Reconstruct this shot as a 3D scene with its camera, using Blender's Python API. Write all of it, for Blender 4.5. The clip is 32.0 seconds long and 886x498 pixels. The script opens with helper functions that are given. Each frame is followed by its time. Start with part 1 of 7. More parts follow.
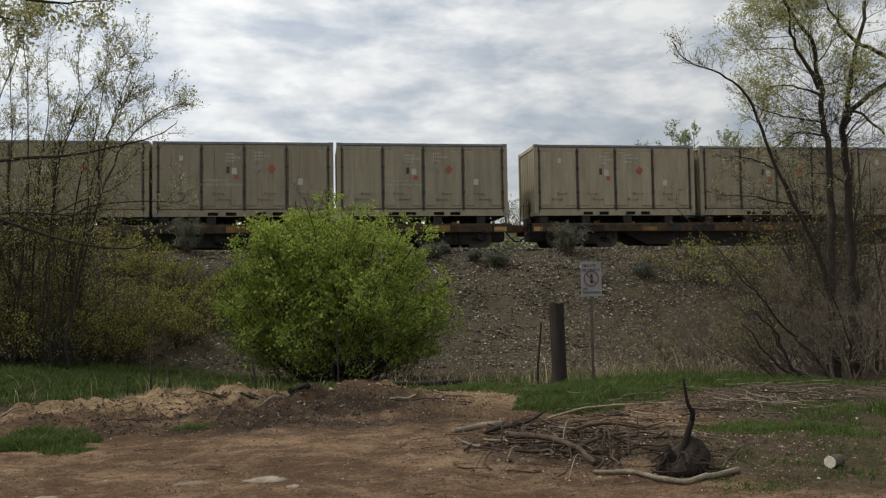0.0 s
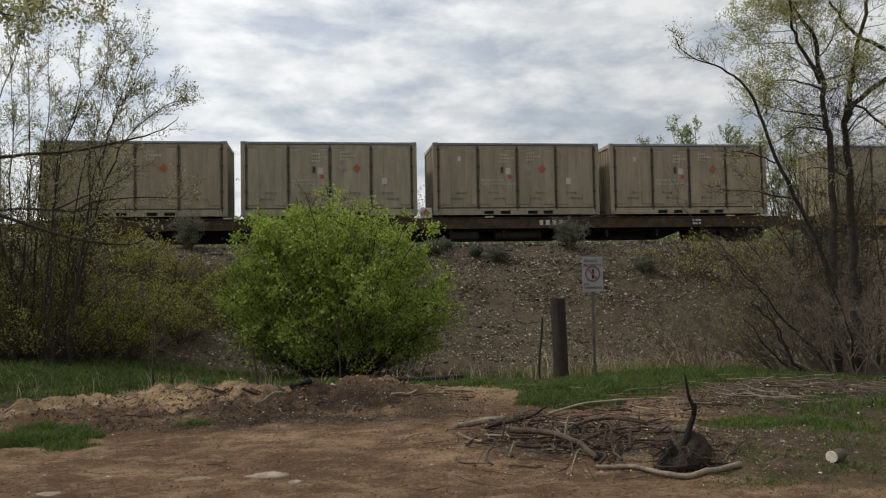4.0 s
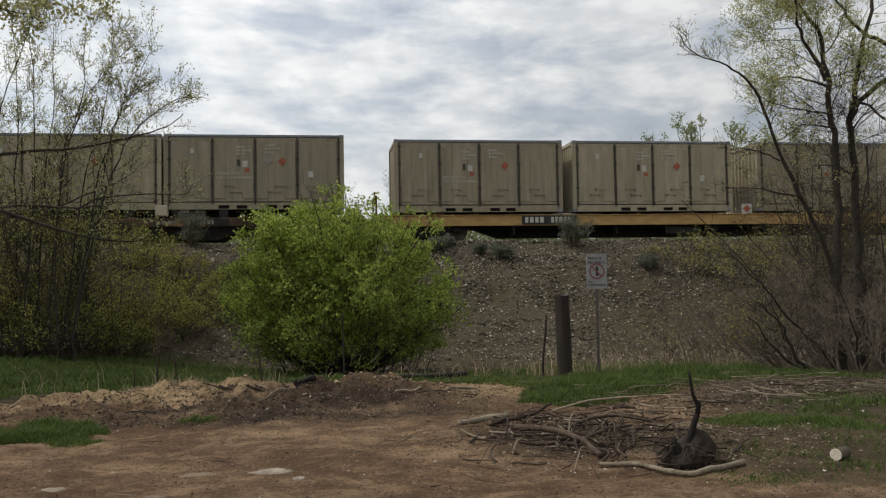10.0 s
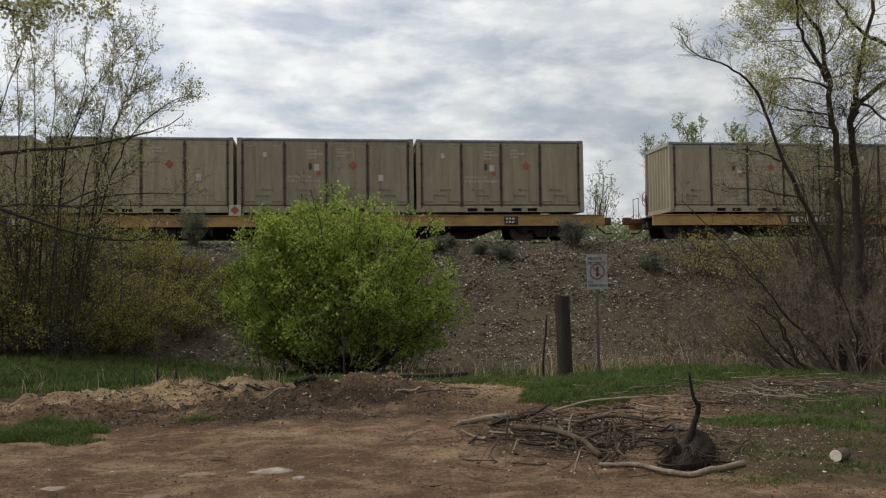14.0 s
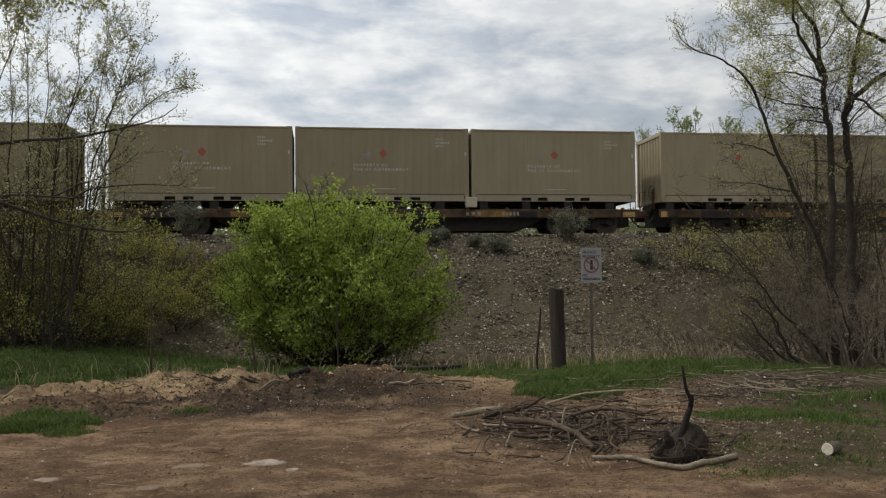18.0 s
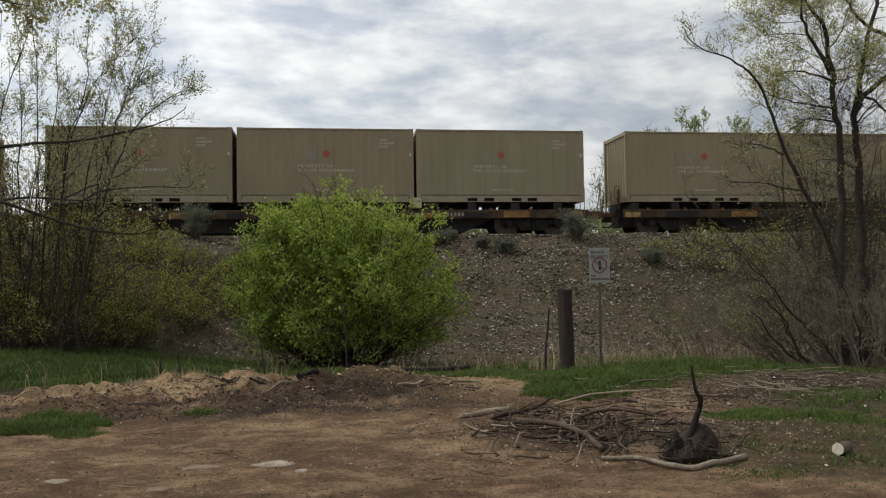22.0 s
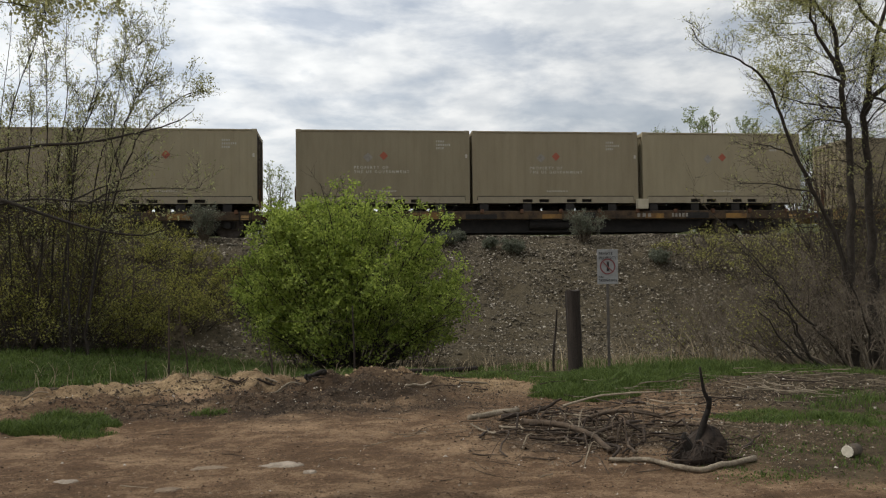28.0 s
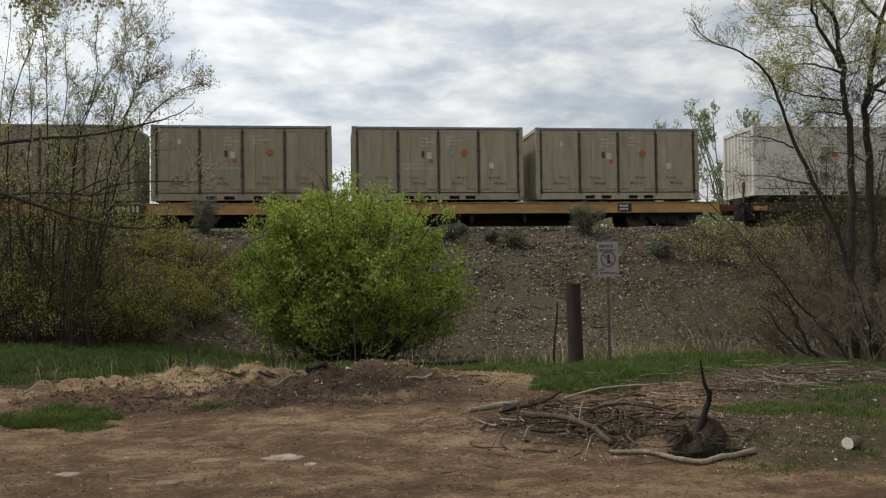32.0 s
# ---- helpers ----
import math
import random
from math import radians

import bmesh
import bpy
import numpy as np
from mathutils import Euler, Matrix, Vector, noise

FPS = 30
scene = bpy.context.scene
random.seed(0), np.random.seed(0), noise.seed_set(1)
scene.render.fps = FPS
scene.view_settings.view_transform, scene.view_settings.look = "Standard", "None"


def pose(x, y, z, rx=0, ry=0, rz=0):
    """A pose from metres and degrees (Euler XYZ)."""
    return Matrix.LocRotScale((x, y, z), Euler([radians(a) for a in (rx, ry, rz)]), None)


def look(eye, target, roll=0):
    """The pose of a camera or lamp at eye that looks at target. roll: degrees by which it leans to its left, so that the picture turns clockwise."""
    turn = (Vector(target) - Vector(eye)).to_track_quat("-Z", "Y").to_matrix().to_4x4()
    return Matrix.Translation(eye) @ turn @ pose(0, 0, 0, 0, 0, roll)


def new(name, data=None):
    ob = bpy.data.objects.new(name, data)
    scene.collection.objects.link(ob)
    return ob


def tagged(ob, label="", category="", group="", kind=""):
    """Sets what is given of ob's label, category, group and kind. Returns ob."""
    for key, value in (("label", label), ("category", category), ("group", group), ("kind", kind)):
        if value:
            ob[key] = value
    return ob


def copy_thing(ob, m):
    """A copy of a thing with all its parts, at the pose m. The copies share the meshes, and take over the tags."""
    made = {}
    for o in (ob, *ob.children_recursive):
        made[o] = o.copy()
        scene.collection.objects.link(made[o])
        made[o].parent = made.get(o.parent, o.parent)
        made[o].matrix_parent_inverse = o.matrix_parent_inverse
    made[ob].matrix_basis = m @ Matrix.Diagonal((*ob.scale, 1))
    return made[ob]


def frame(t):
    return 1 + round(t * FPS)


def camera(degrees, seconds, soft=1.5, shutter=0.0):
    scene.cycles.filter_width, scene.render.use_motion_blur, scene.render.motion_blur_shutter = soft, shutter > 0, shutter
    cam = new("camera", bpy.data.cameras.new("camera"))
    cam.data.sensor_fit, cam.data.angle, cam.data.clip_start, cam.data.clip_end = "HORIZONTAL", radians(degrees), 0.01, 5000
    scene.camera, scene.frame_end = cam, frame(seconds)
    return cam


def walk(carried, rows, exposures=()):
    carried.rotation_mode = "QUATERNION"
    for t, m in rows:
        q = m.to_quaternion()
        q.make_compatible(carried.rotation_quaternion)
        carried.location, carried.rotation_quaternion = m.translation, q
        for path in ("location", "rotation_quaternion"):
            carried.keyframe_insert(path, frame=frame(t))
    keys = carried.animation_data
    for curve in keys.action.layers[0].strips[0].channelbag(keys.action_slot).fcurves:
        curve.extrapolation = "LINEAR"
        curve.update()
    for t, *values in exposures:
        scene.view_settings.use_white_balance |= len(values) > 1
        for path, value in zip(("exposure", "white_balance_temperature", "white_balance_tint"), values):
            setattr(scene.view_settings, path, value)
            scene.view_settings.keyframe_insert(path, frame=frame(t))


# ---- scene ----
# ---------------------------------------------------------------- camera
PATH = [  # seconds, tilt, lean, turn
    (0, 92.91, 0.92, -6.90), (0.5, 92.77, 0.83, -6.94), (1, 92.66, 0.83, -6.99), (1.5, 92.72, 0.78, -7.12),
    (2, 92.93, 0.74, -7.22), (2.5, 92.99, 0.89, -7.15), (3, 92.73, 0.98, -6.96), (3.5, 92.60, 1.07, -6.79),
    (5.5, 92.65, 0.88, -6.94), (6, 92.42, 0.95, -6.89), (6.5, 92.43, 0.88, -6.89), (7, 92.49, 0.84, -6.96),
    (7.5, 92.52, 0.89, -6.88), (8, 92.45, 0.90, -6.83), (8.5, 92.37, 1.00, -6.85), (9, 92.40, 1.05, -6.84),
    (9.5, 92.40, 0.88, -6.74), (10, 92.42, 0.94, -6.54), (10.5, 92.51, 0.99, -6.51), (11, 92.47, 1.04, -6.50),
    (11.5, 92.38, 0.99, -6.62), (12, 92.44, 0.86, -6.80), (12.5, 92.48, 0.84, -6.91), (13, 92.45, 0.85, -6.78),
    (13.5, 92.36, 0.80, -6.58), (14, 92.42, 0.78, -6.52), (14.5, 92.44, 0.70, -6.52), (16.5, 92.41, 1.04, -6.63),
    (17, 92.26, 0.78, -6.64), (17.5, 91.95, 0.52, -6.74), (18, 91.93, 0.56, -6.90), (18.5, 92.10, 0.75, -6.91),
    (19, 92.10, 0.75, -6.90), (19.5, 91.96, 0.59, -6.79), (20, 91.91, 0.48, -6.76), (20.5, 91.90, 0.48, -6.67),
    (21, 91.97, 0.60, -6.54), (21.5, 91.98, 0.63, -6.51), (22, 91.99, 0.76, -6.36), (22.5, 92.19, 0.87, -6.30),
    (23, 92.19, 0.80, -6.06), (23.5, 91.99, 0.83, -6.00), (24, 91.98, 0.87, -6.02), (24.5, 91.90, 0.77, -6.06),
    (25, 91.82, 0.61, -6.18), (25.5, 91.83, 0.71, -6.12), (27.5, 92.02, 0.73, -5.73), (28, 92.08, 0.74, -5.84),
    (28.5, 92.04, 0.89, -5.95), (29, 91.91, 0.94, -6.06), (29.5, 91.67, 0.76, -6.18), (30, 91.37, 0.77, -6.20),
    (30.5, 91.36, 0.87, -6.21), (31, 91.48, 0.77, -6.23), (31.5, 91.58, 0.68, -5.92), (32, 91.60, 0.80, -5.80),
]

cam = camera(54.6, 32.0, soft=1.2)
walk(cam, [(t, pose(0, 0, 1.6, rx, ry, rz)) for t, rx, ry, rz in PATH],
     exposures=[(0, -0.24), (14, -0.23), (21, -0.20), (24, -0.15), (32, -0.15)])

# ---------------------------------------------------------------- world and sun
SUN_AZ, SUN_EL = radians(-72), radians(54)      # azimuth from +y towards +x
sun_dir = Vector((math.sin(SUN_AZ) * math.cos(SUN_EL), math.cos(SUN_AZ) * math.cos(SUN_EL), math.sin(SUN_EL)))
world = bpy.data.worlds.new("sky")
scene.world = world
world.use_nodes = True
wn, wl = world.node_tree.nodes, world.node_tree.links
wn.clear()
w_out = wn.new("ShaderNodeOutputWorld")
w_bg = wn.new("ShaderNodeBackground")
w_sky = wn.new("ShaderNodeTexSky")
w_sky.sky_type, w_sky.sun_disc = "NISHITA", False
w_sky.sun_elevation, w_sky.sun_rotation = SUN_EL, SUN_AZ
w_sky.air_density, w_sky.dust_density = 1.0, 2.0
w_gain = wn.new("ShaderNodeMix")
w_gain.data_type, w_gain.blend_type = "RGBA", "MULTIPLY"
w_gain.inputs["Factor"].default_value = 1.0
w_gain.inputs["B"].default_value = (0.1, 0.1, 0.1, 1)
wl.new(w_sky.outputs["Color"], w_gain.inputs["A"])
w_tc = wn.new("ShaderNodeTexCoord")
w_map = wn.new("ShaderNodeMapping")
w_map.inputs["Scale"].default_value = (1.0, 1.0, 2.6)
w_map.inputs["Location"].default_value = (0.3, 0.1, 0.0)
wl.new(w_tc.outputs["Generated"], w_map.inputs["Vector"])
w_n1 = wn.new("ShaderNodeTexNoise")
w_n1.inputs["Scale"].default_value, w_n1.inputs["Detail"].default_value = 7.5, 10
w_n1.inputs["Roughness"].default_value, w_n1.inputs["Distortion"].default_value = 0.58, 0.25
wl.new(w_map.outputs["Vector"], w_n1.inputs["Vector"])
w_r1 = wn.new("ShaderNodeValToRGB")
w_r1.color_ramp.elements[0].position, w_r1.color_ramp.elements[1].position = 0.37, 0.56
w_r1.color_ramp.elements[0].color = (0.52, 0.52, 0.52, 1)
wl.new(w_n1.outputs["Fac"], w_r1.inputs["Fac"])
w_n2 = wn.new("ShaderNodeTexNoise")
w_n2.inputs["Scale"].default_value, w_n2.inputs["Detail"].default_value = 17.0, 9
wl.new(w_map.outputs["Vector"], w_n2.inputs["Vector"])
w_r2 = wn.new("ShaderNodeValToRGB")
w_r2.color_ramp.elements[0].position, w_r2.color_ramp.elements[1].position = 0.35, 0.62
w_r2.color_ramp.elements[0].color = (0.74, 0.775, 0.81, 1)
w_r2.color_ramp.elements[1].color = (0.985, 1.0, 1.0, 1)
wl.new(w_n2.outputs["Fac"], w_r2.inputs["Fac"])
w_mix = wn.new("ShaderNodeMix")
w_mix.data_type = "RGBA"
wl.new(w_r1.outputs["Color"], w_mix.inputs["Factor"])
wl.new(w_gain.outputs["Result"], w_mix.inputs["A"])
wl.new(w_r2.outputs["Color"], w_mix.inputs["B"])
# clouds are brighter towards the sun
w_norm = wn.new("ShaderNodeVectorMath")
w_norm.operation = "NORMALIZE"
wl.new(w_tc.outputs["Generated"], w_norm.inputs[0])
w_dot = wn.new("ShaderNodeVectorMath")
w_dot.operation = "DOT_PRODUCT"
w_dot.inputs[1].default_value = sun_dir
wl.new(w_norm.outputs["Vector"], w_dot.inputs[0])
w_near = wn.new("ShaderNodeMapRange")
w_near.inputs["From Min"].default_value, w_near.inputs["From Max"].default_value = -0.6, 0.5
w_near.inputs["To Min"].default_value, w_near.inputs["To Max"].default_value = 0.32, 1.19
wl.new(w_dot.outputs["Value"], w_near.inputs["Value"])
w_lit = wn.new("ShaderNodeVectorMath")
w_lit.operation = "SCALE"
wl.new(w_mix.outputs["Result"], w_lit.inputs[0])
wl.new(w_near.outputs["Result"], w_lit.inputs["Scale"])
wl.new(w_lit.outputs["Vector"], w_bg.inputs["Color"])
w_bg.inputs["Strength"].default_value = 1.0
wl.new(w_bg.outputs["Background"], w_out.inputs["Surface"])
sun_data = bpy.data.lights.new("sun", "SUN")
sun_data.energy, sun_data.angle, sun_data.color = 2.1, radians(2.0), (1.0, 0.96, 0.89)
sun = new("sun", sun_data)
sun.matrix_world = look(sun_dir * 60, (0, 0, 0))


# ---------------------------------------------------------------- materials
def material(name, dark, light, scale=3.0, rough=0.8, metal=0.0, bump=0.15, grain=40.0, spec=0.3,
             streak=(1, 1, 1), vary=0.0):
    """Two noises at two scales between two colours, fine relief; streak stretches the large noise."""
    m = bpy.data.materials.new(name)
    m.use_nodes = True
    n, l = m.node_tree.nodes, m.node_tree.links
    bs = n["Principled BSDF"]
    bs.inputs["Metallic"].default_value = metal
    bs.inputs["Specular IOR Level"].default_value = spec
    tc = n.new("ShaderNodeTexCoord")
    mp = n.new("ShaderNodeMapping")
    mp.inputs["Scale"].default_value = streak
    l.new(tc.outputs["Object"], mp.inputs["Vector"])
    info = n.new("ShaderNodeObjectInfo")
    off = n.new("ShaderNodeVectorMath")
    off.operation = "SCALE"
    off.inputs[0].default_value = (37.0, 19.0, 53.0)
    l.new(info.outputs["Random"], off.inputs["Scale"])
    l.new(off.outputs["Vector"], mp.inputs["Location"])
    big = n.new("ShaderNodeTexNoise")
    big.inputs["Scale"].default_value, big.inputs["Detail"].default_value = scale, 5
    big.inputs["Roughness"].default_value = 0.65
    l.new(mp.outputs["Vector"], big.inputs["Vector"])
    fine = n.new("ShaderNodeTexNoise")
    fine.inputs["Scale"].default_value, fine.inputs["Detail"].default_value = grain, 3
    l.new(tc.outputs["Object"], fine.inputs["Vector"])
    both = n.new("ShaderNodeMix")
    both.data_type = "FLOAT"
    both.inputs[0].default_value = 0.35
    l.new(big.outputs["Fac"], both.inputs[2])
    l.new(fine.outputs["Fac"], both.inputs[3])
    ramp = n.new("ShaderNodeValToRGB")
    ramp.color_ramp.elements[0].position, ramp.color_ramp.elements[1].position = 0.36, 0.64
    ramp.color_ramp.elements[0].color, ramp.color_ramp.elements[1].color = (*dark, 1), (*light, 1)
    l.new(both.outputs[0], ramp.inputs["Fac"])
    colour = ramp.outputs["Color"]
    if vary:
        hsv = n.new("ShaderNodeHueSaturation")
        mr = n.new("ShaderNodeMapRange")
        mr.inputs["To Min"].default_value, mr.inputs["To Max"].default_value = 1 - vary, 1 + vary
        l.new(info.outputs["Random"], mr.inputs["Value"])
        l.new(mr.outputs["Result"], hsv.inputs["Value"])
        l.new(colour, hsv.inputs["Color"])
        colour = hsv.outputs["Color"]
    l.new(colour, bs.inputs["Base Color"])
    rr = n.new("ShaderNodeMapRange")
    rr.inputs["To Min"].default_value, rr.inputs["To Max"].default_value = max(rough - 0.12, 0.05), min(rough + 0.12, 1)
    l.new(big.outputs["Fac"], rr.inputs["Value"])
    l.new(rr.outputs["Result"], bs.inputs["Roughness"])
    if bump:
        bp = n.new("ShaderNodeBump")
        bp.inputs["Strength"].default_value, bp.inputs["Distance"].default_value = bump, 0.02
        l.new(both.outputs[0], bp.inputs["Height"])
        l.new(bp.outputs["Normal"], bs.inputs["Normal"])
    return m


def leaf_material(name, dark, light, glow=0.35):
    """Leaves: colour by island, part of the light passes through."""
    m = bpy.data.materials.new(name)
    m.use_nodes = True
    n, l = m.node_tree.nodes, m.node_tree.links
    bs, out = n["Principled BSDF"], n["Material Output"]
    geo = n.new("ShaderNodeNewGeometry")
    ramp = n.new("ShaderNodeValToRGB")
    ramp.color_ramp.elements[0].color, ramp.color_ramp.elements[1].color = (*dark, 1), (*light, 1)
    l.new(geo.outputs["Random Per Island"], ramp.inputs["Fac"])
    l.new(ramp.outputs["Color"], bs.inputs["Base Color"])
    bs.inputs["Roughness"].default_value, bs.inputs["Specular IOR Level"].default_value = 0.6, 0.25
    tr = n.new("ShaderNodeBsdfTranslucent")
    l.new(ramp.outputs["Color"], tr.inputs["Color"])
    mix = n.new("ShaderNodeMixShader")
    mix.inputs["Fac"].default_value = glow
    l.new(bs.outputs["BSDF"], mix.inputs[1])
    l.new(tr.outputs["BSDF"], mix.inputs[2])
    l.new(mix.outputs["Shader"], out.inputs["Surface"])
    return m


def island_material(name, stops, rough=0.9, bump=0.0):
    """Stones, chips and straw: each piece takes its own colour."""
    m = bpy.data.materials.new(name)
    m.use_nodes = True
    n, l = m.node_tree.nodes, m.node_tree.links
    bs = n["Principled BSDF"]
    geo = n.new("ShaderNodeNewGeometry")
    ramp = n.new("ShaderNodeValToRGB")
    while len(ramp.color_ramp.elements) < len(stops):
        ramp.color_ramp.elements.new(0.5)
    for e, (p, c) in zip(ramp.color_ramp.elements, stops):
        e.position, e.color = p, (*c, 1)
    l.new(geo.outputs["Random Per Island"], ramp.inputs["Fac"])
    tc = n.new("ShaderNodeTexCoord")
    nz = n.new("ShaderNodeTexNoise")
    nz.inputs["Scale"].default_value = 30
    l.new(tc.outputs["Object"], nz.inputs["Vector"])
    mr = n.new("ShaderNodeMapRange")
    mr.inputs["To Min"].default_value, mr.inputs["To Max"].default_value = 0.75, 1.25
    l.new(nz.outputs["Fac"], mr.inputs["Value"])
    hsv = n.new("ShaderNodeHueSaturation")
    l.new(mr.outputs["Result"], hsv.inputs["Value"])
    l.new(ramp.outputs["Color"], hsv.inputs["Color"])
    l.new(hsv.outputs["Color"], bs.inputs["Base Color"])
    bs.inputs["Roughness"].default_value, bs.inputs["Specular IOR Level"].default_value = rough, 0.2
    return m


TANS = [material("tan_paint", (0.208 * f, 0.176 * f * g, 0.115 * f * g), (0.308 * f, 0.262 * f * g, 0.182 * f * g), 1.6, 0.62, streak=(2.2, 2.2, 0.35), vary=0.05, bump=0.08)
        for f, g in ((1.22, 1.03), (1.12, 1.01), (1.3, 1.03), (1.18, 1.05), (1.08, 1.02))]
TAN_DOORS = [material("tan_door_paint", (0.195 * f, 0.165 * f * g, 0.110 * f * g), (0.305 * f, 0.258 * f * g, 0.182 * f * g), 1.8, 0.6, streak=(3, 3, 0.4), vary=0.06, bump=0.08)
             for f, g in ((1.22, 1.03), (1.12, 1.01), (1.3, 1.03), (1.18, 1.05), (1.08, 1.02))]
TAN_PLAINS = [material("plain_tan_paint", (0.245 * f, 0.199 * f * g, 0.124 * g * f), (0.305 * f, 0.253 * f * g, 0.163 * f * g), 1.3, 0.65, streak=(1.4, 1.4, 0.4), vary=0.03, bump=0.06)
              for f, g in ((1.06, 1.02), (0.97, 1.01), (1.12, 1.03), (1.02, 1.04), (0.94, 1.02))]
TAN_SILL = material("dusty_tan_sill", (0.27, 0.228, 0.155), (0.345, 0.298, 0.208), 2.0, 0.75, streak=(2, 2, 1), vary=0.05, bump=0.06)
TAN_RAIL = material("grey_worn_rail", (0.145, 0.155, 0.165), (0.25, 0.26, 0.27), 4, 0.55, vary=0.1)
BLUE = material("dark_blue_paint", (0.010, 0.014, 0.032), (0.022, 0.03, 0.06), 2, 0.5, streak=(2, 2, 0.4))
GREEN = material("dark_green_paint", (0.03, 0.04, 0.038), (0.06, 0.07, 0.065), 2, 0.55, streak=(2, 2, 0.4))
RED = material("maroon_paint", (0.048, 0.016, 0.020), (0.085, 0.032, 0.037), 2, 0.55, streak=(2, 2, 0.4), vary=0.1)
WHITE = material("white_paint", (0.50, 0.48, 0.43), (0.66, 0.64, 0.59), 1.6, 0.5, streak=(3, 3, 0.4))
STEEL_DARK = material("dark_steel", (0.012, 0.011, 0.010), (0.035, 0.030, 0.026), 5, 0.75)
LOCK = material("lock_bar_steel", (0.03, 0.025, 0.02), (0.085, 0.07, 0.054), 8, 0.6)
YELLOW = material("yellow_car_paint", (0.27, 0.155, 0.055), (0.50, 0.32, 0.12), 1.2, 0.6, streak=(1.2, 1, 3), vary=0.1)
YELLOW_WORN = material("worn_yellow_paint", (0.10, 0.055, 0.03), (0.34, 0.19, 0.05), 1.5, 0.75, streak=(1.5, 1, 1.5), vary=0.1)
BROWN_CAR = material("brown_car_paint", (0.018, 0.0135, 0.010), (0.11, 0.068, 0.034), 2.2, 0.75, streak=(1.5, 1, 1.5), vary=0.15)
RUST = material("rust", (0.07, 0.035, 0.02), (0.17, 0.085, 0.045), 6, 0.9)
WHEEL = material("wheel_steel", (0.05, 0.04, 0.034), (0.12, 0.10, 0.085), 6, 0.5, metal=0.6)
INK_WHITE = material("faded_white_ink", (0.40, 0.37, 0.30), (0.62, 0.58, 0.50), 9, 0.8, bump=0)
GASKET = material("door_gap", (0.045, 0.038, 0.029), (0.09, 0.077, 0.06), 8, 0.8)
INK_FADED = material("faded_marking", (0.36, 0.33, 0.26), (0.54, 0.51, 0.44), 9, 0.8, bump=0)
HANDLE_PAINT = material("painted_handle", (0.17, 0.142, 0.100), (0.26, 0.22, 0.160), 8, 0.6)
INK_RED = material("orange_placard", (0.30, 0.085, 0.05), (0.40, 0.12, 0.07), 9, 0.7, bump=0)
INK_GREY = material("grey_placard", (0.20, 0.18, 0.15), (0.34, 0.31, 0.26), 9, 0.7, bump=0)
INK_BLACK = material("black_marking", (0.02, 0.02, 0.02), (0.05, 0.048, 0.045), 9, 0.7, bump=0)
PLACARD = material("white_board", (0.40, 0.38, 0.33), (0.56, 0.54, 0.48), 9, 0.7, bump=0)
CREAM = material("cream_block", (0.40, 0.35, 0.25), (0.52, 0.46, 0.34), 6, 0.75, bump=0)
BARK = material("bark", (0.014, 0.012, 0.010), (0.042, 0.034, 0.027), 9, 0.95, bump=0.5, grain=70)
BARK_GREY = material("grey_bark", (0.055, 0.043, 0.030), (0.15, 0.118, 0.084), 9, 0.95, bump=0.5, grain=70)
DEADWOOD = material("bleached_deadwood", (0.11, 0.085, 0.058), (0.34, 0.28, 0.20), 7, 0.9, bump=0.4, grain=60, vary=0.25)
DEADDARK = material("dark_deadwood", (0.022, 0.017, 0.013), (0.08, 0.055, 0.038), 7, 0.95, bump=0.4, grain=60, vary=0.25)
DEADBROWN = material("brown_deadwood", (0.035, 0.025, 0.017), (0.14, 0.098, 0.064), 7, 0.92, bump=0.4, grain=60, vary=0.25)
ROOTS = material("earthy_roots", (0.014, 0.010, 0.008), (0.05, 0.036, 0.026), 12, 0.95, bump=0.6, grain=60)
POSTWOOD = material("weathered_post_wood", (0.016, 0.012, 0.010), (0.050, 0.038, 0.029), 5, 0.95, streak=(4, 4, 0.5), bump=0.5, grain=60)
RAILSTEEL = material("rail_steel", (0.06, 0.045, 0.035), (0.14, 0.11, 0.09), 5, 0.5, metal=0.5)
TIE = material("tie_wood", (0.04, 0.033, 0.027), (0.10, 0.085, 0.07), 5, 0.95, bump=0.4)
LEAF_BUSH = leaf_material("bush_leaves", (0.14, 0.20, 0.034), (0.46, 0.535, 0.115), 0.58)
LEAF_TREE = leaf_material("young_tree_leaves", (0.22, 0.225, 0.09), (0.48, 0.47, 0.23), 0.62)
LEAF_WILLOW = leaf_material("willow_catkins", (0.20, 0.20, 0.05), (0.46, 0.44, 0.13), 0.5)
LEAF_ARCH = leaf_material("yellow_green_leaves", (0.29, 0.30, 0.10), (0.56, 0.55, 0.24), 0.68)
BARK_TREE = material("brown_bark", (0.018, 0.0145, 0.011), (0.062, 0.050, 0.038), 9, 0.95, bump=0.5, grain=70)
BARK_THICKET = material("thicket_bark", (0.030, 0.023, 0.016), (0.095, 0.074, 0.052), 9, 0.95, bump=0.4, grain=70)
BARK_PALE = material("pale_twig_bark", (0.085, 0.068, 0.048), (0.24, 0.195, 0.145), 9, 0.95, bump=0.3, grain=70)
LEAF_UNDER = leaf_material("undergrowth_leaves", (0.10, 0.11, 0.027), (0.43, 0.41, 0.10), 0.48)
LEAF_FAR = leaf_material("far_leaves", (0.20, 0.25, 0.11), (0.42, 0.46, 0.25), 0.6)
LEAF_SCRUB = leaf_material("far_scrub_leaves", (0.17, 0.19, 0.09), (0.32, 0.34, 0.18), 0.4)
SAGE = leaf_material("sage_leaves", (0.09, 0.10, 0.07), (0.22, 0.23, 0.165), 0.3)
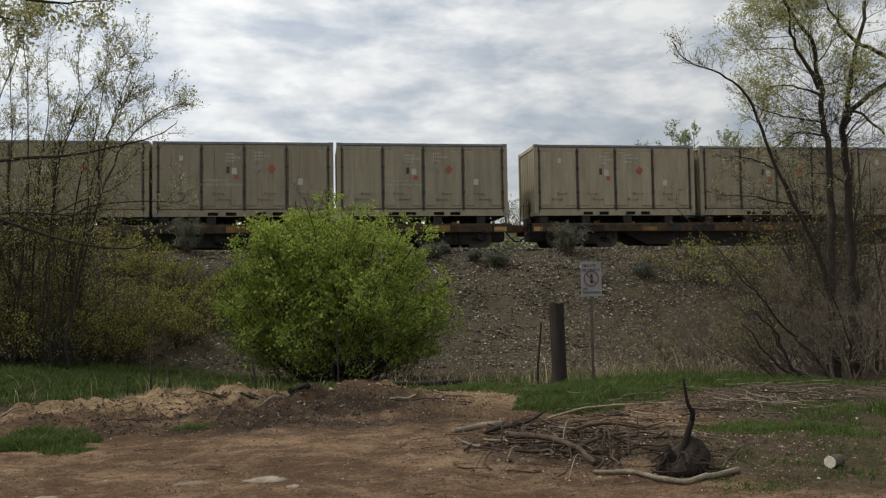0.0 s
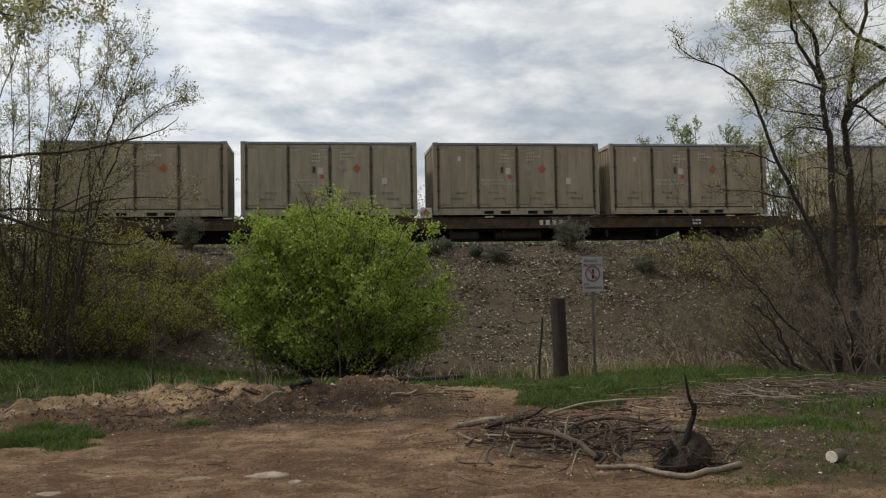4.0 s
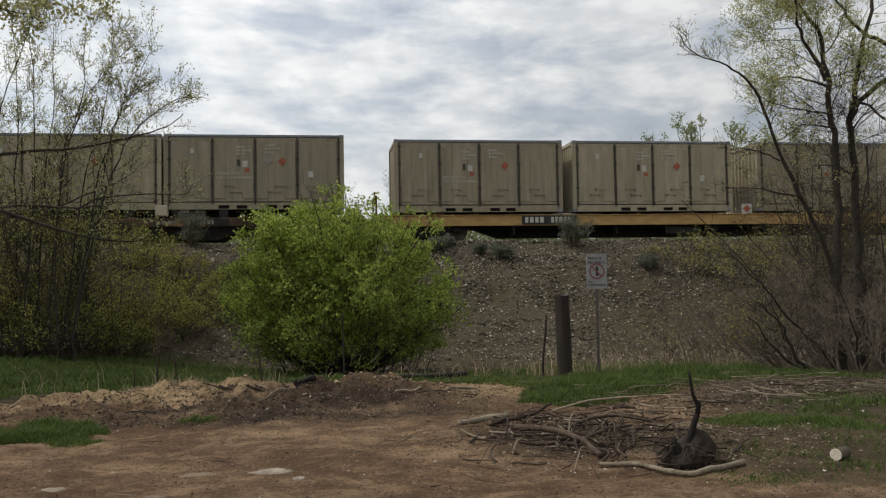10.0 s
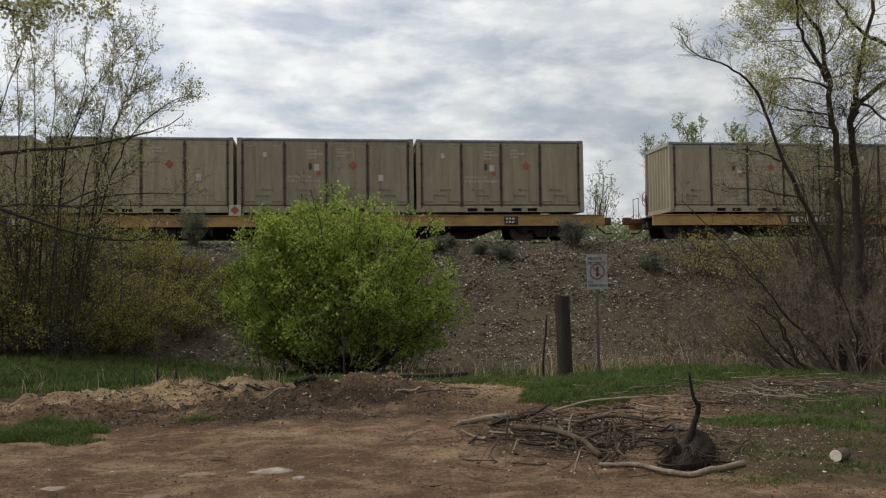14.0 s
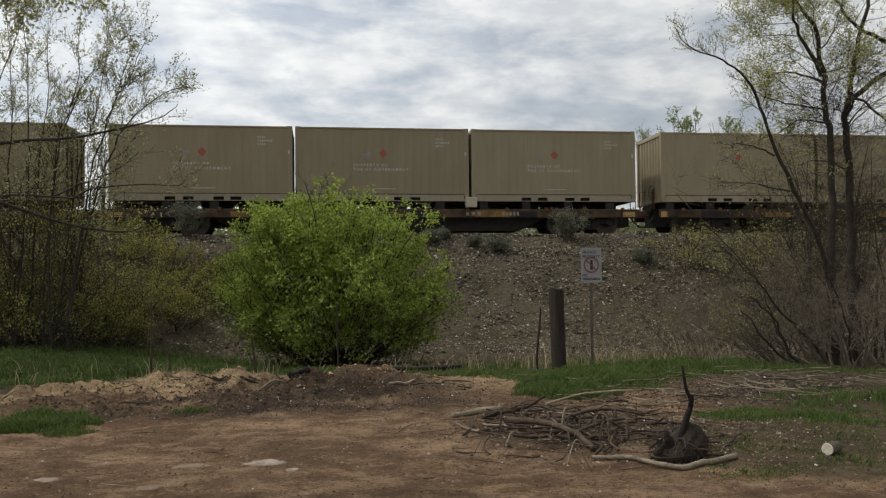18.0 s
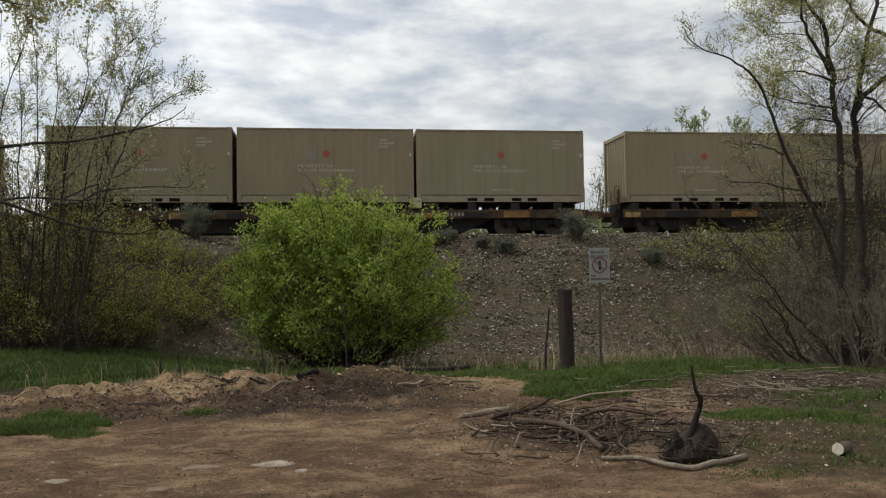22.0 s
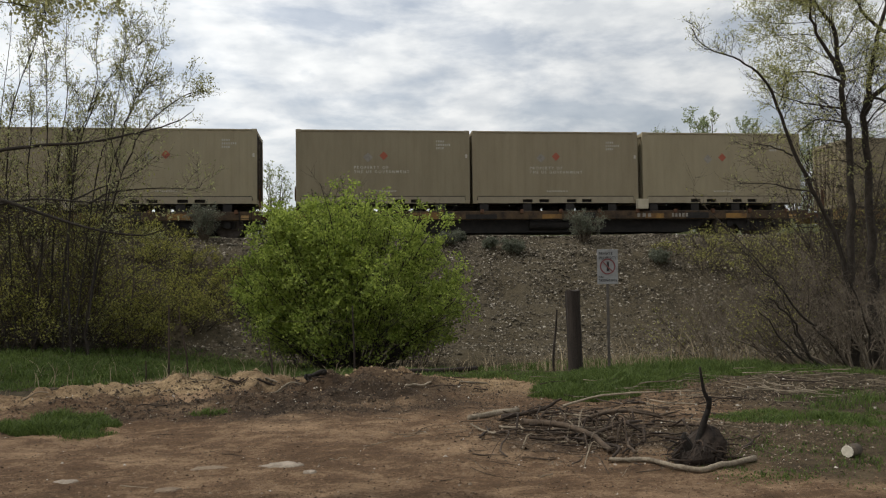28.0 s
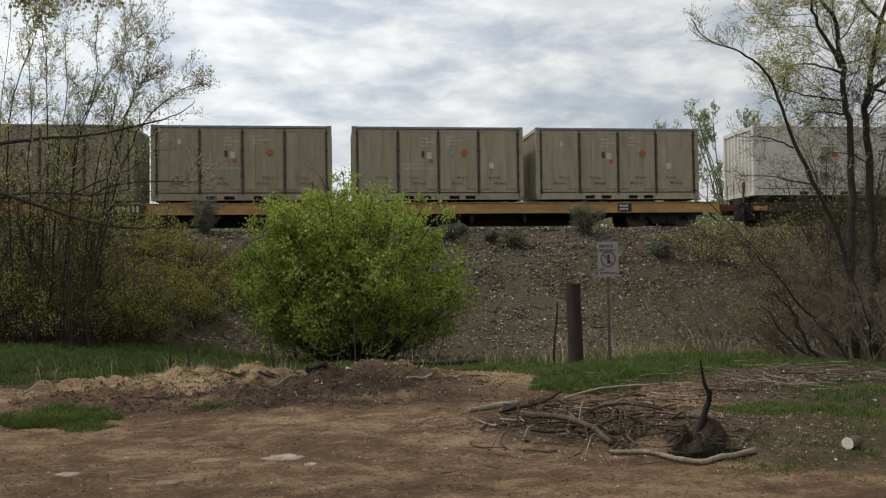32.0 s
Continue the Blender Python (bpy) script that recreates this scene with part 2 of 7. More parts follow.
GRASS = leaf_material("grass_blades", (0.045, 0.074, 0.016), (0.145, 0.195, 0.05), 0.42)
STRAW = island_material("dry_straw", [(0, (0.20, 0.15, 0.09)), (1, (0.42, 0.34, 0.22))])
STONES = island_material("ballast_stones", [(0, (0.032, 0.026, 0.018)), (0.5, (0.098, 0.082, 0.058)), (0.87, (0.21, 0.178, 0.132)), (1, (0.42, 0.375, 0.30))])
SAND_LUMPS = island_material("sand_lumps", [(0, (0.16, 0.105, 0.058)), (0.7, (0.30, 0.205, 0.115)), (1, (0.46, 0.34, 0.21))])
CRUMBS = island_material("soil_crumbs", [(0, (0.04, 0.025, 0.015)), (0.6, (0.12, 0.074, 0.043)), (1, (0.27, 0.18, 0.11))])
CHIPS = island_material("pale_chips", [(0, (0.05, 0.035, 0.024)), (0.7, (0.16, 0.115, 0.075)), (0.95, (0.28, 0.22, 0.16)), (1, (0.50, 0.45, 0.38))])

SOIL_CHIPS = island_material("soil_chips", [(0, (0.028, 0.021, 0.015)), (0.7, (0.09, 0.065, 0.044)), (0.97, (0.2, 0.15, 0.10)), (1, (0.5, 0.47, 0.41))])


# ---------------------------------------------------------------- mesh helpers
class Shape:
    """Vertices and faces that grow into one mesh."""

    def __init__(self):
        self.v, self.f = [], []

    def box(self, x0, x1, y0, y1, z0, z1, c=0.0):
        """A box; c chamfers its four long edges along x (c > 0)."""
        b = len(self.v)
        if c:
            ring = [(y0 + c, z0), (y1 - c, z0), (y1, z0 + c), (y1, z1 - c), (y1 - c, z1), (y0 + c, z1), (y0, z1 - c), (y0, z0 + c)]
            k = len(ring)
            self.v += [(x0, y, z) for y, z in ring] + [(x1, y, z) for y, z in ring]
            self.f += [(b + i, b + (i + 1) % k, b + k + (i + 1) % k, b + k + i) for i in range(k)]
            self.f += [tuple(b + i for i in reversed(range(k))), tuple(b + k + i for i in range(k))]
            return self
        self.v += [(x, y, z) for x in (x0, x1) for y in (y0, y1) for z in (z0, z1)]
        self.f += [tuple(b + i for i in q) for q in ((0, 1, 3, 2), (4, 6, 7, 5), (0, 4, 5, 1), (2, 3, 7, 6), (0, 2, 6, 4), (1, 5, 7, 3))]
        return self

    def prism(self, pts, y0, y1):
        """A polygon in x and z, from y0 to y1."""
        b, k = len(self.v), len(pts)
        self.v += [(x, y0, z) for x, z in pts] + [(x, y1, z) for x, z in pts]
        self.f += [(b + i, b + (i + 1) % k, b + k + (i + 1) % k, b + k + i) for i in range(k)]
        self.f += [tuple(b + i for i in reversed(range(k))), tuple(b + k + i for i in range(k))]
        return self

    def tube(self, pts, radii, sides=6, cap=True):
        """A round, tapering tube along points."""
        b, n = len(self.v), len(pts)
        pts = [Vector(p) for p in pts]
        for i, (p, r) in enumerate(zip(pts, radii)):
            d = pts[min(i + 1, n - 1)] - pts[max(i - 1, 0)]
            if d.length < 1e-6:
                d = Vector((0, 0, 1))
            d.normalize()
            a = d.cross(Vector((0, 0, 1)) if abs(d.z) < 0.9 else Vector((1, 0, 0))).normalized()
            c = d.cross(a)
            for k in range(sides):
                w = 2 * math.pi * k / sides
                self.v.append(tuple(p + a * (math.cos(w) * r) + c * (math.sin(w) * r)))
        for i in range(n - 1):
            for k in range(sides):
                q, s = b + i * sides, (k + 1) % sides
                self.f.append((q + k, q + s, q + sides + s, q + sides + k))
        if cap:
            self.f.append(tuple(b + k for k in reversed(range(sides))))
            self.f.append(tuple(b + (n - 1) * sides + k for k in range(sides)))
        return self

    def disc(self, y0, y1, r, cx=0.0, cz=0.0, sides=20):
        """A wheel-like disc whose axis is y."""
        return self.tube([(cx, y0, cz), (cx, y1, cz)], [r, r], sides)

    def mesh(self, name, mat, smooth=False):
        me = bpy.data.meshes.new(name)
        me.from_pydata(self.v, [], self.f)
        me.materials.append(mat)
        if smooth:
            me.polygons.foreach_set("use_smooth", [True] * len(me.polygons))
        me.update()
        return me


def fast_mesh(name, verts, faces, mat, smooth=False):
    """A mesh from two arrays; all faces have the same number of corners."""
    verts, faces = np.asarray(verts, np.float32), np.asarray(faces, np.int32)
    me = bpy.data.meshes.new(name)
    n, k = faces.shape
    me.vertices.add(len(verts))
    me.vertices.foreach_set("co", verts.ravel())
    me.loops.add(n * k)
    me.loops.foreach_set("vertex_index", faces.ravel())
    me.polygons.add(n)
    me.polygons.foreach_set("loop_start", np.arange(0, n * k, k, dtype=np.int32))
    me.polygons.foreach_set("use_smooth", [smooth] * n)
    me.materials.append(mat)
    me.update(calc_edges=True)
    return me


def part(name, shape, mat, parent, label="", smooth=False, at=None):
    """One mesh object under a thing or a part. shape: a Shape or a mesh that is shared."""
    me = shape if isinstance(shape, bpy.types.Mesh) else shape.mesh(name, mat, smooth)
    ob = new(name, me)
    ob.parent = parent
    if at is not None:
        ob.matrix_basis = at
    if name.endswith("_marking") or name == "lettering":
        tagged(ob, kind="stuff")
    return tagged(ob, label) if label else ob


def bevel(shape, width=0.02, segments=2):
    """The same shape with its edges rounded."""
    bm = bmesh.new()
    vs = [bm.verts.new(v) for v in shape.v]
    for f in shape.f:
        bm.faces.new([vs[i] for i in f])
    bmesh.ops.recalc_face_normals(bm, faces=bm.faces)
    bmesh.ops.bevel(bm, geom=bm.edges[:], offset=width, segments=segments, affect="EDGES", profile=0.5)
    out = Shape()
    bm.verts.index_update()
    out.v = [tuple(v.co) for v in bm.verts]
    out.f = [tuple(v.index for v in f.verts) for f in bm.faces]
    bm.free()
    return out


def smoothstep(a, b, x):
    t = np.clip((np.asarray(x, float) - a) / (b - a), 0, 1)
    return t * t * (3 - 2 * t)


def waves(x, y, seed=0, octaves=4, size=1.0):
    """Cheap rolling noise of sines for whole arrays, about -1 to 1."""
    rng = np.random.RandomState(seed)
    out = np.zeros(np.broadcast(x, y).shape)
    amp, total = 1.0, 0.0
    for o in range(octaves):
        for _ in range(4):
            a = rng.uniform(0, 2 * math.pi)
            k = 2 * math.pi / size * 2 ** o * rng.uniform(0.7, 1.4)
            out = out + amp * np.sin(k * (np.cos(a) * x + np.sin(a) * y) + rng.uniform(0, 6.28)) / 4
        total += amp * 0.6
        amp *= 0.55
    return out / total


# ---------------------------------------------------------------- ground
TRACK_Y, RAIL_TOP = 31.27, 3.1
TRACK_SLANT = 0.022      # the line comes a little nearer towards -x


def track_y(x):
    return TRACK_Y + TRACK_SLANT * (x - 9.0)


def toe_z(x):
    return 0.05 - 0.5 * smoothstep(-7, -1, x)


def bank_line(x):
    """Where the crest of the spoil bank runs."""
    return 12.6 + 0.2 * np.sin(x * 0.9) - 0.6 * np.maximum(0, -2.4 - np.asarray(x, float))


def heap(x, y, cx, cy, rx, ry, h):
    return h * np.exp(-((x - cx) / rx) ** 2 - ((y - cy) / ry) ** 2)


def ground_z(x, y):
    """Height of the ground: dirt lot, spoil bank, grass strip, railway bank, plain beyond."""
    x, y = np.asarray(x, float), np.asarray(y, float)
    yr = y - TRACK_SLANT * (x - 9.0)       # across the railway bank
    fall = toe_z(x) * smoothstep(13.5, 21.5, yr)
    z = fall + 0.02 * waves(x, y, 1, 3, 3.0) * smoothstep(3, 6, y)
    # spoil bank of sand, soil and ash
    yc = bank_line(x)
    bank = smoothstep(-6.2, -3.6, x) * (1 - smoothstep(0.6, 2.0, x))
    lump = 0.16 + 0.13 * waves(x * 1.0, y * 0.6, 5, 3, 1.5)
    face = np.exp(-((y - yc) / np.where(y < yc, 1.25, 0.7)) ** 2)
    z = z + bank * lump * face
    z = z + heap(x, y, -2.35, 12.9, 0.75, 0.6, 0.17) + heap(x, y, 0.1, 12.3, 0.9, 0.6, 0.06)
    z = z + heap(x, y, 2.2, 12.6, 1.3, 0.7, 0.08)
    z = z + heap(x, y, 4.2, 8.4, 1.4, 0.9, 0.08) + heap(x, y, 6.5, 12.0, 2.4, 1.0, 0.16)
    z = z + bank * (0.075 * waves(x, y, 9, 4, 0.55) + 0.11 * np.abs(waves(x, y, 10, 3, 0.9))) * np.exp(-((y - yc + 0.4) / 1.35) ** 2)
    for hx, hy, hr in ((-1.05, 12.0, 0.24), (-0.42, 11.9, 0.20), (-2.75, 12.05, 0.26), (0.45, 12.1, 0.2)):
        z = z - heap(x, y, hx, hy, hr, hr * 0.8, 0.14)
    # small ruts of the lot
    z = z + (0.016 * waves(x, y, 3, 4, 0.8) + 0.010 * waves(x, y * 2.2, 4, 3, 0.5)) * smoothstep(3, 7, y) * (1 - smoothstep(18, 22, y))
    # railway bank
    up = np.clip((yr - 22.0) / 6.5, 0, 1)
    crest = 3.04 + 0.05 * waves(x, 0 * y, 12, 3, 4.0)
    z = np.where(yr > 22.0, toe_z(x) + (crest - toe_z(x)) * (up - 0.05 * np.sin(np.clip(up, 0, 1) * math.pi * 2)), z)
    z = z + 0.06 * waves(x, yr, 7, 4, 2.2) * smoothstep(21.5, 23, yr) * (1 - smoothstep(28, 28.8, yr))
    z = z - 0.09 * smoothstep(28.9, 29.7, yr) * (1 - smoothstep(33.2, 34.0, yr))
    far = smoothstep(34.2, 40, yr)
    z = np.where(yr > 34.2, 3.04 - 0.4 * far + 0.25 * waves(x, y, 15, 2, 14.0) * far, z)
    return z


def spread(lo, mid0, mid1, hi, step, grow):
    """Grid lines: even between mid0 and mid1, wider and wider towards lo and hi."""
    vals = list(np.arange(mid0, mid1 + step / 2, step))
    s, v = step, vals[-1]
    while v < hi:
        s *= grow
        v += s
        vals.append(min(v, hi))
    s, v = step, vals[0]
    while v > lo:
        s *= grow
        v -= s
        vals.insert(0, max(v, lo))
    return np.array(vals)


def ground_material():
    """Bare dirt, grass soil, bank gravel and spoil, told apart by the masks that the sheet carries."""
    m = bpy.data.materials.new("ground")
    m.use_nodes = True
    n, l = m.node_tree.nodes, m.node_tree.links
    bs = n["Principled BSDF"]
    tc = n.new("ShaderNodeTexCoord")

    def noise_at(scale, detail=6, rough=0.6):
        q = n.new("ShaderNodeTexNoise")
        q.inputs["Scale"].default_value, q.inputs["Detail"].default_value, q.inputs["Roughness"].default_value = scale, detail, rough
        l.new(tc.outputs["Object"], q.inputs["Vector"])
        return q.outputs["Fac"]

    def ramp(fac, a, b, lo=0.35, hi=0.65):
        q = n.new("ShaderNodeValToRGB")
        q.color_ramp.elements[0].position, q.color_ramp.elements[1].position = lo, hi
        q.color_ramp.elements[0].color, q.color_ramp.elements[1].color = (*a, 1), (*b, 1)
        l.new(fac, q.inputs["Fac"])
        return q.outputs["Color"]

    def blend(fac, a, b):
        q = n.new("ShaderNodeMix")
        q.data_type = "RGBA"
        l.new(fac, q.inputs["Factor"]), l.new(a, q.inputs["A"]), l.new(b, q.inputs["B"])
        return q.outputs["Result"]

    def mask(name):
        q = n.new("ShaderNodeAttribute")
        q.attribute_name = name
        return q.outputs["Fac"]

    coarse, mid, fine = noise_at(0.7, 6, 0.65), noise_at(3.4, 10, 0.78), noise_at(24, 8, 0.75)
    def mixed(a, b, f):
        q = n.new("ShaderNodeMix")
        q.data_type = "FLOAT"
        q.inputs[0].default_value = f
        l.new(a, q.inputs[2]), l.new(b, q.inputs[3])
        return q.outputs[0]

    grit = noise_at(75, 4, 0.7)
    worn = n.new("ShaderNodeValToRGB")
    worn.color_ramp.elements.new(0.5)
    for e, (p, col) in zip(worn.color_ramp.elements, ((0.38, (0.036, 0.021, 0.012)), (0.49, (0.145, 0.088, 0.049)), (0.59, (0.42, 0.285, 0.170)))):
        e.position, e.color = p, (*col, 1)
    drawn = n.new("ShaderNodeMapping")
    drawn.inputs["Scale"].default_value, drawn.inputs["Rotation"].default_value = (0.8, 1.5, 1.0), (0, 0, 0.35)
    l.new(tc.outputs["Object"], drawn.inputs["Vector"])
    rut = n.new("ShaderNodeTexNoise")
    rut.inputs["Scale"].default_value, rut.inputs["Detail"].default_value, rut.inputs["Roughness"].default_value = 2.2, 6, 0.7
    l.new(drawn.outputs["Vector"], rut.inputs["Vector"])
    l.new(mixed(mixed(mixed(coarse, mid, 0.42), rut.outputs["Fac"], 0.3), mixed(fine, grit, 0.4), 0.33), worn.inputs["Fac"])
    dirt = worn.outputs["Color"]
    rough_mix = mixed(mid, fine, 0.45)
    dark_earth = ramp(rough_mix, (0.010, 0.007, 0.005), (0.10, 0.068, 0.042), 0.38, 0.66)
    sand = ramp(rough_mix, (0.10, 0.062, 0.030), (0.50, 0.36, 0.205), 0.37, 0.63)
    soil = ramp(mid, (0.032, 0.026, 0.015), (0.10, 0.077, 0.044))
    gravel = blend(mid, ramp(fine, (0.042, 0.034, 0.021), (0.12, 0.098, 0.062)), ramp(fine, (0.072, 0.058, 0.037), (0.17, 0.138, 0.089)))
    c = blend(mask("dark_earth"), dirt, dark_earth)
    c = blend(mask("sand"), c, sand)
    c = blend(mask("soil"), c, soil)
    c = blend(mask("gravel"), c, gravel)
    l.new(c, bs.inputs["Base Color"])
    bs.inputs["Roughness"].default_value, bs.inputs["Specular IOR Level"].default_value = 0.95, 0.15
    add = n.new("ShaderNodeMath")
    add.operation = "ADD"
    l.new(mid, add.inputs[0]), l.new(fine, add.inputs[1])
    bp = n.new("ShaderNodeBump")
    bp.inputs["Strength"].default_value, bp.inputs["Distance"].default_value = 0.9, 0.05
    l.new(add.outputs[0], bp.inputs["Height"])
    l.new(bp.outputs["Normal"], bs.inputs["Normal"])
    return m


def masks(x, y):
    w1, w2 = waves(x, y, 21, 4, 2.0), waves(x, y, 22, 4, 0.9)
    yc = bank_line(x)
    bank = smoothstep(-6.0, -4.4, x) * (1 - smoothstep(0.9, 2.2, x))
    left = smoothstep(-0.9, -2.0, x + 0.3 * w1)      # the sandy end of the bank
    # moist dark soil along the front of the spoil bank
    dark_earth = bank * np.exp(-((y - yc + 1.25 + 0.25 * w1 + 0.25 * left) / (1.15 - 0.55 * left)) ** 4) * np.clip(0.85 + 0.6 * w2 - 0.25 * left, 0, 1)
    dark_earth = np.maximum(dark_earth, 0.85 * np.exp(-((x - 0.2) / 1.3) ** 2 - ((y - 12.0) / 0.9) ** 2))
    # the same dark colour in a patch beneath the brush pile
    dark_earth = np.maximum(dark_earth, 0.95 * np.exp(-((x - 2.35) / 1.0) ** 4 - ((y - 8.7) / 1.0) ** 4) * np.clip(0.85 + 0.5 * w2, 0, 1))
    sand = bank * smoothstep(0.0, 0.35, -abs(y - yc - 0.25 + 0.25 * left) + 0.50 + 0.35 * left + 0.4 * w2) * (1 - smoothstep(-1.6, -0.2, x) * (1 - smoothstep(1.0, 1.6, x)))
    sand = sand * (0.45 + 0.55 * smoothstep(-4.2, -3.0, x))
    sand = np.maximum(sand, np.exp(-((x - 2.3) / 1.1) ** 2 - ((y - 12.7) / 0.8) ** 2) * np.clip(0.9 + 0.4 * w1, 0, 1))
    soil = smoothstep(0.75, 1.6, y - yc + 0.4 * w1)
    soil = np.maximum(soil, smoothstep(0.25, 0.6, np.exp(-((x - 4.7) / 2.1) ** 2 - ((y - 7.9) / 1.5) ** 2) + 0.25 * w1) * 0.85)
    soil = np.maximum(soil, smoothstep(4.2, 5.4, x + 0.6 * w1) * smoothstep(8.0, 10.0, y))
    soil = np.maximum(soil, smoothstep(-5.2, -6.6, x + 0.6 * w1) * smoothstep(9.5, 10.5, y))
    y = y - TRACK_SLANT * (x - 9.0)
    gravel = smoothstep(21.6, 22.4, y + 0.4 * w1) * (1 - smoothstep(34.0, 36.0, y))
    gravel = gravel * (1 - 0.6 * smoothstep(-2.2, -3.6, x + 0.5 * w1) * (1 - smoothstep(26.6, 27.6, y)))
    gravel = gravel * (1 - 0.5 * smoothstep(6.5, 8.5, x + 0.6 * w1) * (1 - smoothstep(26.0, 27.4, y)))
    gravel = gravel * (1 - 0.7 * smoothstep(0.05, 0.6, w1) * (1 - smoothstep(27.2, 27.8, y)))
    return dark_earth, sand, soil, gravel


gx = spread(-1500, -7.0, 11.0, 1500, 0.085, 1.14)
gy = spread(-1500, 5.8, 14.5, 2500, 0.085, 1.05)
GX, GY = np.meshgrid(gx, gy)
GZ = ground_z(GX, GY)
gv = np.stack([GX, GY, GZ], -1).reshape(-1, 3)
gi = np.arange(len(gv)).reshape(GX.shape)
gf = np.stack([gi[:-1, :-1], gi[:-1, 1:], gi[1:, 1:], gi[1:, :-1]], -1).reshape(-1, 4)
ground_mesh = fast_mesh("ground", gv, gf, ground_material(), True)
for mask_name, vals in zip(("dark_earth", "sand", "soil", "gravel"), masks(GX, GY)):
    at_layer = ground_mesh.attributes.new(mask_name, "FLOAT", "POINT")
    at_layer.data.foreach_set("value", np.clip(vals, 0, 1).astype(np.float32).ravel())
ground = tagged(new("ground", ground_mesh), "dirt lot, grass strip and gravel railway bank", "ground", kind="structure")


def gz(x, y):
    return float(ground_z(x, y))


# ---------------------------------------------------------------- track
def build_track():
    """Two rails on ties along the top of the bank."""
    for side in (-0.7175, 0.7175):
        s = Shape()
        ya, yb = track_y(-700) + side, track_y(60) + side
        prof = [(-0.07, -0.17), (0.07, -0.17), (0.07, -0.155), (0.012, -0.13), (0.012, -0.05), (0.036, -0.04), (0.036, -0.004), (-0.036, -0.004), (-0.036, -0.04), (-0.012, -0.05), (-0.012, -0.13), (-0.07, -0.155)]
        k = len(prof)
        s.v = [(-700, ya + a, RAIL_TOP + b) for a, b in prof] + [(60, yb + a, RAIL_TOP + b) for a, b in prof]
        s.f = [(i, (i + 1) % k, k + (i + 1) % k, k + i) for i in range(k)]
        tagged(new("rail", s.mesh("rail", RAILSTEEL)), "worn brown steel rail on wooden ties", "rail", kind="structure")
    tie = bevel(Shape().box(-0.11, 0.11, -1.28, 1.28, -0.17, 0.0), 0.015, 1).mesh("tie", TIE)
    owner = tagged(new("track_bed"), "dark wooden ties half sunk in ballast", "ties", kind="structure")
    owner.location, owner.rotation_euler = (0, track_y(0), RAIL_TOP - 0.165), (0, 0, math.atan(TRACK_SLANT))
    for i in range(110):
        part("tie", tie, TIE, owner, at=pose(-26 + i * 0.52, 0, 0, 0, 0, random.uniform(-1, 1)))


build_track()


# ---------------------------------------------------------------- train: containers
CL, CW, CH = 6.058, 2.438, 2.591
HX, HY = CL / 2, CW / 2


def corrugated(s, axis, at, lo, hi, z0, z1, depth, pitch, out):
    """A folded sheet along x (axis 'x', at a y) or along y (axis 'y', at an x); out: +1 or -1, where the outside lies."""
    n = max(2, round((hi - lo) / pitch))
    pts, w = [], (hi - lo) / n
    for i in range(n):
        a = lo + i * w
        pts += [(a, 0), (a + w * 0.30, 0), (a + w * 0.5, 1), (a + w * 0.80, 1)]
    pts.append((hi, 0))
    b = len(s.v)
    for a, d in pts:
        o = at - out * depth * d
        for z in (z0, z1):
            s.v.append((a, o, z) if axis == "x" else (o, a, z))
    flip = (axis == "x") == (out > 0)
    for i in range(len(pts) - 1):
        q = (b + 2 * i, b + 2 * i + 1, b + 2 * i + 3, b + 2 * i + 2)
        s.f.append(q if flip else tuple(reversed(q)))


def text_mesh(name, text, size, mat, bold=0.0, spread_by=1.0):
    """Flat lettering that stands upright and faces -y, its lower left corner at the origin."""
    cu = bpy.data.curves.new(name, "FONT")
    cu.body, cu.size, cu.space_character, cu.offset, cu.space_line = text, size, spread_by, bold, 1.1
    cu.resolution_u = 2
    ob = bpy.data.objects.new(name, cu)
    scene.collection.objects.link(ob)
    me = bpy.data.meshes.new_from_object(ob.evaluated_get(bpy.context.evaluated_depsgraph_get()))
    bpy.data.objects.remove(ob)
    me.transform(pose(0, 0, 0, 90))
    me.name = name
    me.materials.clear()
    me.materials.append(mat)
    return me


def bars_mesh(name, rows, mat, seed=0, w=0.05, h=0.07, gap=0.03, line=0.12):
    """Unreadable writing: rows of small bars; rows gives how many in each."""
    s, rng = Shape(), random.Random(seed)
    for r, k in enumerate(rows):
        x = 0.0
        for _ in range(k):
            ww = w * rng.uniform(0.7, 1.1)
            s.box(x, x + ww, -0.003, 0.0, -r * line, -r * line + h)
            x += ww + gap
    return s.mesh(name, mat)


def diamond_mesh(name, size, mat):
    return Shape().prism([(-size, 0), (0, -size), (size, 0), (0, size)], -0.004, 0).mesh(name, mat)


def patch_mesh(name, w, h, mat):
    return Shape().box(0, w, -0.004, 0, 0, h).mesh(name, mat)


OWNER_TEXT = text_mesh("lettering", "PROPERTY OF\nTHE US GOVERNMENT", 0.135, INK_WHITE, 0.002, 1.5)
OWNER_SMALL = text_mesh("lettering", "PROPERTY OF\nTHE US GOVERNMENT", 0.125, INK_FADED, 0.001, 1.05)
RED_DIAMOND = diamond_mesh("hazard_placard", 0.15, INK_RED)
GREY_DIAMOND = diamond_mesh("hazard_placard", 0.17, INK_GREY)
PALE_DIAMOND = diamond_mesh("hazard_placard", 0.20, PLACARD)
CODE_BARS = bars_mesh("code_marking", (4, 7, 4), INK_FADED, 1)
CODE_DARK = bars_mesh("code_marking", (4, 7, 4), INK_BLACK, 1)
FOOT_BARS = bars_mesh("weight_marking", (14,), INK_WHITE, 2, 0.035, 0.04, 0.025)
DATA_PATCH = patch_mesh("data_plate", 0.10, 0.22, GASKET)
WHITE_PATCH = patch_mesh("paper_label", 0.17, 0.22, PLACARD)
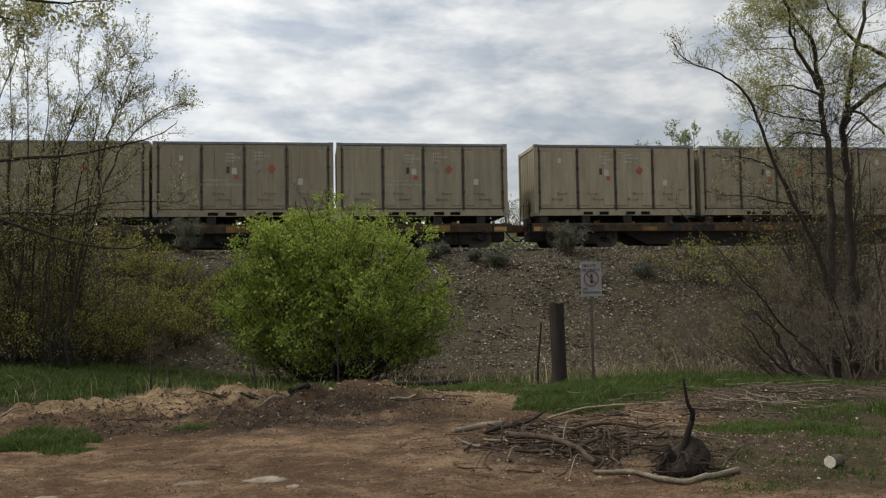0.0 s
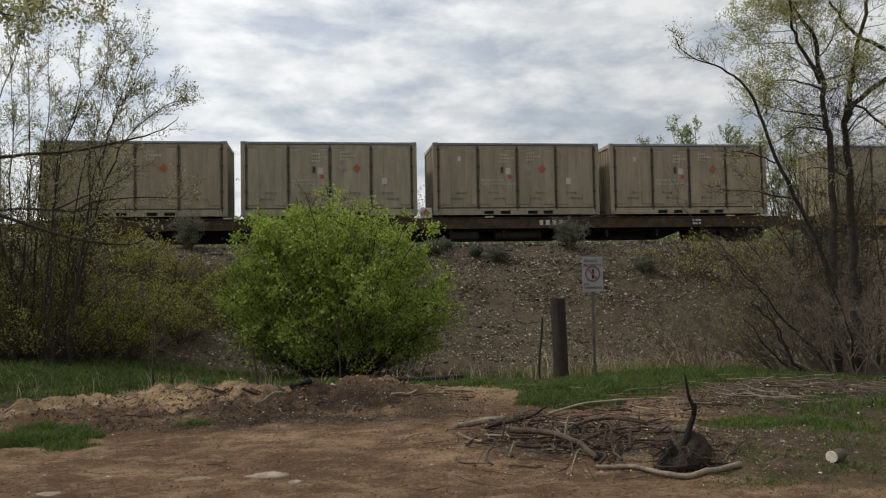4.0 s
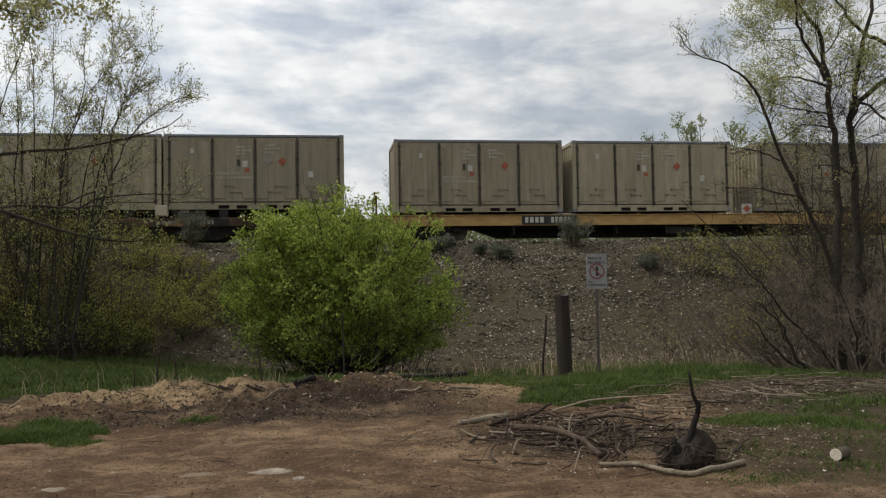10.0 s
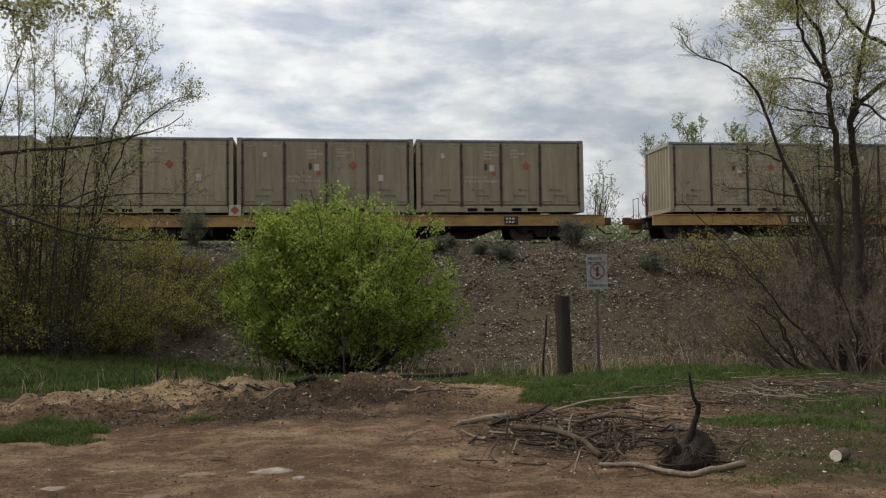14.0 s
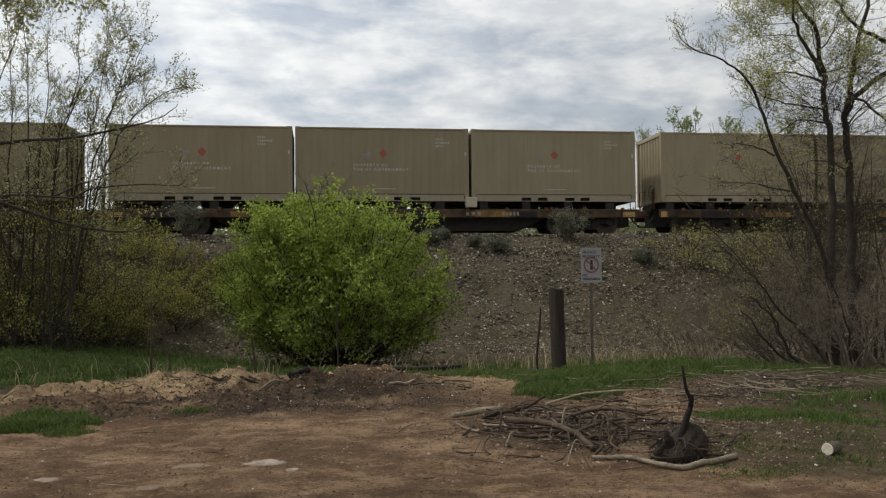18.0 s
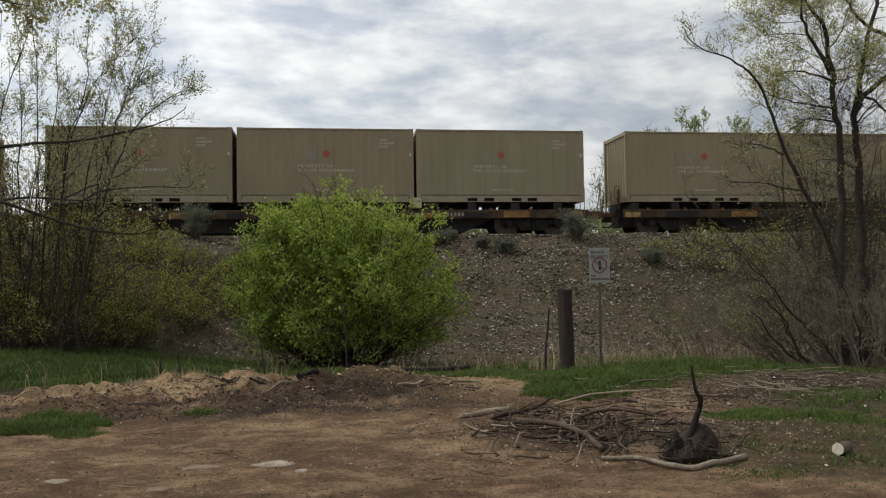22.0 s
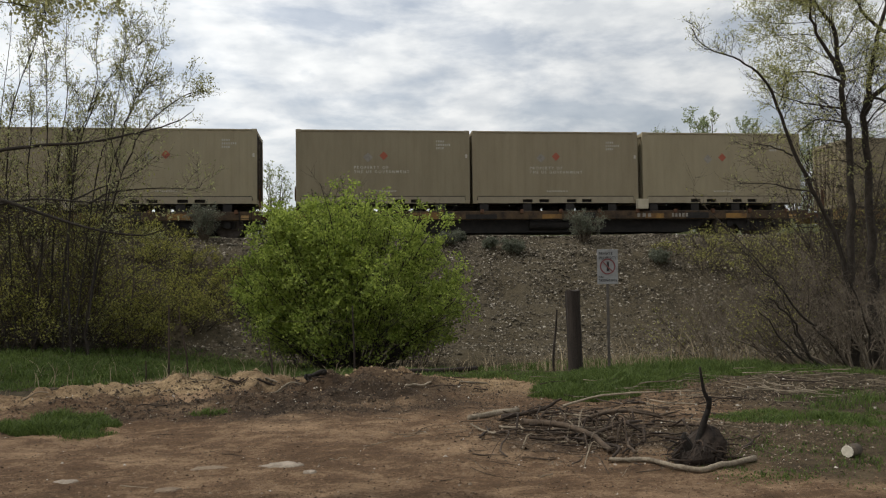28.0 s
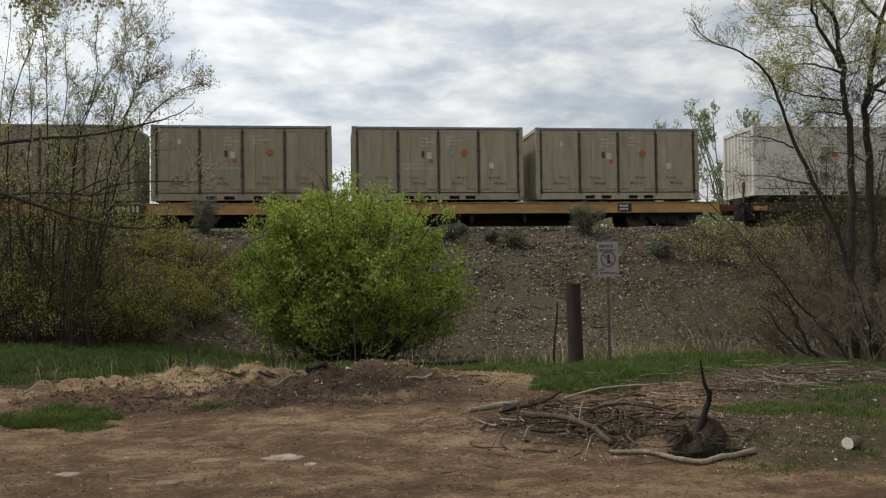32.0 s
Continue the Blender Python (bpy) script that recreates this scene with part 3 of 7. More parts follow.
SMALL_RED = patch_mesh("paper_label", 0.15, 0.13, INK_RED)
GREY_PATCH = patch_mesh("painted_out_patch", 0.42, 0.30, INK_GREY)
CASTING = bevel(Shape().box(-0.089, 0.089, -0.081, 0.081, -0.059, 0.059), 0.012, 1)


POST = Shape().box(-0.075, 0.075, -0.06, 0.06, 0.118, CH - 0.118)


def end_wall_mesh(mat, sx):
    """One folded end with its header and sill."""
    s = Shape()
    xe = sorted((sx * (HX - 0.01), sx * (HX - 0.10)))
    s.box(*xe, -HY + 0.12, HY - 0.12, CH - 0.14, CH - 0.02)
    s.box(*xe, -HY + 0.12, HY - 0.12, 0.02, 0.17)
    corrugated(s, "y", sx * (HX - 0.035), -HY + 0.12, HY - 0.12, 0.17, CH - 0.14, 0.07, 0.27, sx)
    return s.mesh("end_wall", mat)


def shell(box, mat, side_doors):
    """Posts, ends, walls, roof and floor of a twenty-foot box."""
    post = POST.mesh("corner_post", mat)
    for sx in (-1, 1):
        for sy in (-1, 1):
            part("corner_post", post, mat, box, at=pose(sx * (HX - 0.075), sy * (HY - 0.06), 0))
        part("end_wall", end_wall_mesh(mat, sx), mat, box)
    s = Shape().box(-HX + 0.178, HX - 0.178, HY - 0.09, HY - 0.012, CH - 0.13, CH - 0.012)
    corrugated(s, "x", HY - 0.03, -HX + 0.15, HX - 0.15, 0.17, CH - 0.13, 0.036, 0.278, 1)
    part("rear_wall", s, mat, box)
    if not side_doors:
        s = Shape()
        corrugated(s, "x", -HY + 0.012, -HX + 0.15, HX - 0.15, 0.24, CH - 0.075, 0.009, 0.278, -1)
        part("side_wall", s, mat, box)
    part("roof", Shape().box(-HX + 0.1, HX - 0.1, -HY + 0.07, HY - 0.09, CH - 0.07, CH - 0.03), mat, box)
    part("floor_plate", Shape().box(-HX + 0.1, HX - 0.1, -HY + 0.11, HY - 0.11, 0.155, 0.19), STEEL_DARK, box)


POCKETS = (-1.05, -0.45, 0.55, 1.12)     # fork pockets along the bottom rail


def bottom_rail_mesh(mat, top, sy):
    """One bottom side rail with its fork pockets cut out."""
    edges = [-HX + 0.178] + [q for p in POCKETS for q in (p - 0.18, p + 0.18)] + [HX - 0.178]
    levels = (0.012, 0.034, 0.152, top)
    y0, y1 = sorted((sy * (HY - 0.004), sy * (HY - 0.10)))
    s, n = Shape(), len(edges)
    for y in (y0, y1):
        s.v += [(x, y, z) for z in levels for x in edges]
    def at(side, j, i):
        return side * 4 * n + j * n + i
    for j in range(3):
        for i in range(n - 1):
            if j == 1 and i % 2:
                for q in ((i, 1, i, 2), (i + 1, 2, i + 1, 1), (i + 1, 1, i, 1), (i, 2, i + 1, 2)):
                    s.f.append((at(0, q[1], q[0]), at(0, q[3], q[2]), at(1, q[3], q[2]), at(1, q[1], q[0])))
                continue
            s.f.append((at(0, j, i), at(0, j, i + 1), at(0, j + 1, i + 1), at(0, j + 1, i)))
            s.f.append((at(1, j + 1, i), at(1, j + 1, i + 1), at(1, j, i + 1), at(1, j, i)))
        for i, a, b in ((0, 0, 1), (n - 1, 1, 0)):
            s.f.append((at(a, j, i), at(a, j + 1, i), at(b, j + 1, i), at(b, j, i)))
    for i in range(n - 1):
        s.f.append((at(0, 3, i), at(0, 3, i + 1), at(1, 3, i + 1), at(1, 3, i)))
        s.f.append((at(1, 0, i), at(1, 0, i + 1), at(0, 0, i + 1), at(0, 0, i)))
    return s.mesh("bottom_rail", mat)


POCKET_TUNNEL = Shape().box(-0.18, 0.18, -HY + 0.11, HY - 0.11, 0.034, 0.152).mesh("fork_pocket", STEEL_DARK)


def door_mesh(mat, w):
    """One leaf of the side doors: a plate with three pressed fields."""
    s = Shape()
    x = w / 2 - 0.012
    s.box(-x, x, -0.02, 0.02, 0.285, CH - 0.108)
    for hx in (-x + 0.25, x - 0.25):
        s.box(hx - 0.14, hx + 0.14, -0.032, -0.02, CH - 0.235, CH - 0.205)
    return s.mesh("door", mat)


DOOR_W = (CL - 0.36) / 4


def field_mesh(mat):
    """A shallow pressed field of a door leaf."""
    f = (DOOR_W - 0.024) / 3
    pts = [(-f / 2 + 0.03, 0.36), (f / 2 - 0.03, 0.36), (f / 2 - 0.03, CH - 0.26), (-f / 2 + 0.03, CH - 0.26)]
    s = Shape()
    s.v = [(px, 0.0, pz) for px, pz in pts] + [(px + (0.03 if k in (0, 3) else -0.03), -0.020, pz + (0.03 if k < 2 else -0.03)) for k, (px, pz) in enumerate(pts)]
    s.f = [(k, (k + 1) % 4, 4 + (k + 1) % 4, 4 + k) for k in range(4)] + [(4, 5, 6, 7), (3, 2, 1, 0)]
    return s.mesh("pressed_field", mat)


LOCK_BAR = Shape()
LOCK_BAR.tube([(0, 0, 0.20), (0, 0, CH - 0.14)], [0.03, 0.03], 6)
for zz in (0.30, 0.85, 1.72, CH - 0.26):
    LOCK_BAR.box(-0.055, 0.055, -0.02, 0.03, zz - 0.03, zz + 0.03)
LOCK_BAR = LOCK_BAR.mesh("locking_bar", LOCK)
HANDLE = Shape().tube([(-0.17, 0, 0.02), (0.16, -0.01, 0.0)], [0.010, 0.010], 5)
HANDLE.box(-0.20, -0.15, -0.02, 0.03, -0.02, 0.05).box(0.14, 0.18, -0.02, 0.03, -0.03, 0.03)
HANDLE = HANDLE.mesh("handle", HANDLE_PAINT)
SEAM = Shape().box(-0.032, 0.020, 0.0, 0.04, 0.24, CH - 0.14).mesh("door_gasket", GASKET)
SILL_GAP = Shape().box(-HX + 0.18, HX - 0.18, 0.0, 0.05, 0.245, 0.275).mesh("door_sill_gasket", GASKET)


# dark strip coloured as the shadowed gap above the bottom rail
SILL_GAP_SHADE = Shape().box(-HX + 0.18, HX - 0.18, -HY - 0.002, -HY + 0.05, 0.243, 0.268).mesh("sill_seam", GASKET)


def side_door_container(name, mat, door_mat, label, seed, dark=False):
    """A twenty-foot box whose long side opens in four doors."""
    rng = random.Random(seed)
    box = tagged(new(name), label, "container", "containers on the train")
    shell(box, mat, True)
    for sy in (-1, 1):
        part("bottom_rail", bottom_rail_mesh(mat, 0.24, sy), mat, box)
    cast = CASTING.mesh("corner_casting", TAN_RAIL if not dark else STEEL_DARK)
    for sx in (-1, 1):
        for sy in (-1, 1):
            for cz in (0.059, CH - 0.059):
                part("corner_casting", cast, TAN_RAIL, box, at=pose(sx * (HX - 0.089), sy * (HY - 0.081), cz))
    part("top_rail", Shape().box(-HX + 0.17, HX - 0.17, -HY - 0.004, -HY + 0.06, CH - 0.10, CH - 0.012, 0.012), STEEL_DARK if dark else TAN_RAIL, box, "grey weathered rail")
    for p in POCKETS:
        part("fork_pocket", POCKET_TUNNEL, STEEL_DARK, box, at=pose(p, 0, 0))
    part("door_sill_gasket", SILL_GAP, GASKET, box, at=pose(0, -HY + 0.01, 0))
    leaf, field = door_mesh(door_mat, DOOR_W), field_mesh(door_mat)
    for i in range(4):
        dx = -CL / 2 + 0.18 + DOOR_W * (i + 0.5)
        door = part("door", leaf, door_mat, box, at=pose(dx, -HY + 0.045, 0))
        for fx in (-1, 1):
            part("pressed_field", field, door_mat, door, at=pose(fx * (DOOR_W - 0.024) / 3, -0.021, 0))
        side = 1 if i % 2 == 0 else -1
        part("handle", HANDLE, HANDLE_PAINT, door, at=pose(side * 0.15, -0.06, 0.80))
        part("handle", HANDLE, HANDLE_PAINT, door, at=pose(side * -0.05, -0.06, 0.60))
    for i in range(5):
        dx = -CL / 2 + 0.18 + DOOR_W * i
        part("door_gasket", SEAM, GASKET, box, at=pose(dx, -HY + 0.005, 0))
        part("locking_bar", LOCK_BAR, LOCK, box, at=pose(dx, -HY - 0.005, 0))
    face = -HY - 0.003 + 0.045 - 0.02
    face_hi = face - 0.024
    if dark:
        part("hazard_placard", PALE_DIAMOND, PLACARD, box, at=pose(-2.05, face_hi, 1.75))
        part("hazard_placard", RED_DIAMOND, INK_RED, box, at=pose(-0.65, face_hi, 1.72))
        part("code_marking", bars_mesh("code_marking", (5, 2, 3), INK_WHITE, 4), INK_WHITE, box, at=pose(0.45, face_hi, 1.85))
        part("code_marking", bars_mesh("code_marking", (4, 4, 4, 4, 4), INK_WHITE, 5, 0.04, 0.06), INK_WHITE, box, at=pose(0.78, face_hi, 1.85))
        part("code_marking", bars_mesh("code_marking", (9, 3), INK_WHITE, 6), INK_WHITE, box, at=pose(1.75, face_hi, 1.85))
        part("paper_label", WHITE_PATCH, PLACARD, box, at=pose(0.72, face_hi, 0.98))
        part("paper_label", patch_mesh("paper_label", 0.10, 0.14, INK_WHITE), INK_WHITE, box, at=pose(-1.0, face_hi, 1.10))
        part("data_plate", patch_mesh("data_plate", 0.09, 0.16, YELLOW), YELLOW, box, at=pose(2.1, face_hi, 0.78))
        return box
    part("code_marking", CODE_BARS, INK_FADED, box, at=pose(-0.62, face_hi, 2.12))
    part("data_plate", DATA_PATCH, GASKET, box, at=pose(-0.60, face_hi, 1.50))
    part("paper_label", SMALL_RED, INK_RED, box, at=pose(-0.34, face_hi, 1.30))
    part("paper_label", WHITE_PATCH, PLACARD, box, at=pose(-0.42, face_hi, 1.46))
    if rng.random() < 0.8:
        part("lettering", OWNER_SMALL, INK_FADED, box, at=pose(-1.32, face_hi, 1.20))
    part("hazard_placard", RED_DIAMOND, INK_RED, box, at=pose(0.92, face_hi, 1.66))
    if rng.random() < 0.6:
        part("hazard_placard", GREY_DIAMOND, INK_GREY, box, at=pose(0.42, face_hi, 1.68))
    part("code_marking", CODE_BARS, INK_FADED, box, at=pose(0.36, face_hi, 2.18))
    if rng.random() < 0.55:
        part("paper_label", WHITE_PATCH, PLACARD, box, at=pose(1.80, face_hi, 1.10))
    if rng.random() < 0.6:
        part("paper_label", patch_mesh("paper_label", 0.12, 0.17, PLACARD), PLACARD, box, at=pose(-2.15, face_hi, 1.92))
    return box


def plain_container(name, mat, label, seed, style="tan"):
    """A twenty-foot box with plain folded side walls."""
    rng = random.Random(seed)
    box = tagged(new(name), label, "container", "containers on the train")
    shell(box, mat, False)
    sill = TAN_SILL if style == "tan" else mat
    for sy in (-1, 1):
        part("bottom_rail", bottom_rail_mesh(sill, 0.24, sy), sill, box)
    part("sill_seam", SILL_GAP_SHADE, GASKET, box)
    cast = CASTING.mesh("corner_casting", mat)
    for sx in (-1, 1):
        for sy in (-1, 1):
            for cz in (0.059, CH - 0.059):
                part("corner_casting", cast, mat, box, at=pose(sx * (HX - 0.089), sy * (HY - 0.081), cz))
    part("top_rail", Shape().box(-HX + 0.17, HX - 0.17, -HY - 0.004, -HY + 0.05, CH - 0.075, CH - 0.012, 0.01), mat, box)
    for p in POCKETS:
        part("fork_pocket", POCKET_TUNNEL, STEEL_DARK, box, at=pose(p, 0, 0))
    for sx in (-1, 1):      # bars of the end doors, on one end only
        if sx > 0:
            for yy in (-0.85, -0.3, 0.3, 0.85):
                part("locking_bar", LOCK_BAR, LOCK, box, at=pose(HX - 0.02, yy, 0.0) @ pose(0, 0, 0, 0, 0, 90))
    y = -HY + 0.006
    if style == "tan":
        if rng.random() < 0.85:
            part("lettering", OWNER_TEXT, INK_WHITE, box, at=pose(-1.0 + rng.uniform(-0.05, 0.05), y, 1.22))
        part("hazard_placard", RED_DIAMOND, INK_RED, box, at=pose(0.0, y, 1.68))
        part("hazard_placard", PALE_DIAMOND if rng.random() < 0.3 else GREY_DIAMOND, INK_GREY, box, at=pose(-0.55, y, 1.62))
        if rng.random() < 0.7:
            part("code_marking", CODE_BARS, INK_FADED, box, at=pose(1.85, y, 2.16))
        part("weight_marking", FOOT_BARS, INK_WHITE, box, at=pose(-0.35, y, 0.42))
        part("paper_label", patch_mesh("paper_label", 0.07, 0.12, INK_WHITE), INK_WHITE, box, at=pose(2.88, y - 0.02, 1.62))
    elif style == "white":
        part("painted_out_patch", GREY_PATCH, INK_GREY, box, at=pose(-0.42, y, 1.25) @ pose(0, 0, 0))
        part("painted_out_patch", patch_mesh("painted_out_patch", 0.5, 0.62, INK_GREY), INK_GREY, box, at=pose(-0.36, y, 1.18))
        part("hazard_placard", RED_DIAMOND, INK_RED, box, at=pose(0.18, y - 0.005, 1.50))
        part("painted_out_patch", patch_mesh("painted_out_patch", 0.36, 0.5, INK_GREY), INK_GREY, box, at=pose(-0.42, y, 0.36))
        part("code_marking", CODE_DARK, INK_BLACK, box, at=pose(2.05, y, 2.26))
        part("code_marking", bars_mesh("code_marking", (3, 2, 1), INK_BLACK, 8, 0.07, 0.09), INK_BLACK, box, at=pose(1.95, y, 1.62))
        part("code_marking", bars_mesh("code_marking", (2, 2), INK_BLACK, 9), INK_BLACK, box, at=pose(2.58, y, 2.26))
    elif style == "red":
        part("hazard_placard", diamond_mesh("hazard_placard", 0.17, INK_RED), INK_RED, box, at=pose(0.05, y, 1.62))
        part("code_marking", bars_mesh("code_marking", (1,) * 11, PLACARD, 10, 0.05, 0.07), PLACARD, box, at=pose(1.28, y, 2.2))
        part("code_marking", bars_mesh("code_marking", (2, 2, 1), INK_WHITE, 11), INK_WHITE, box, at=pose(1.95, y, 2.1))
    elif style == "green":
        part("code_marking", CODE_BARS, INK_FADED, box, at=pose(1.75, y, 2.1))
        part("weight_marking", FOOT_BARS, INK_WHITE, box, at=pose(-0.2, y, 0.5))
    return box


# ---------------------------------------------------------------- train: cars
AXLE_Z = 0.457
WHEELSET = Shape().tube([(0, -0.95, 0), (0, 0.95, 0)], [0.08, 0.08], 10)
for wy in (-0.7175, 0.7175):
    s_ = 1 if wy > 0 else -1
    WHEELSET.disc(wy - 0.065, wy + 0.065, AXLE_Z, sides=26)
    WHEELSET.disc(wy - s_ * 0.085, wy - s_ * 0.065, AXLE_Z + 0.028, sides=26)
    WHEELSET.disc(wy + s_ * 0.065, wy + s_ * 0.10, 0.16, sides=10)
    WHEELSET.box(-0.30, -0.20, wy + s_ * 0.06 - 0.01, wy + s_ * 0.06 + 0.012, -0.05, 0.05)
WHEELSET = WHEELSET.mesh("wheelset", WHEEL)


def truck_mesh():
    """Side frames, springs and bolster of a freight truck, about its centre on the rail."""
    s = Shape()
    for sy in (-1, 1):
        y0, y1 = sorted((sy * 0.92, sy * 1.06))
        s.prism([(-1.12, 0.36), (-0.95, 0.34), (-0.60, 0.44), (-0.42, 0.20), (0.42, 0.20), (0.60, 0.44), (0.95, 0.34), (1.12, 0.36), (1.12, 0.58), (0.85, 0.62), (0.45, 0.76), (-0.45, 0.76), (-0.85, 0.62), (-1.12, 0.58)], y0, y1)
        for x in (-0.16, 0, 0.16):
            s.tube([(x, sy * 1.07, 0.27), (x, sy * 1.07, 0.55)], [0.06, 0.06], 8)
        for x in (-0.89, 0.89):
            s.disc(*sorted((sy * 1.06, sy * 1.16)), 0.12, x, AXLE_Z, 10)
    s.box(-0.2, 0.2, -0.92, 0.92, 0.55, 0.74)
    return s.mesh("truck_frame", STEEL_DARK)


TRUCK = truck_mesh()
COUPLER = Shape().box(-0.35, 0.35, -0.07, 0.07, 0.72, 0.90).box(0.25, 0.55, -0.14, 0.12, 0.68, 0.95)
COUPLER = bevel(COUPLER, 0.02, 1).mesh("coupler", RUST)
HOSE = Shape().tube([(0, -0.5, 0.75), (0.15, -0.5, 0.5), (0.4, -0.5, 0.32), (0.65, -0.5, 0.33)], [0.03] * 4, 6).mesh("brake_hose", INK_BLACK)
BRAKE = Shape().box(-0.03, 0.03, -0.05, 0.05, 1.0, 1.75)
BRAKE.tube([(-0.05, -0.12, 1.62), (-0.05, 0.1, 1.62)], [0.02, 0.02], 6)
for k_ in range(12):
    a0, a1 = k_ * math.pi / 6, (k_ + 1) * math.pi / 6
    BRAKE.tube([(-0.06, 0.26 * math.cos(a0), 1.62 + 0.26 * math.sin(a0)), (-0.06, 0.26 * math.cos(a1), 1.62 + 0.26 * math.sin(a1))], [0.015, 0.015], 5)
BRAKE = BRAKE.mesh("hand_brake", RUST)
END_RAIL = Shape().tube([(0, -0.28, 0.85), (0, -0.28, 1.72), (0, 0.28, 1.72), (0, 0.28, 0.85)], [0.017] * 4, 5).mesh("end_rail", RUST)
BOARD_POST = Shape().box(-0.2, 0.2, -0.02, 0.02, 0, 0.36).mesh("placard_board", PLACARD)
CREAM_BLOCK = bevel(Shape().box(-0.2, 0.2, -0.12, 0.12, 0, 0.36), 0.02, 1).mesh("stanchion_block", CREAM)
STEP = Shape().tube([(-0.2, 0, 0.95), (-0.2, 0, 0.45), (0.2, 0, 0.45), (0.2, 0, 0.95)], [0.016] * 4, 5)
STEP.tube([(-0.2, 0, 0.68), (0.2, 0, 0.68)], [0.014] * 2, 5)
STEP = STEP.mesh("step", STEEL_DARK)


def running_gear(car, half, brake_end=-1):
    """Trucks with wheelsets, couplers, hoses, steps and hand brake. Returns the wheelsets."""
    wheels = []
    for sx in (-1, 1):
        cx = sx * (half - 2.0)
        part("truck_frame", TRUCK, STEEL_DARK, car, at=pose(cx, 0, 0))
        for wx in (-0.89, 0.89):
            ws = part("wheelset", WHEELSET, WHEEL, car, at=pose(cx + wx, 0, AXLE_Z))
            wheels.append((ws, cx + wx))
        flip = pose(sx * (half + 0.1), 0, 0, 0, 0, 0 if sx > 0 else 180)
        part("coupler", COUPLER, RUST, car, at=flip)
        part("brake_hose", HOSE, INK_BLACK, car, at=pose(sx * (half - 0.1), 0, 0) @ Matrix.Diagonal((sx, 1, 1, 1)))
        part("step", STEP, STEEL_DARK, car, at=pose(sx * (half - 0.5), -1.30, 0))
    for sx in (-1, 1):
        part("end_rail", END_RAIL, RUST, car, at=pose(sx * (half - 0.06), 0.55 if sx * brake_end > 0 else -0.75, 0))
    part("hand_brake", BRAKE, RUST, car, at=pose(brake_end * (half - 0.12), -0.4, 0))
    return wheels


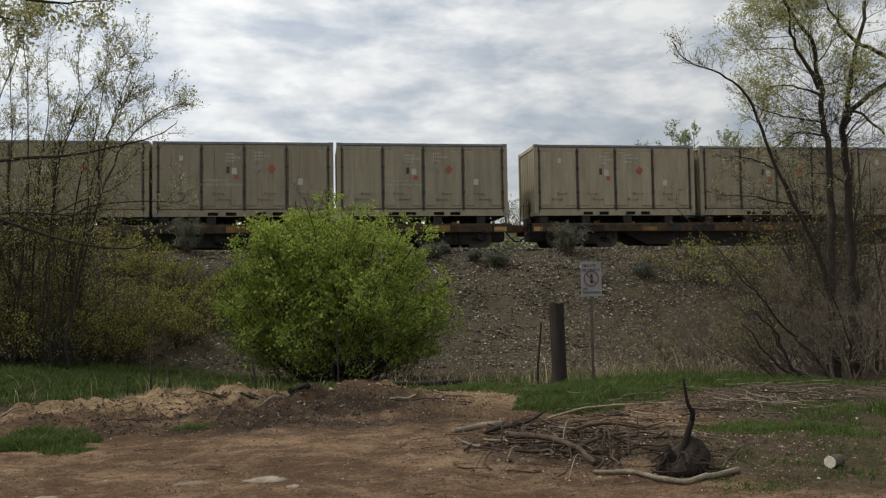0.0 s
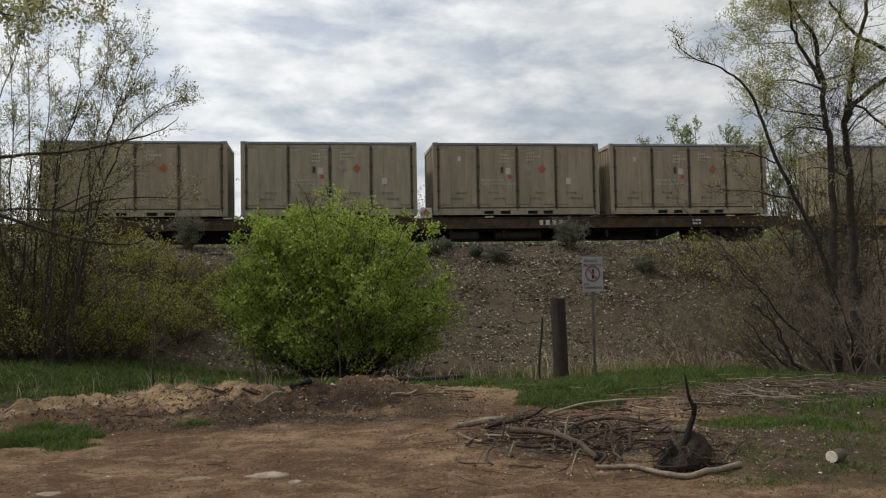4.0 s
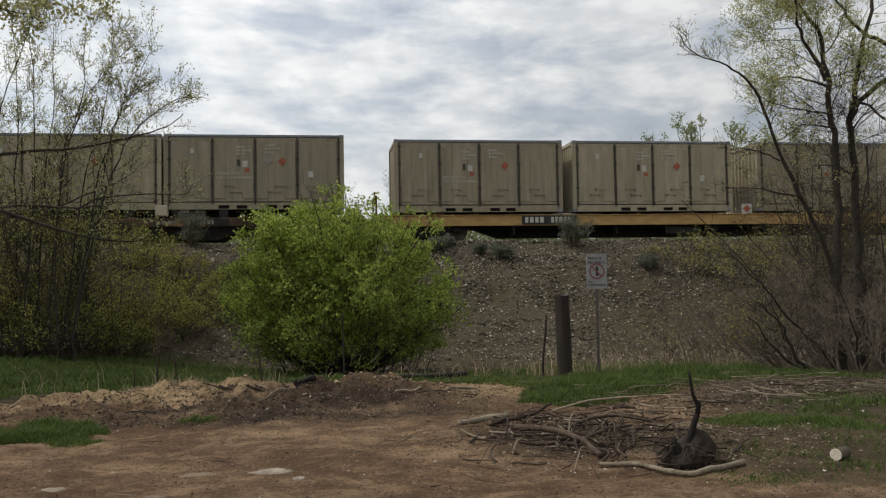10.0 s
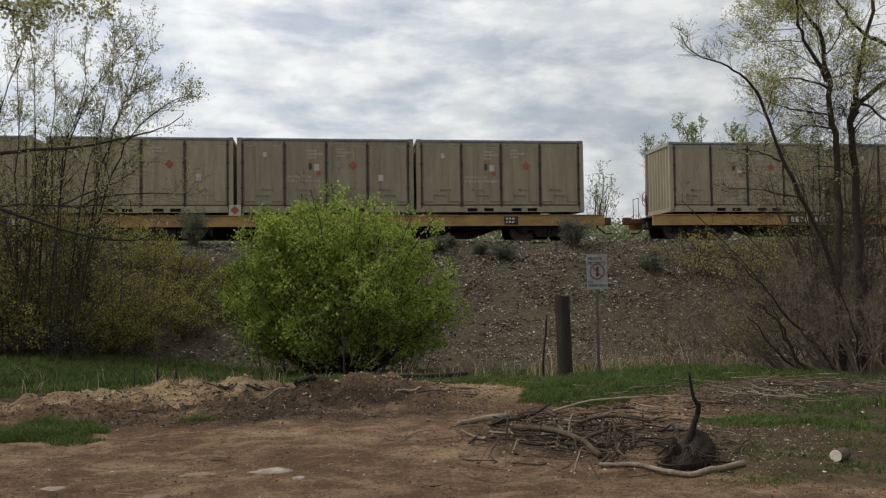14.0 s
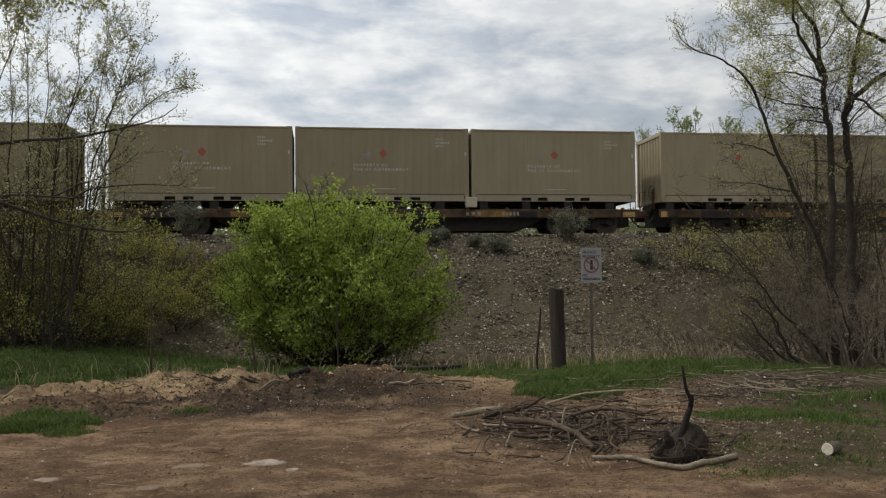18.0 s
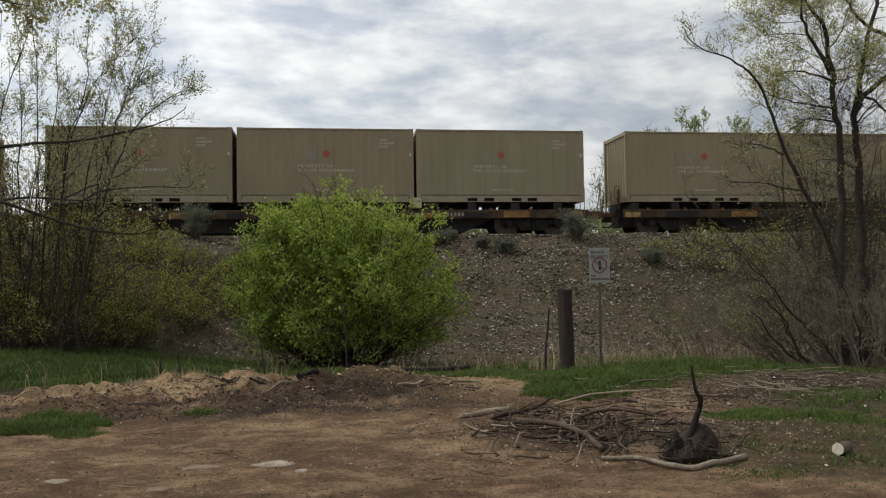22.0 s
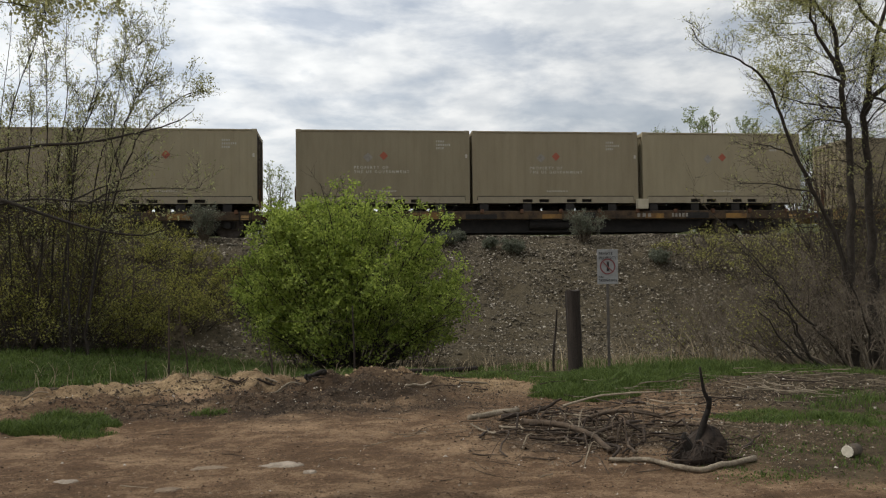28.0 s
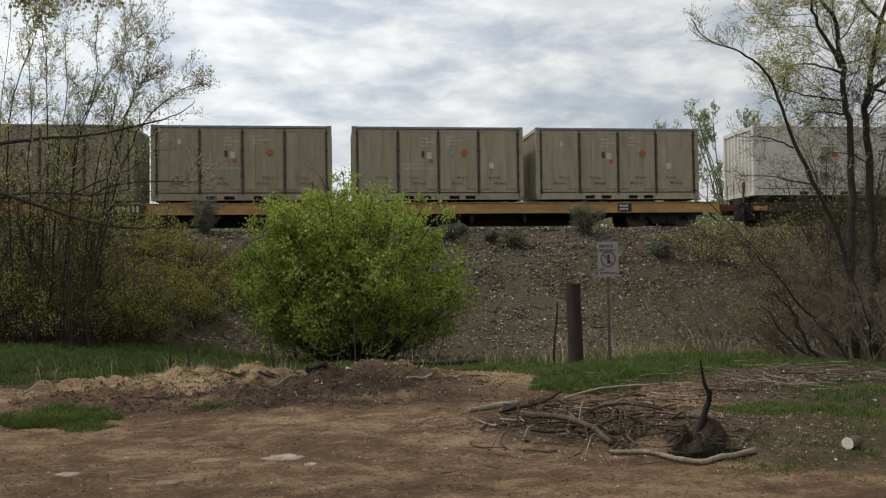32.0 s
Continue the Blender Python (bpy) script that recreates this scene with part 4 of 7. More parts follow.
def flat_car(kind, length, tops):
    """A container flat. kind: yellow, worn, brown (four boxes, deep side sills) or spine (three boxes on an open, dark frame)."""
    half = length / 2
    paint = {"yellow": YELLOW, "worn": YELLOW_WORN, "brown": BROWN_CAR, "spine": BROWN_CAR}[kind]
    label = {"yellow": "yellow container flat car with long side sills", "worn": "worn yellow and rusty container flat car",
             "brown": "rusty brown container flat car", "spine": "dark rusty container flat car with yellow patches"}[kind]
    car = tagged(new("flat_car"), label, "railway car", "cars of the train")
    gap = tops - RAIL_TOP       # underside of the boxes above the rail
    if kind != "spine":
        for sy in (-1, 1):
            y0, y1 = sorted((sy * 1.24, sy * 1.33))
            s = Shape().box(-half, half, y0, y1, gap - 0.48, gap - 0.10, 0.02)
            s.box(-half, half, *sorted((sy * 1.22, sy * 1.37)), gap - 0.13, gap - 0.10)
            s.box(-half, half, *sorted((sy * 1.22, sy * 1.36)), gap - 0.49, gap - 0.46)
            part("side_sill", bevel(s, 0.006, 1), paint, car)
        s = Shape().box(-half + 0.1, half - 0.1, -1.24, 1.24, gap - 0.17, gap - 0.12)
        part("deck", s, STEEL_DARK, car)
        s = Shape().prism([(-half + 0.2, gap - 0.2), (-half + 0.2, gap - 0.5), (-half + 3.6, gap - 0.5), (-half + 4.6, gap - 0.86), (half - 4.6, gap - 0.86), (half - 3.6, gap - 0.5), (half - 0.2, gap - 0.5), (half - 0.2, gap - 0.2)], -0.35, 0.35)
        part("centre_sill", s, STEEL_DARK, car)
        bearer = Shape().prism([(0, gap - 0.2), (0, gap - 0.5), (0.02, gap - 0.8), (0.10, gap - 0.8), (0.12, gap - 0.5), (0.12, gap - 0.2)], -1.2, 1.2).mesh("cross_bearer", STEEL_DARK)
        x = -half + 4.9
        while x < half - 4.9:
            part("cross_bearer", bearer, STEEL_DARK, car, at=pose(x, 0, 0))
            x += 1.9
        s = Shape().box(-3.0, -1.8, -1.18, -0.6, gap - 0.85, gap - 0.5, 0.06).box(0.9, 1.9, -1.12, -0.5, gap - 0.9, gap - 0.5, 0.08)
        s.tube([(2.5, -0.9, gap - 0.7), (4.2, -0.9, gap - 0.7)], [0.2, 0.2], 12)
        s.tube([(-half + 2.5, -1.0, gap - 0.55), (half - 2.5, -1.0, gap - 0.55)], [0.03, 0.03], 6)
        part("brake_gear", s, STEEL_DARK, car)
        for k in range(6):
            x = -half + length * (k + 0.5) / 6
            part("deck_bracket", Shape().box(x - 0.14, x + 0.14, -1.38, -1.2, gap - 0.10, gap - 0.055), CREAM if k % 2 else RUST, car)
        if kind == "yellow":
            part("number_panel", Shape().box(-half * 0.62, -half * 0.62 + 2.0, -1.381, -1.372, gap - 0.45, gap - 0.14), INK_BLACK, car, "black number panel")
            part("number_marking", bars_mesh("number_marking", (4, ), INK_WHITE, 3, 0.14, 0.20, 0.06), INK_WHITE, car, at=pose(-half * 0.62 + 0.12, -1.383, gap - 0.39))
            part("number_marking", bars_mesh("number_marking", (5, ), INK_WHITE, 4, 0.13, 0.20, 0.05), INK_WHITE, car, at=pose(-half * 0.62 + 1.06, -1.383, gap - 0.39))
        else:
            part("number_marking", bars_mesh("number_marking", (4, ), INK_WHITE, 3, 0.16, 0.18, 0.10), INK_WHITE, car, at=pose(half * 0.3, -1.378, gap - 0.38))
        part("data_panel", Shape().box(half * 0.72, half * 0.72 + 0.5, -1.381, -1.372, gap - 0.44, gap - 0.16), INK_BLACK, car)
        part("data_marking", bars_mesh("data_marking", (3, 3), INK_WHITE, 7, 0.10, 0.07, 0.03), INK_WHITE, car, at=pose(half * 0.72 + 0.05, -1.383, gap - 0.27))
    else:
        for sy in (-1, 1):
            y0, y1 = sorted((sy * 1.20, sy * 1.30))
            part("side_sill", bevel(Shape().box(-half, half, y0, y1, gap - 0.58, gap - 0.27, 0.02), 0.006, 1), paint, car)
        s = Shape()
        x, pitch = -half + 0.05, 2 * half / 3
        while x < half - 0.6:
            near_mid = abs((x + half) % pitch - pitch / 2) < 1.5
            s.box(x, x + 0.42, -0.32, 0.32, gap - 0.27, gap - 0.02)
            x += 0.42 + (0.22 if near_mid else 0.0)
        for x in np.arange(-half + 0.3, half, pitch / 4):
            s.box(x, x + 0.3, -1.2, 1.2, gap - 0.27, gap - 0.02)
        part("deck_frame", s, STEEL_DARK, car)
        part("centre_sill", Shape().box(-half + 0.1, half - 0.1, -0.4, 0.4, gap - 0.85, gap - 0.25), STEEL_DARK, car)
        s = Shape()
        s.prism([(-half + 3.3, gap - 0.5), (-half + 4.4, gap - 1.02), (half - 4.4, gap - 1.02), (half - 3.3, gap - 0.5)], -0.9, 0.9)
        s.tube([(-1.0, -0.9, gap - 0.75), (0.8, -0.9, gap - 0.75)], [0.19, 0.19], 12)
        part("underframe", s, STEEL_DARK, car)
        rng = random.Random(int(length * 100))
        for k, x in enumerate((-half + 0.05, -half + 1.6, -half + 4.1, -half + 6.0, -0.6, 0.9, 3.2, half - 4.6, half - 3.1, half - 0.65)):
            w = rng.uniform(0.25, 0.6) if k in (0, 9) else rng.uniform(0.4, 1.3)
            part("yellow_patch", Shape().box(x, x + w, -1.306, -1.295, gap - 0.55, gap - rng.uniform(0.31, 0.42)), (YELLOW, YELLOW_WORN, STEEL_DARK)[0 if k in (0, 9) else 1 + k % 2], car)
        for x in np.arange(-half + 0.9, half - 0.5, 1.42):
            part("tie_down", bevel(Shape().box(x - 0.06, x + 0.06, -1.37, -1.28, gap - 0.36, gap - 0.22), 0.012, 1), RUST, car)
        part("number_marking", bars_mesh("number_marking", (3,), INK_GREY, 3, 0.13, 0.13, 0.09), INK_WHITE, car, at=pose(2.9, -1.31, gap - 0.5))
        part("number_marking", bars_mesh("number_marking", (5,), INK_GREY, 5, 0.08, 0.13, 0.05), INK_GREY, car, at=pose(4.2, -1.31, gap - 0.5))
        part("data_panel", Shape().box(-half * 0.45, -half * 0.45 + 0.42, -1.309, -1.302, gap - 0.55, gap - 0.31), INK_BLACK, car)
    return car


def well_car(half_well, half):
    """A low yellow well with two end platforms."""
    car = tagged(new("well_car"), "low yellow well car with dark end platforms", "railway car", "cars of the train")
    for sy in (-1, 1):
        y0, y1 = sorted((sy * 1.27, sy * 1.36))
        s = Shape().box(-half_well, half_well, y0, y1, 0.12, 1.08, 0.02)
        part("side_wall", bevel(s, 0.008, 1), YELLOW_WORN, car)
        part("top_chord", Shape().box(-half_well - 0.6, half_well + 0.6, *sorted((sy * 1.24, sy * 1.42)), 1.08, 1.20, 0.02), YELLOW, car)
        part("bottom_chord", Shape().box(-half_well, half_well, *sorted((sy * 1.24, sy * 1.40)), 0.06, 0.12), YELLOW_WORN, car)
        for k in range(10):
            x = -half_well + (k + 0.5) * half_well / 5
            part("rib", Shape().box(x - 0.05, x + 0.05, *sorted((sy * 1.36, sy * 1.41)), 0.13, 1.07), YELLOW_WORN, car)
    part("well_floor", Shape().box(-half_well, half_well, -1.27, 1.27, 0.10, 0.17), STEEL_DARK, car)
    for sx in (-1, 1):
        a, b = sorted((sx * half_well, sx * half))
        part("end_platform", Shape().box(a, b, -1.1, 1.1, 0.72, 0.92, 0.03), BROWN_CAR, car, "dark brown end platform")
        a, b = sorted((sx * (half_well + 0.9), sx * (half_well + 2.2)))
        part("walkway", Shape().box(a, b, -1.2, -0.4, 1.12, 1.17).box(a, a + 0.06, -1.2, -0.5, 0.92, 1.12).box(b - 0.06, b, -1.2, -0.5, 0.92, 1.12), STEEL_DARK, car)
        a, b = sorted((sx * half_well, sx * (half_well + 0.08)))
        part("end_wall", Shape().box(a, b, -1.27, 1.27, 0.12, 1.1), YELLOW_WORN, car)
    part("graffiti", bars_mesh("graffiti", (2,), LOCK, 12, 0.16, 0.34, 0.08), LOCK, car, "dark painted marks", at=pose(-0.72, -1.412, 0.42))
    part("data_panel", Shape().box(3.8, 4.25, -1.385, -1.365, 0.55, 0.80), INK_BLACK, car)
    return car


# the train, front to back: kind of car, then the rear ends of its boxes and the kind of each box
TRAIN = [
    ("spine", "DDD", (19.45, 13.25, 6.97)), ("spine", "DDD", (-0.07, -6.23, -12.40)), ("spine", "DDD", (-19.67, -25.87, -32.04)),
    ("yellow", "DDDD", (-40.16, -46.91, -53.70, -60.16)), ("brown", "DDDD", (-68.89, -75.37, -82.00, -88.50)),
    ("spine", "DDD", (-96.60, -102.86, -108.98)), ("yellow", "DDDB", (-117.04, -123.80, -130.25, -137.00)),
    ("worn", "DDDD", (-145.56, -152.31, -158.76, -165.46)), ("yellow", "DDDD", (-174.08, -180.54, -187.61, -194.04)),
    ("spine", "DDD", (-201.84, -207.97, -214.18)), ("spine", "DDD", (-221.18, -227.33, -233.55)),
    ("yellow", "DDDD", (-241.65, -248.05, -254.83, -261.54)), ("yellow", "DDDD", (-270.85, -277.01, -283.19, -289.70)),
    ("yellow", "DDDD", (-298.40, -304.95, -311.65, -318.44)), ("spine", "PPP", (-326.45, -332.61, -338.80)),
    ("spine", "PPP", (-345.84, -352.00, -358.15)), ("spine", "PPP", (-365.59, -371.78, -377.95)),
    ("spine", "PPP", (-385.21, -391.37, -397.53)), ("spine", "PPP", (-404.91, -411.06, -417.18)),
    ("spine", "PPP", (-424.79, -430.95, -437.16)), ("brown", "PPPP", (-445.36, -452.10, -458.45, -465.24)),
    ("brown", "PPPP", (-474.29, -480.75, -487.79, -494.20)), ("yellow", "GPPP", (-503.20, -509.90, -516.40, -523.10)),
    ("spine", "PPP", (-531.10, -537.35, -543.51)), ("spine", "PPP", (-550.88, -557.13, -563.34)),
    ("well", "RR", (-573.65, -579.89)), ("spine", "RDW", (-590.25, -596.49, -602.56)),
    ("yellow", "DDDD", (-610.73, -617.25, -624.00, -630.60)),
]
BASE = {"yellow": 4.16, "worn": 4.16, "brown": 4.16, "spine": 4.29, "well": 3.30}
D_LABEL = "tan steel shipping container with four dark-barred side doors"
P_LABEL = "plain tan corrugated shipping container with faded lettering"
moving = []      # thing, its x at the start of the film, height; wheelsets in the thing's space


def build_train():
    boxes = {
        "D": [side_door_container("container", TANS[k], TAN_DOORS[k], D_LABEL, k) for k in range(5)],
        "P": [plain_container("container", TAN_PLAINS[k], P_LABEL, k) for k in range(5)],
        "B": [side_door_container("container", BLUE, BLUE, "dark blue shipping container with side doors and placards", 1, True)],
        "G": [plain_container("container", GREEN, "dark green shipping container on a yellow flat car", 1, "green")],
        "R": [plain_container("container", RED, "dark maroon corrugated shipping container", 1, "red")],
        "W": [plain_container("container", WHITE, "white shipping container with grey painted-out patches", 1, "white")],
    }
    used = {k: 0 for k in boxes}
    firsts = {}
    for kind, load, rears in TRAIN:
        lo, hi = min(rears), max(rears) + CL
        mid, z = (lo + hi) / 2, BASE[kind]
        if kind == "well":
            half = (hi - lo) / 2 + 3.3
            car = well_car((hi - lo) / 2 + 0.1, half)
        else:
            over = 0.12 if kind == "spine" else 0.72
            half = (hi - lo) / 2 + over
            car = flat_car(kind, 2 * half, z)
        wheels = running_gear(car, half)
        if kind != "well":
            first = 0 if kind == "spine" else 1
            cut = (rears[first] + rears[first + 1] + CL) / 2 - mid
            base = z - RAIL_TOP - (0.20 if kind == "spine" else 0.10)
            if kind == "spine":
                part("stanchion_block", CREAM_BLOCK, CREAM, car, "cream stanchion block", at=pose(cut, -1.34, base - 0.02))
            else:
                board = part("placard_board", BOARD_POST, PLACARD, car, "white board with a red diamond", at=pose(cut, -1.30, base))
                part("diamond", RED_DIAMOND, INK_RED, board, at=pose(0, -0.024, 0.18))
        moving.append((car, mid, RAIL_TOP, wheels))
        for code, rear in zip(load, rears):
            pool = boxes[code]
            k = used[code]
            used[code] += 1
            x = rear + HX
            if k < len(pool):
                ob = pool[k]
            else:
                ob = copy_thing(pool[(k * 3 + k // 5) % len(pool)], Matrix())
            moving.append((ob, x, z, []))
    # boxes that were built as patterns but not placed
    for code, pool in boxes.items():
        for ob in pool[used[code]:]:
            for o in (*ob.children_recursive, ob):
                bpy.data.objects.remove(o)


build_train()


# ---------------------------------------------------------------- plants: builders
def leaf_mesh(name, points, sizes, mat, seed=0, slim=0.5, up=0.3):
    """Many small pointed leaves, each a quad of its own, in every direction."""
    rng = np.random.RandomState(seed)
    p = np.asarray(points, float)
    n = len(p)
    a = rng.normal(size=(n, 3))
    a[:, 2] += up
    a /= np.linalg.norm(a, axis=1, keepdims=True)
    b = np.cross(a, rng.normal(size=(n, 3)))
    b /= np.linalg.norm(b, axis=1, keepdims=True) + 1e-9
    c = np.cross(a, b)
    s = np.asarray(sizes, float).reshape(-1, 1)
    v = np.stack([p, p + a * s * 0.5 + b * s * slim * 0.5, p + a * s + c * s * 0.12, p + a * s * 0.5 - b * s * slim * 0.5], 1).reshape(-1, 3)
    return fast_mesh(name, v, np.arange(4 * n).reshape(n, 4), mat)


def limb(s, rng, p, d, length, r, wander=0.12, rise=0.0, taper=0.35, segs=5, sides=6):
    """One crooked limb. Returns its points, radii and last direction."""
    pts, rad = [Vector(p)], [r]
    d = Vector(d).normalized()
    for i in range(segs):
        d = (d + Vector((rng.gauss(0, wander), rng.gauss(0, wander), rng.gauss(0, wander) + rise))).normalized()
        pts.append(pts[-1] + d * (length / segs))
        rad.append(r * (1 - (1 - taper) * (i + 1) / segs))
    s.tube(pts, rad, sides, cap=False)
    return pts, rad, d


def sprout(twigs, leaves, rng, pts, rad, count, length, depth, spread_by=0.8, rise=0.05, leaf_n=3, leaf_gap=0.0, start=0.25, thin=0.5, min_r=0.003, wander=0.13, tuft=0.0, bias=0.8):
    """Side branches along a limb, and theirs in turn; the last ones carry leaf points, in tufts at their ends where tuft is set."""
    n = len(pts) - 1
    for _ in range(count):
        f = start + (1 - start) * rng.random() ** bias
        i = min(int(f * n), n - 1)
        w = f * n - i
        p = pts[i].lerp(pts[i + 1], w)
        r = max((rad[i] * (1 - w) + rad[i + 1] * w) * thin, min_r)
        d = (pts[i + 1] - pts[i]).normalized()
        side = Vector((rng.gauss(0, 1), rng.gauss(0, 1), rng.gauss(0, 0.7)))
        side = (side - d * side.dot(d)).normalized()
        dd = d * (1 - spread_by * 0.6) + side * spread_by + Vector((0, 0, rise))
        ln = length * rng.uniform(0.55, 1.2) * (1.15 - 0.5 * f)
        q, qr, _ = limb(twigs, rng, p, dd, ln, r, wander, rise, 0.3, 4 if depth else 2, 4 if depth > 1 else 3)
        if depth > 0:
            sprout(twigs, leaves, rng, q, qr, max(2, int(count * 0.62)), length * 0.52, depth - 1, spread_by, rise, leaf_n, leaf_gap, 0.2, 0.55, min_r, wander, tuft, bias)
        if depth <= 1:
            for j in range(leaf_n if tuft else 0):
                e = q[-1] if j % 3 else q[len(q) // 2]
                leaves.append(tuple(e + Vector((rng.gauss(0, tuft), rng.gauss(0, tuft), rng.gauss(0, tuft * 0.7)))))
            for _ in range(0 if tuft else leaf_n):
                k = rng.random() ** 0.6 * (len(q) - 1.001)
                j = int(k)
                leaves.append(tuple(q[j].lerp(q[j + 1], k - j) + Vector((rng.gauss(0, 0.03), rng.gauss(0, 0.03), rng.gauss(0, 0.03)))))


def plant(name, label, category, base, limbs, twigs, leaves, bark, leaf_mat, leaf_size, seed, slim=0.5, group=""):
    """Ties limbs, twigs and leaves, all in world places, into one plant whose origin is its base."""
    ob = tagged(new(name), label, category, group)
    ob.location = base
    off = Vector(base)
    for s in (limbs, twigs):
        s.v = [(x - off.x, y - off.y, z - off.z) for x, y, z in s.v]
    if limbs.v:
        stem = part("trunk" if category == "tree" else "stem", limbs, bark, ob, smooth=True)
        if category != "tree":
            tagged(stem, kind="stuff")
    if twigs.v:
        tagged(part("branchwork", twigs, bark, ob), kind="stuff")
    if leaves:
        rng = np.random.RandomState(seed)
        pts = np.array(leaves) - np.array(off)
        tagged(part("crown", leaf_mesh("crown", pts, leaf_size * rng.uniform(0.6, 1.3, len(pts)), leaf_mat, seed, slim), leaf_mat, ob), kind="stuff")
    return ob


def bend(points, n=4):
    """A smooth line through a few places."""
    pts = [Vector(p) for p in points]
    out = []
    for i in range(len(pts) - 1):
        a, b, c, d = pts[max(i - 1, 0)], pts[i], pts[i + 1], pts[min(i + 2, len(pts) - 1)]
        for k in range(n):
            t = k / n
            out.append(0.5 * ((2 * b) + (c - a) * t + (2 * a - 5 * b + 4 * c - d) * t * t + (3 * b - a - 3 * c + d) * t ** 3))
    return out + [pts[-1]]


def trunk_line(s, rng, points, r0, r1, wobble=0.02, sides=8):
    pts = bend(points)
    pts = [p + Vector((rng.gauss(0, wobble), rng.gauss(0, wobble), 0)) if 0 < i else p for i, p in enumerate(pts)]
    rad = [r0 + (r1 - r0) * (i / (len(pts) - 1)) ** 0.8 for i in range(len(pts))]
    s.tube(pts, rad, sides, cap=False)
    return pts, rad


# ---------------------------------------------------------------- plants: the green bush before the bank
BUSH_HIGH, BUSH_HALF = (0.0, 0.7, 1.7, 2.7, 3.3, 3.85, 4.3), (1.5, 2.35, 2.75, 2.5, 2.1, 1.25, 0.3)


def build_bush():
    rng = random.Random(4)
    limbs, twigs, leaves = Shape(), Shape(), []
    bx, by = -0.1, 19.6
    base = (bx, by, gz(bx, by))
    for k in range(112):
        a = 2 * math.pi * k * 0.382 + rng.uniform(-0.3, 0.3)
        lean = 1.75 * ((k + 0.5) / 112) ** 0.9
        d = Vector((math.cos(a) * lean, math.sin(a) * lean * 0.8, 1.0)).normalized()
        p = Vector((bx + math.cos(a) * 0.5 * min(lean, 1), by + math.sin(a) * 0.4 * min(lean, 1), base[2] - 0.05))
        reach = 0.4
        while reach < 4.2 and math.hypot(p.x - bx + d.x * reach, (p.y - by + d.y * reach) / 0.8) < np.interp(d.z * reach, BUSH_HIGH, BUSH_HALF):
            reach += 0.05
        reach *= rng.uniform(0.7, 1.16)
        pts, rad, _ = limb(limbs, rng, p, d, reach, 0.012 + 0.003 * reach, 0.08, 0.015, 0.3, 6, 5)
        sprout(twigs, leaves, rng, pts, rad, 10, 0.66, 1, 0.78, 0.11, 8, 0, 0.22, 0.45, 0.0032, 0.15, 0.05)
    for k in range(34):      # more limbs in the crown
        a, lean = rng.uniform(0, 2 * math.pi), rng.uniform(0.12, 0.8)
        d = Vector((math.cos(a) * lean, math.sin(a) * lean * 0.8, 1.0)).normalized()
        p = Vector((bx + math.cos(a) * 0.3, by + math.sin(a) * 0.3, base[2] - 0.05)) + d * 1.2
        reach = np.interp(lean, (0.1, 0.45, 0.8), (2.75, 2.5, 2.0)) * rng.uniform(0.8, 1.16)
        pts, rad, _ = limb(limbs, rng, p, d, reach, 0.013, 0.1, 0.015, 0.3, 5, 4)
        sprout(twigs, leaves, rng, pts, rad, 10, 0.6, 1, 0.78, 0.12, 10, 0, 0.35, 0.45, 0.0032, 0.15, 0.055)
    for k in range(60):      # bare and young shoots round the foot
        a, r = rng.uniform(0, 2 * math.pi), math.sqrt(rng.random())
        p = Vector((bx + math.cos(a) * 1.9 * r, by + math.sin(a) * 1.5 * r, 0))
        p.z = gz(p.x, p.y) - 0.03
        pts, rad, _ = limb(limbs, rng, p, (math.cos(a) * 0.5, math.sin(a) * 0.5, 1), rng.uniform(0.6, 1.5), 0.010, 0.1, 0.0, 0.3, 4, 4)
        sprout(twigs, leaves, rng, pts, rad, 6, 0.4, 1, 0.8, 0.05, 7 if k % 3 else 0, 0, 0.2, 0.5, 0.003, 0.13, 0.05)

    q = np.array(leaves)
    h = q[:, 2] - base[2]
    lobes = 1.0 + 0.20 * waves(np.arctan2(q[:, 1] - by, q[:, 0] - bx) * 1.6 + 2.0, h * 1.3, 66, 3, 2.2)
    inside = np.hypot(q[:, 0] - bx, (q[:, 1] - by) / 0.85) < lobes * np.interp(h / (0.5 + 0.5 * lobes), BUSH_HIGH, BUSH_HALF) + 0.14
    inside &= np.random.RandomState(4).uniform(0, 1, len(q)) < np.interp(h, (0.15, 0.75), (0.25, 1.0))
    leaves = [leaf for leaf, keep in zip(leaves, inside) if keep]
    plant("green_bush", "dense bright green leafy bush on the grass below the bank", "bush", base, limbs, twigs, leaves, BARK_TREE, LEAF_BUSH, 0.068, 4, 0.7)


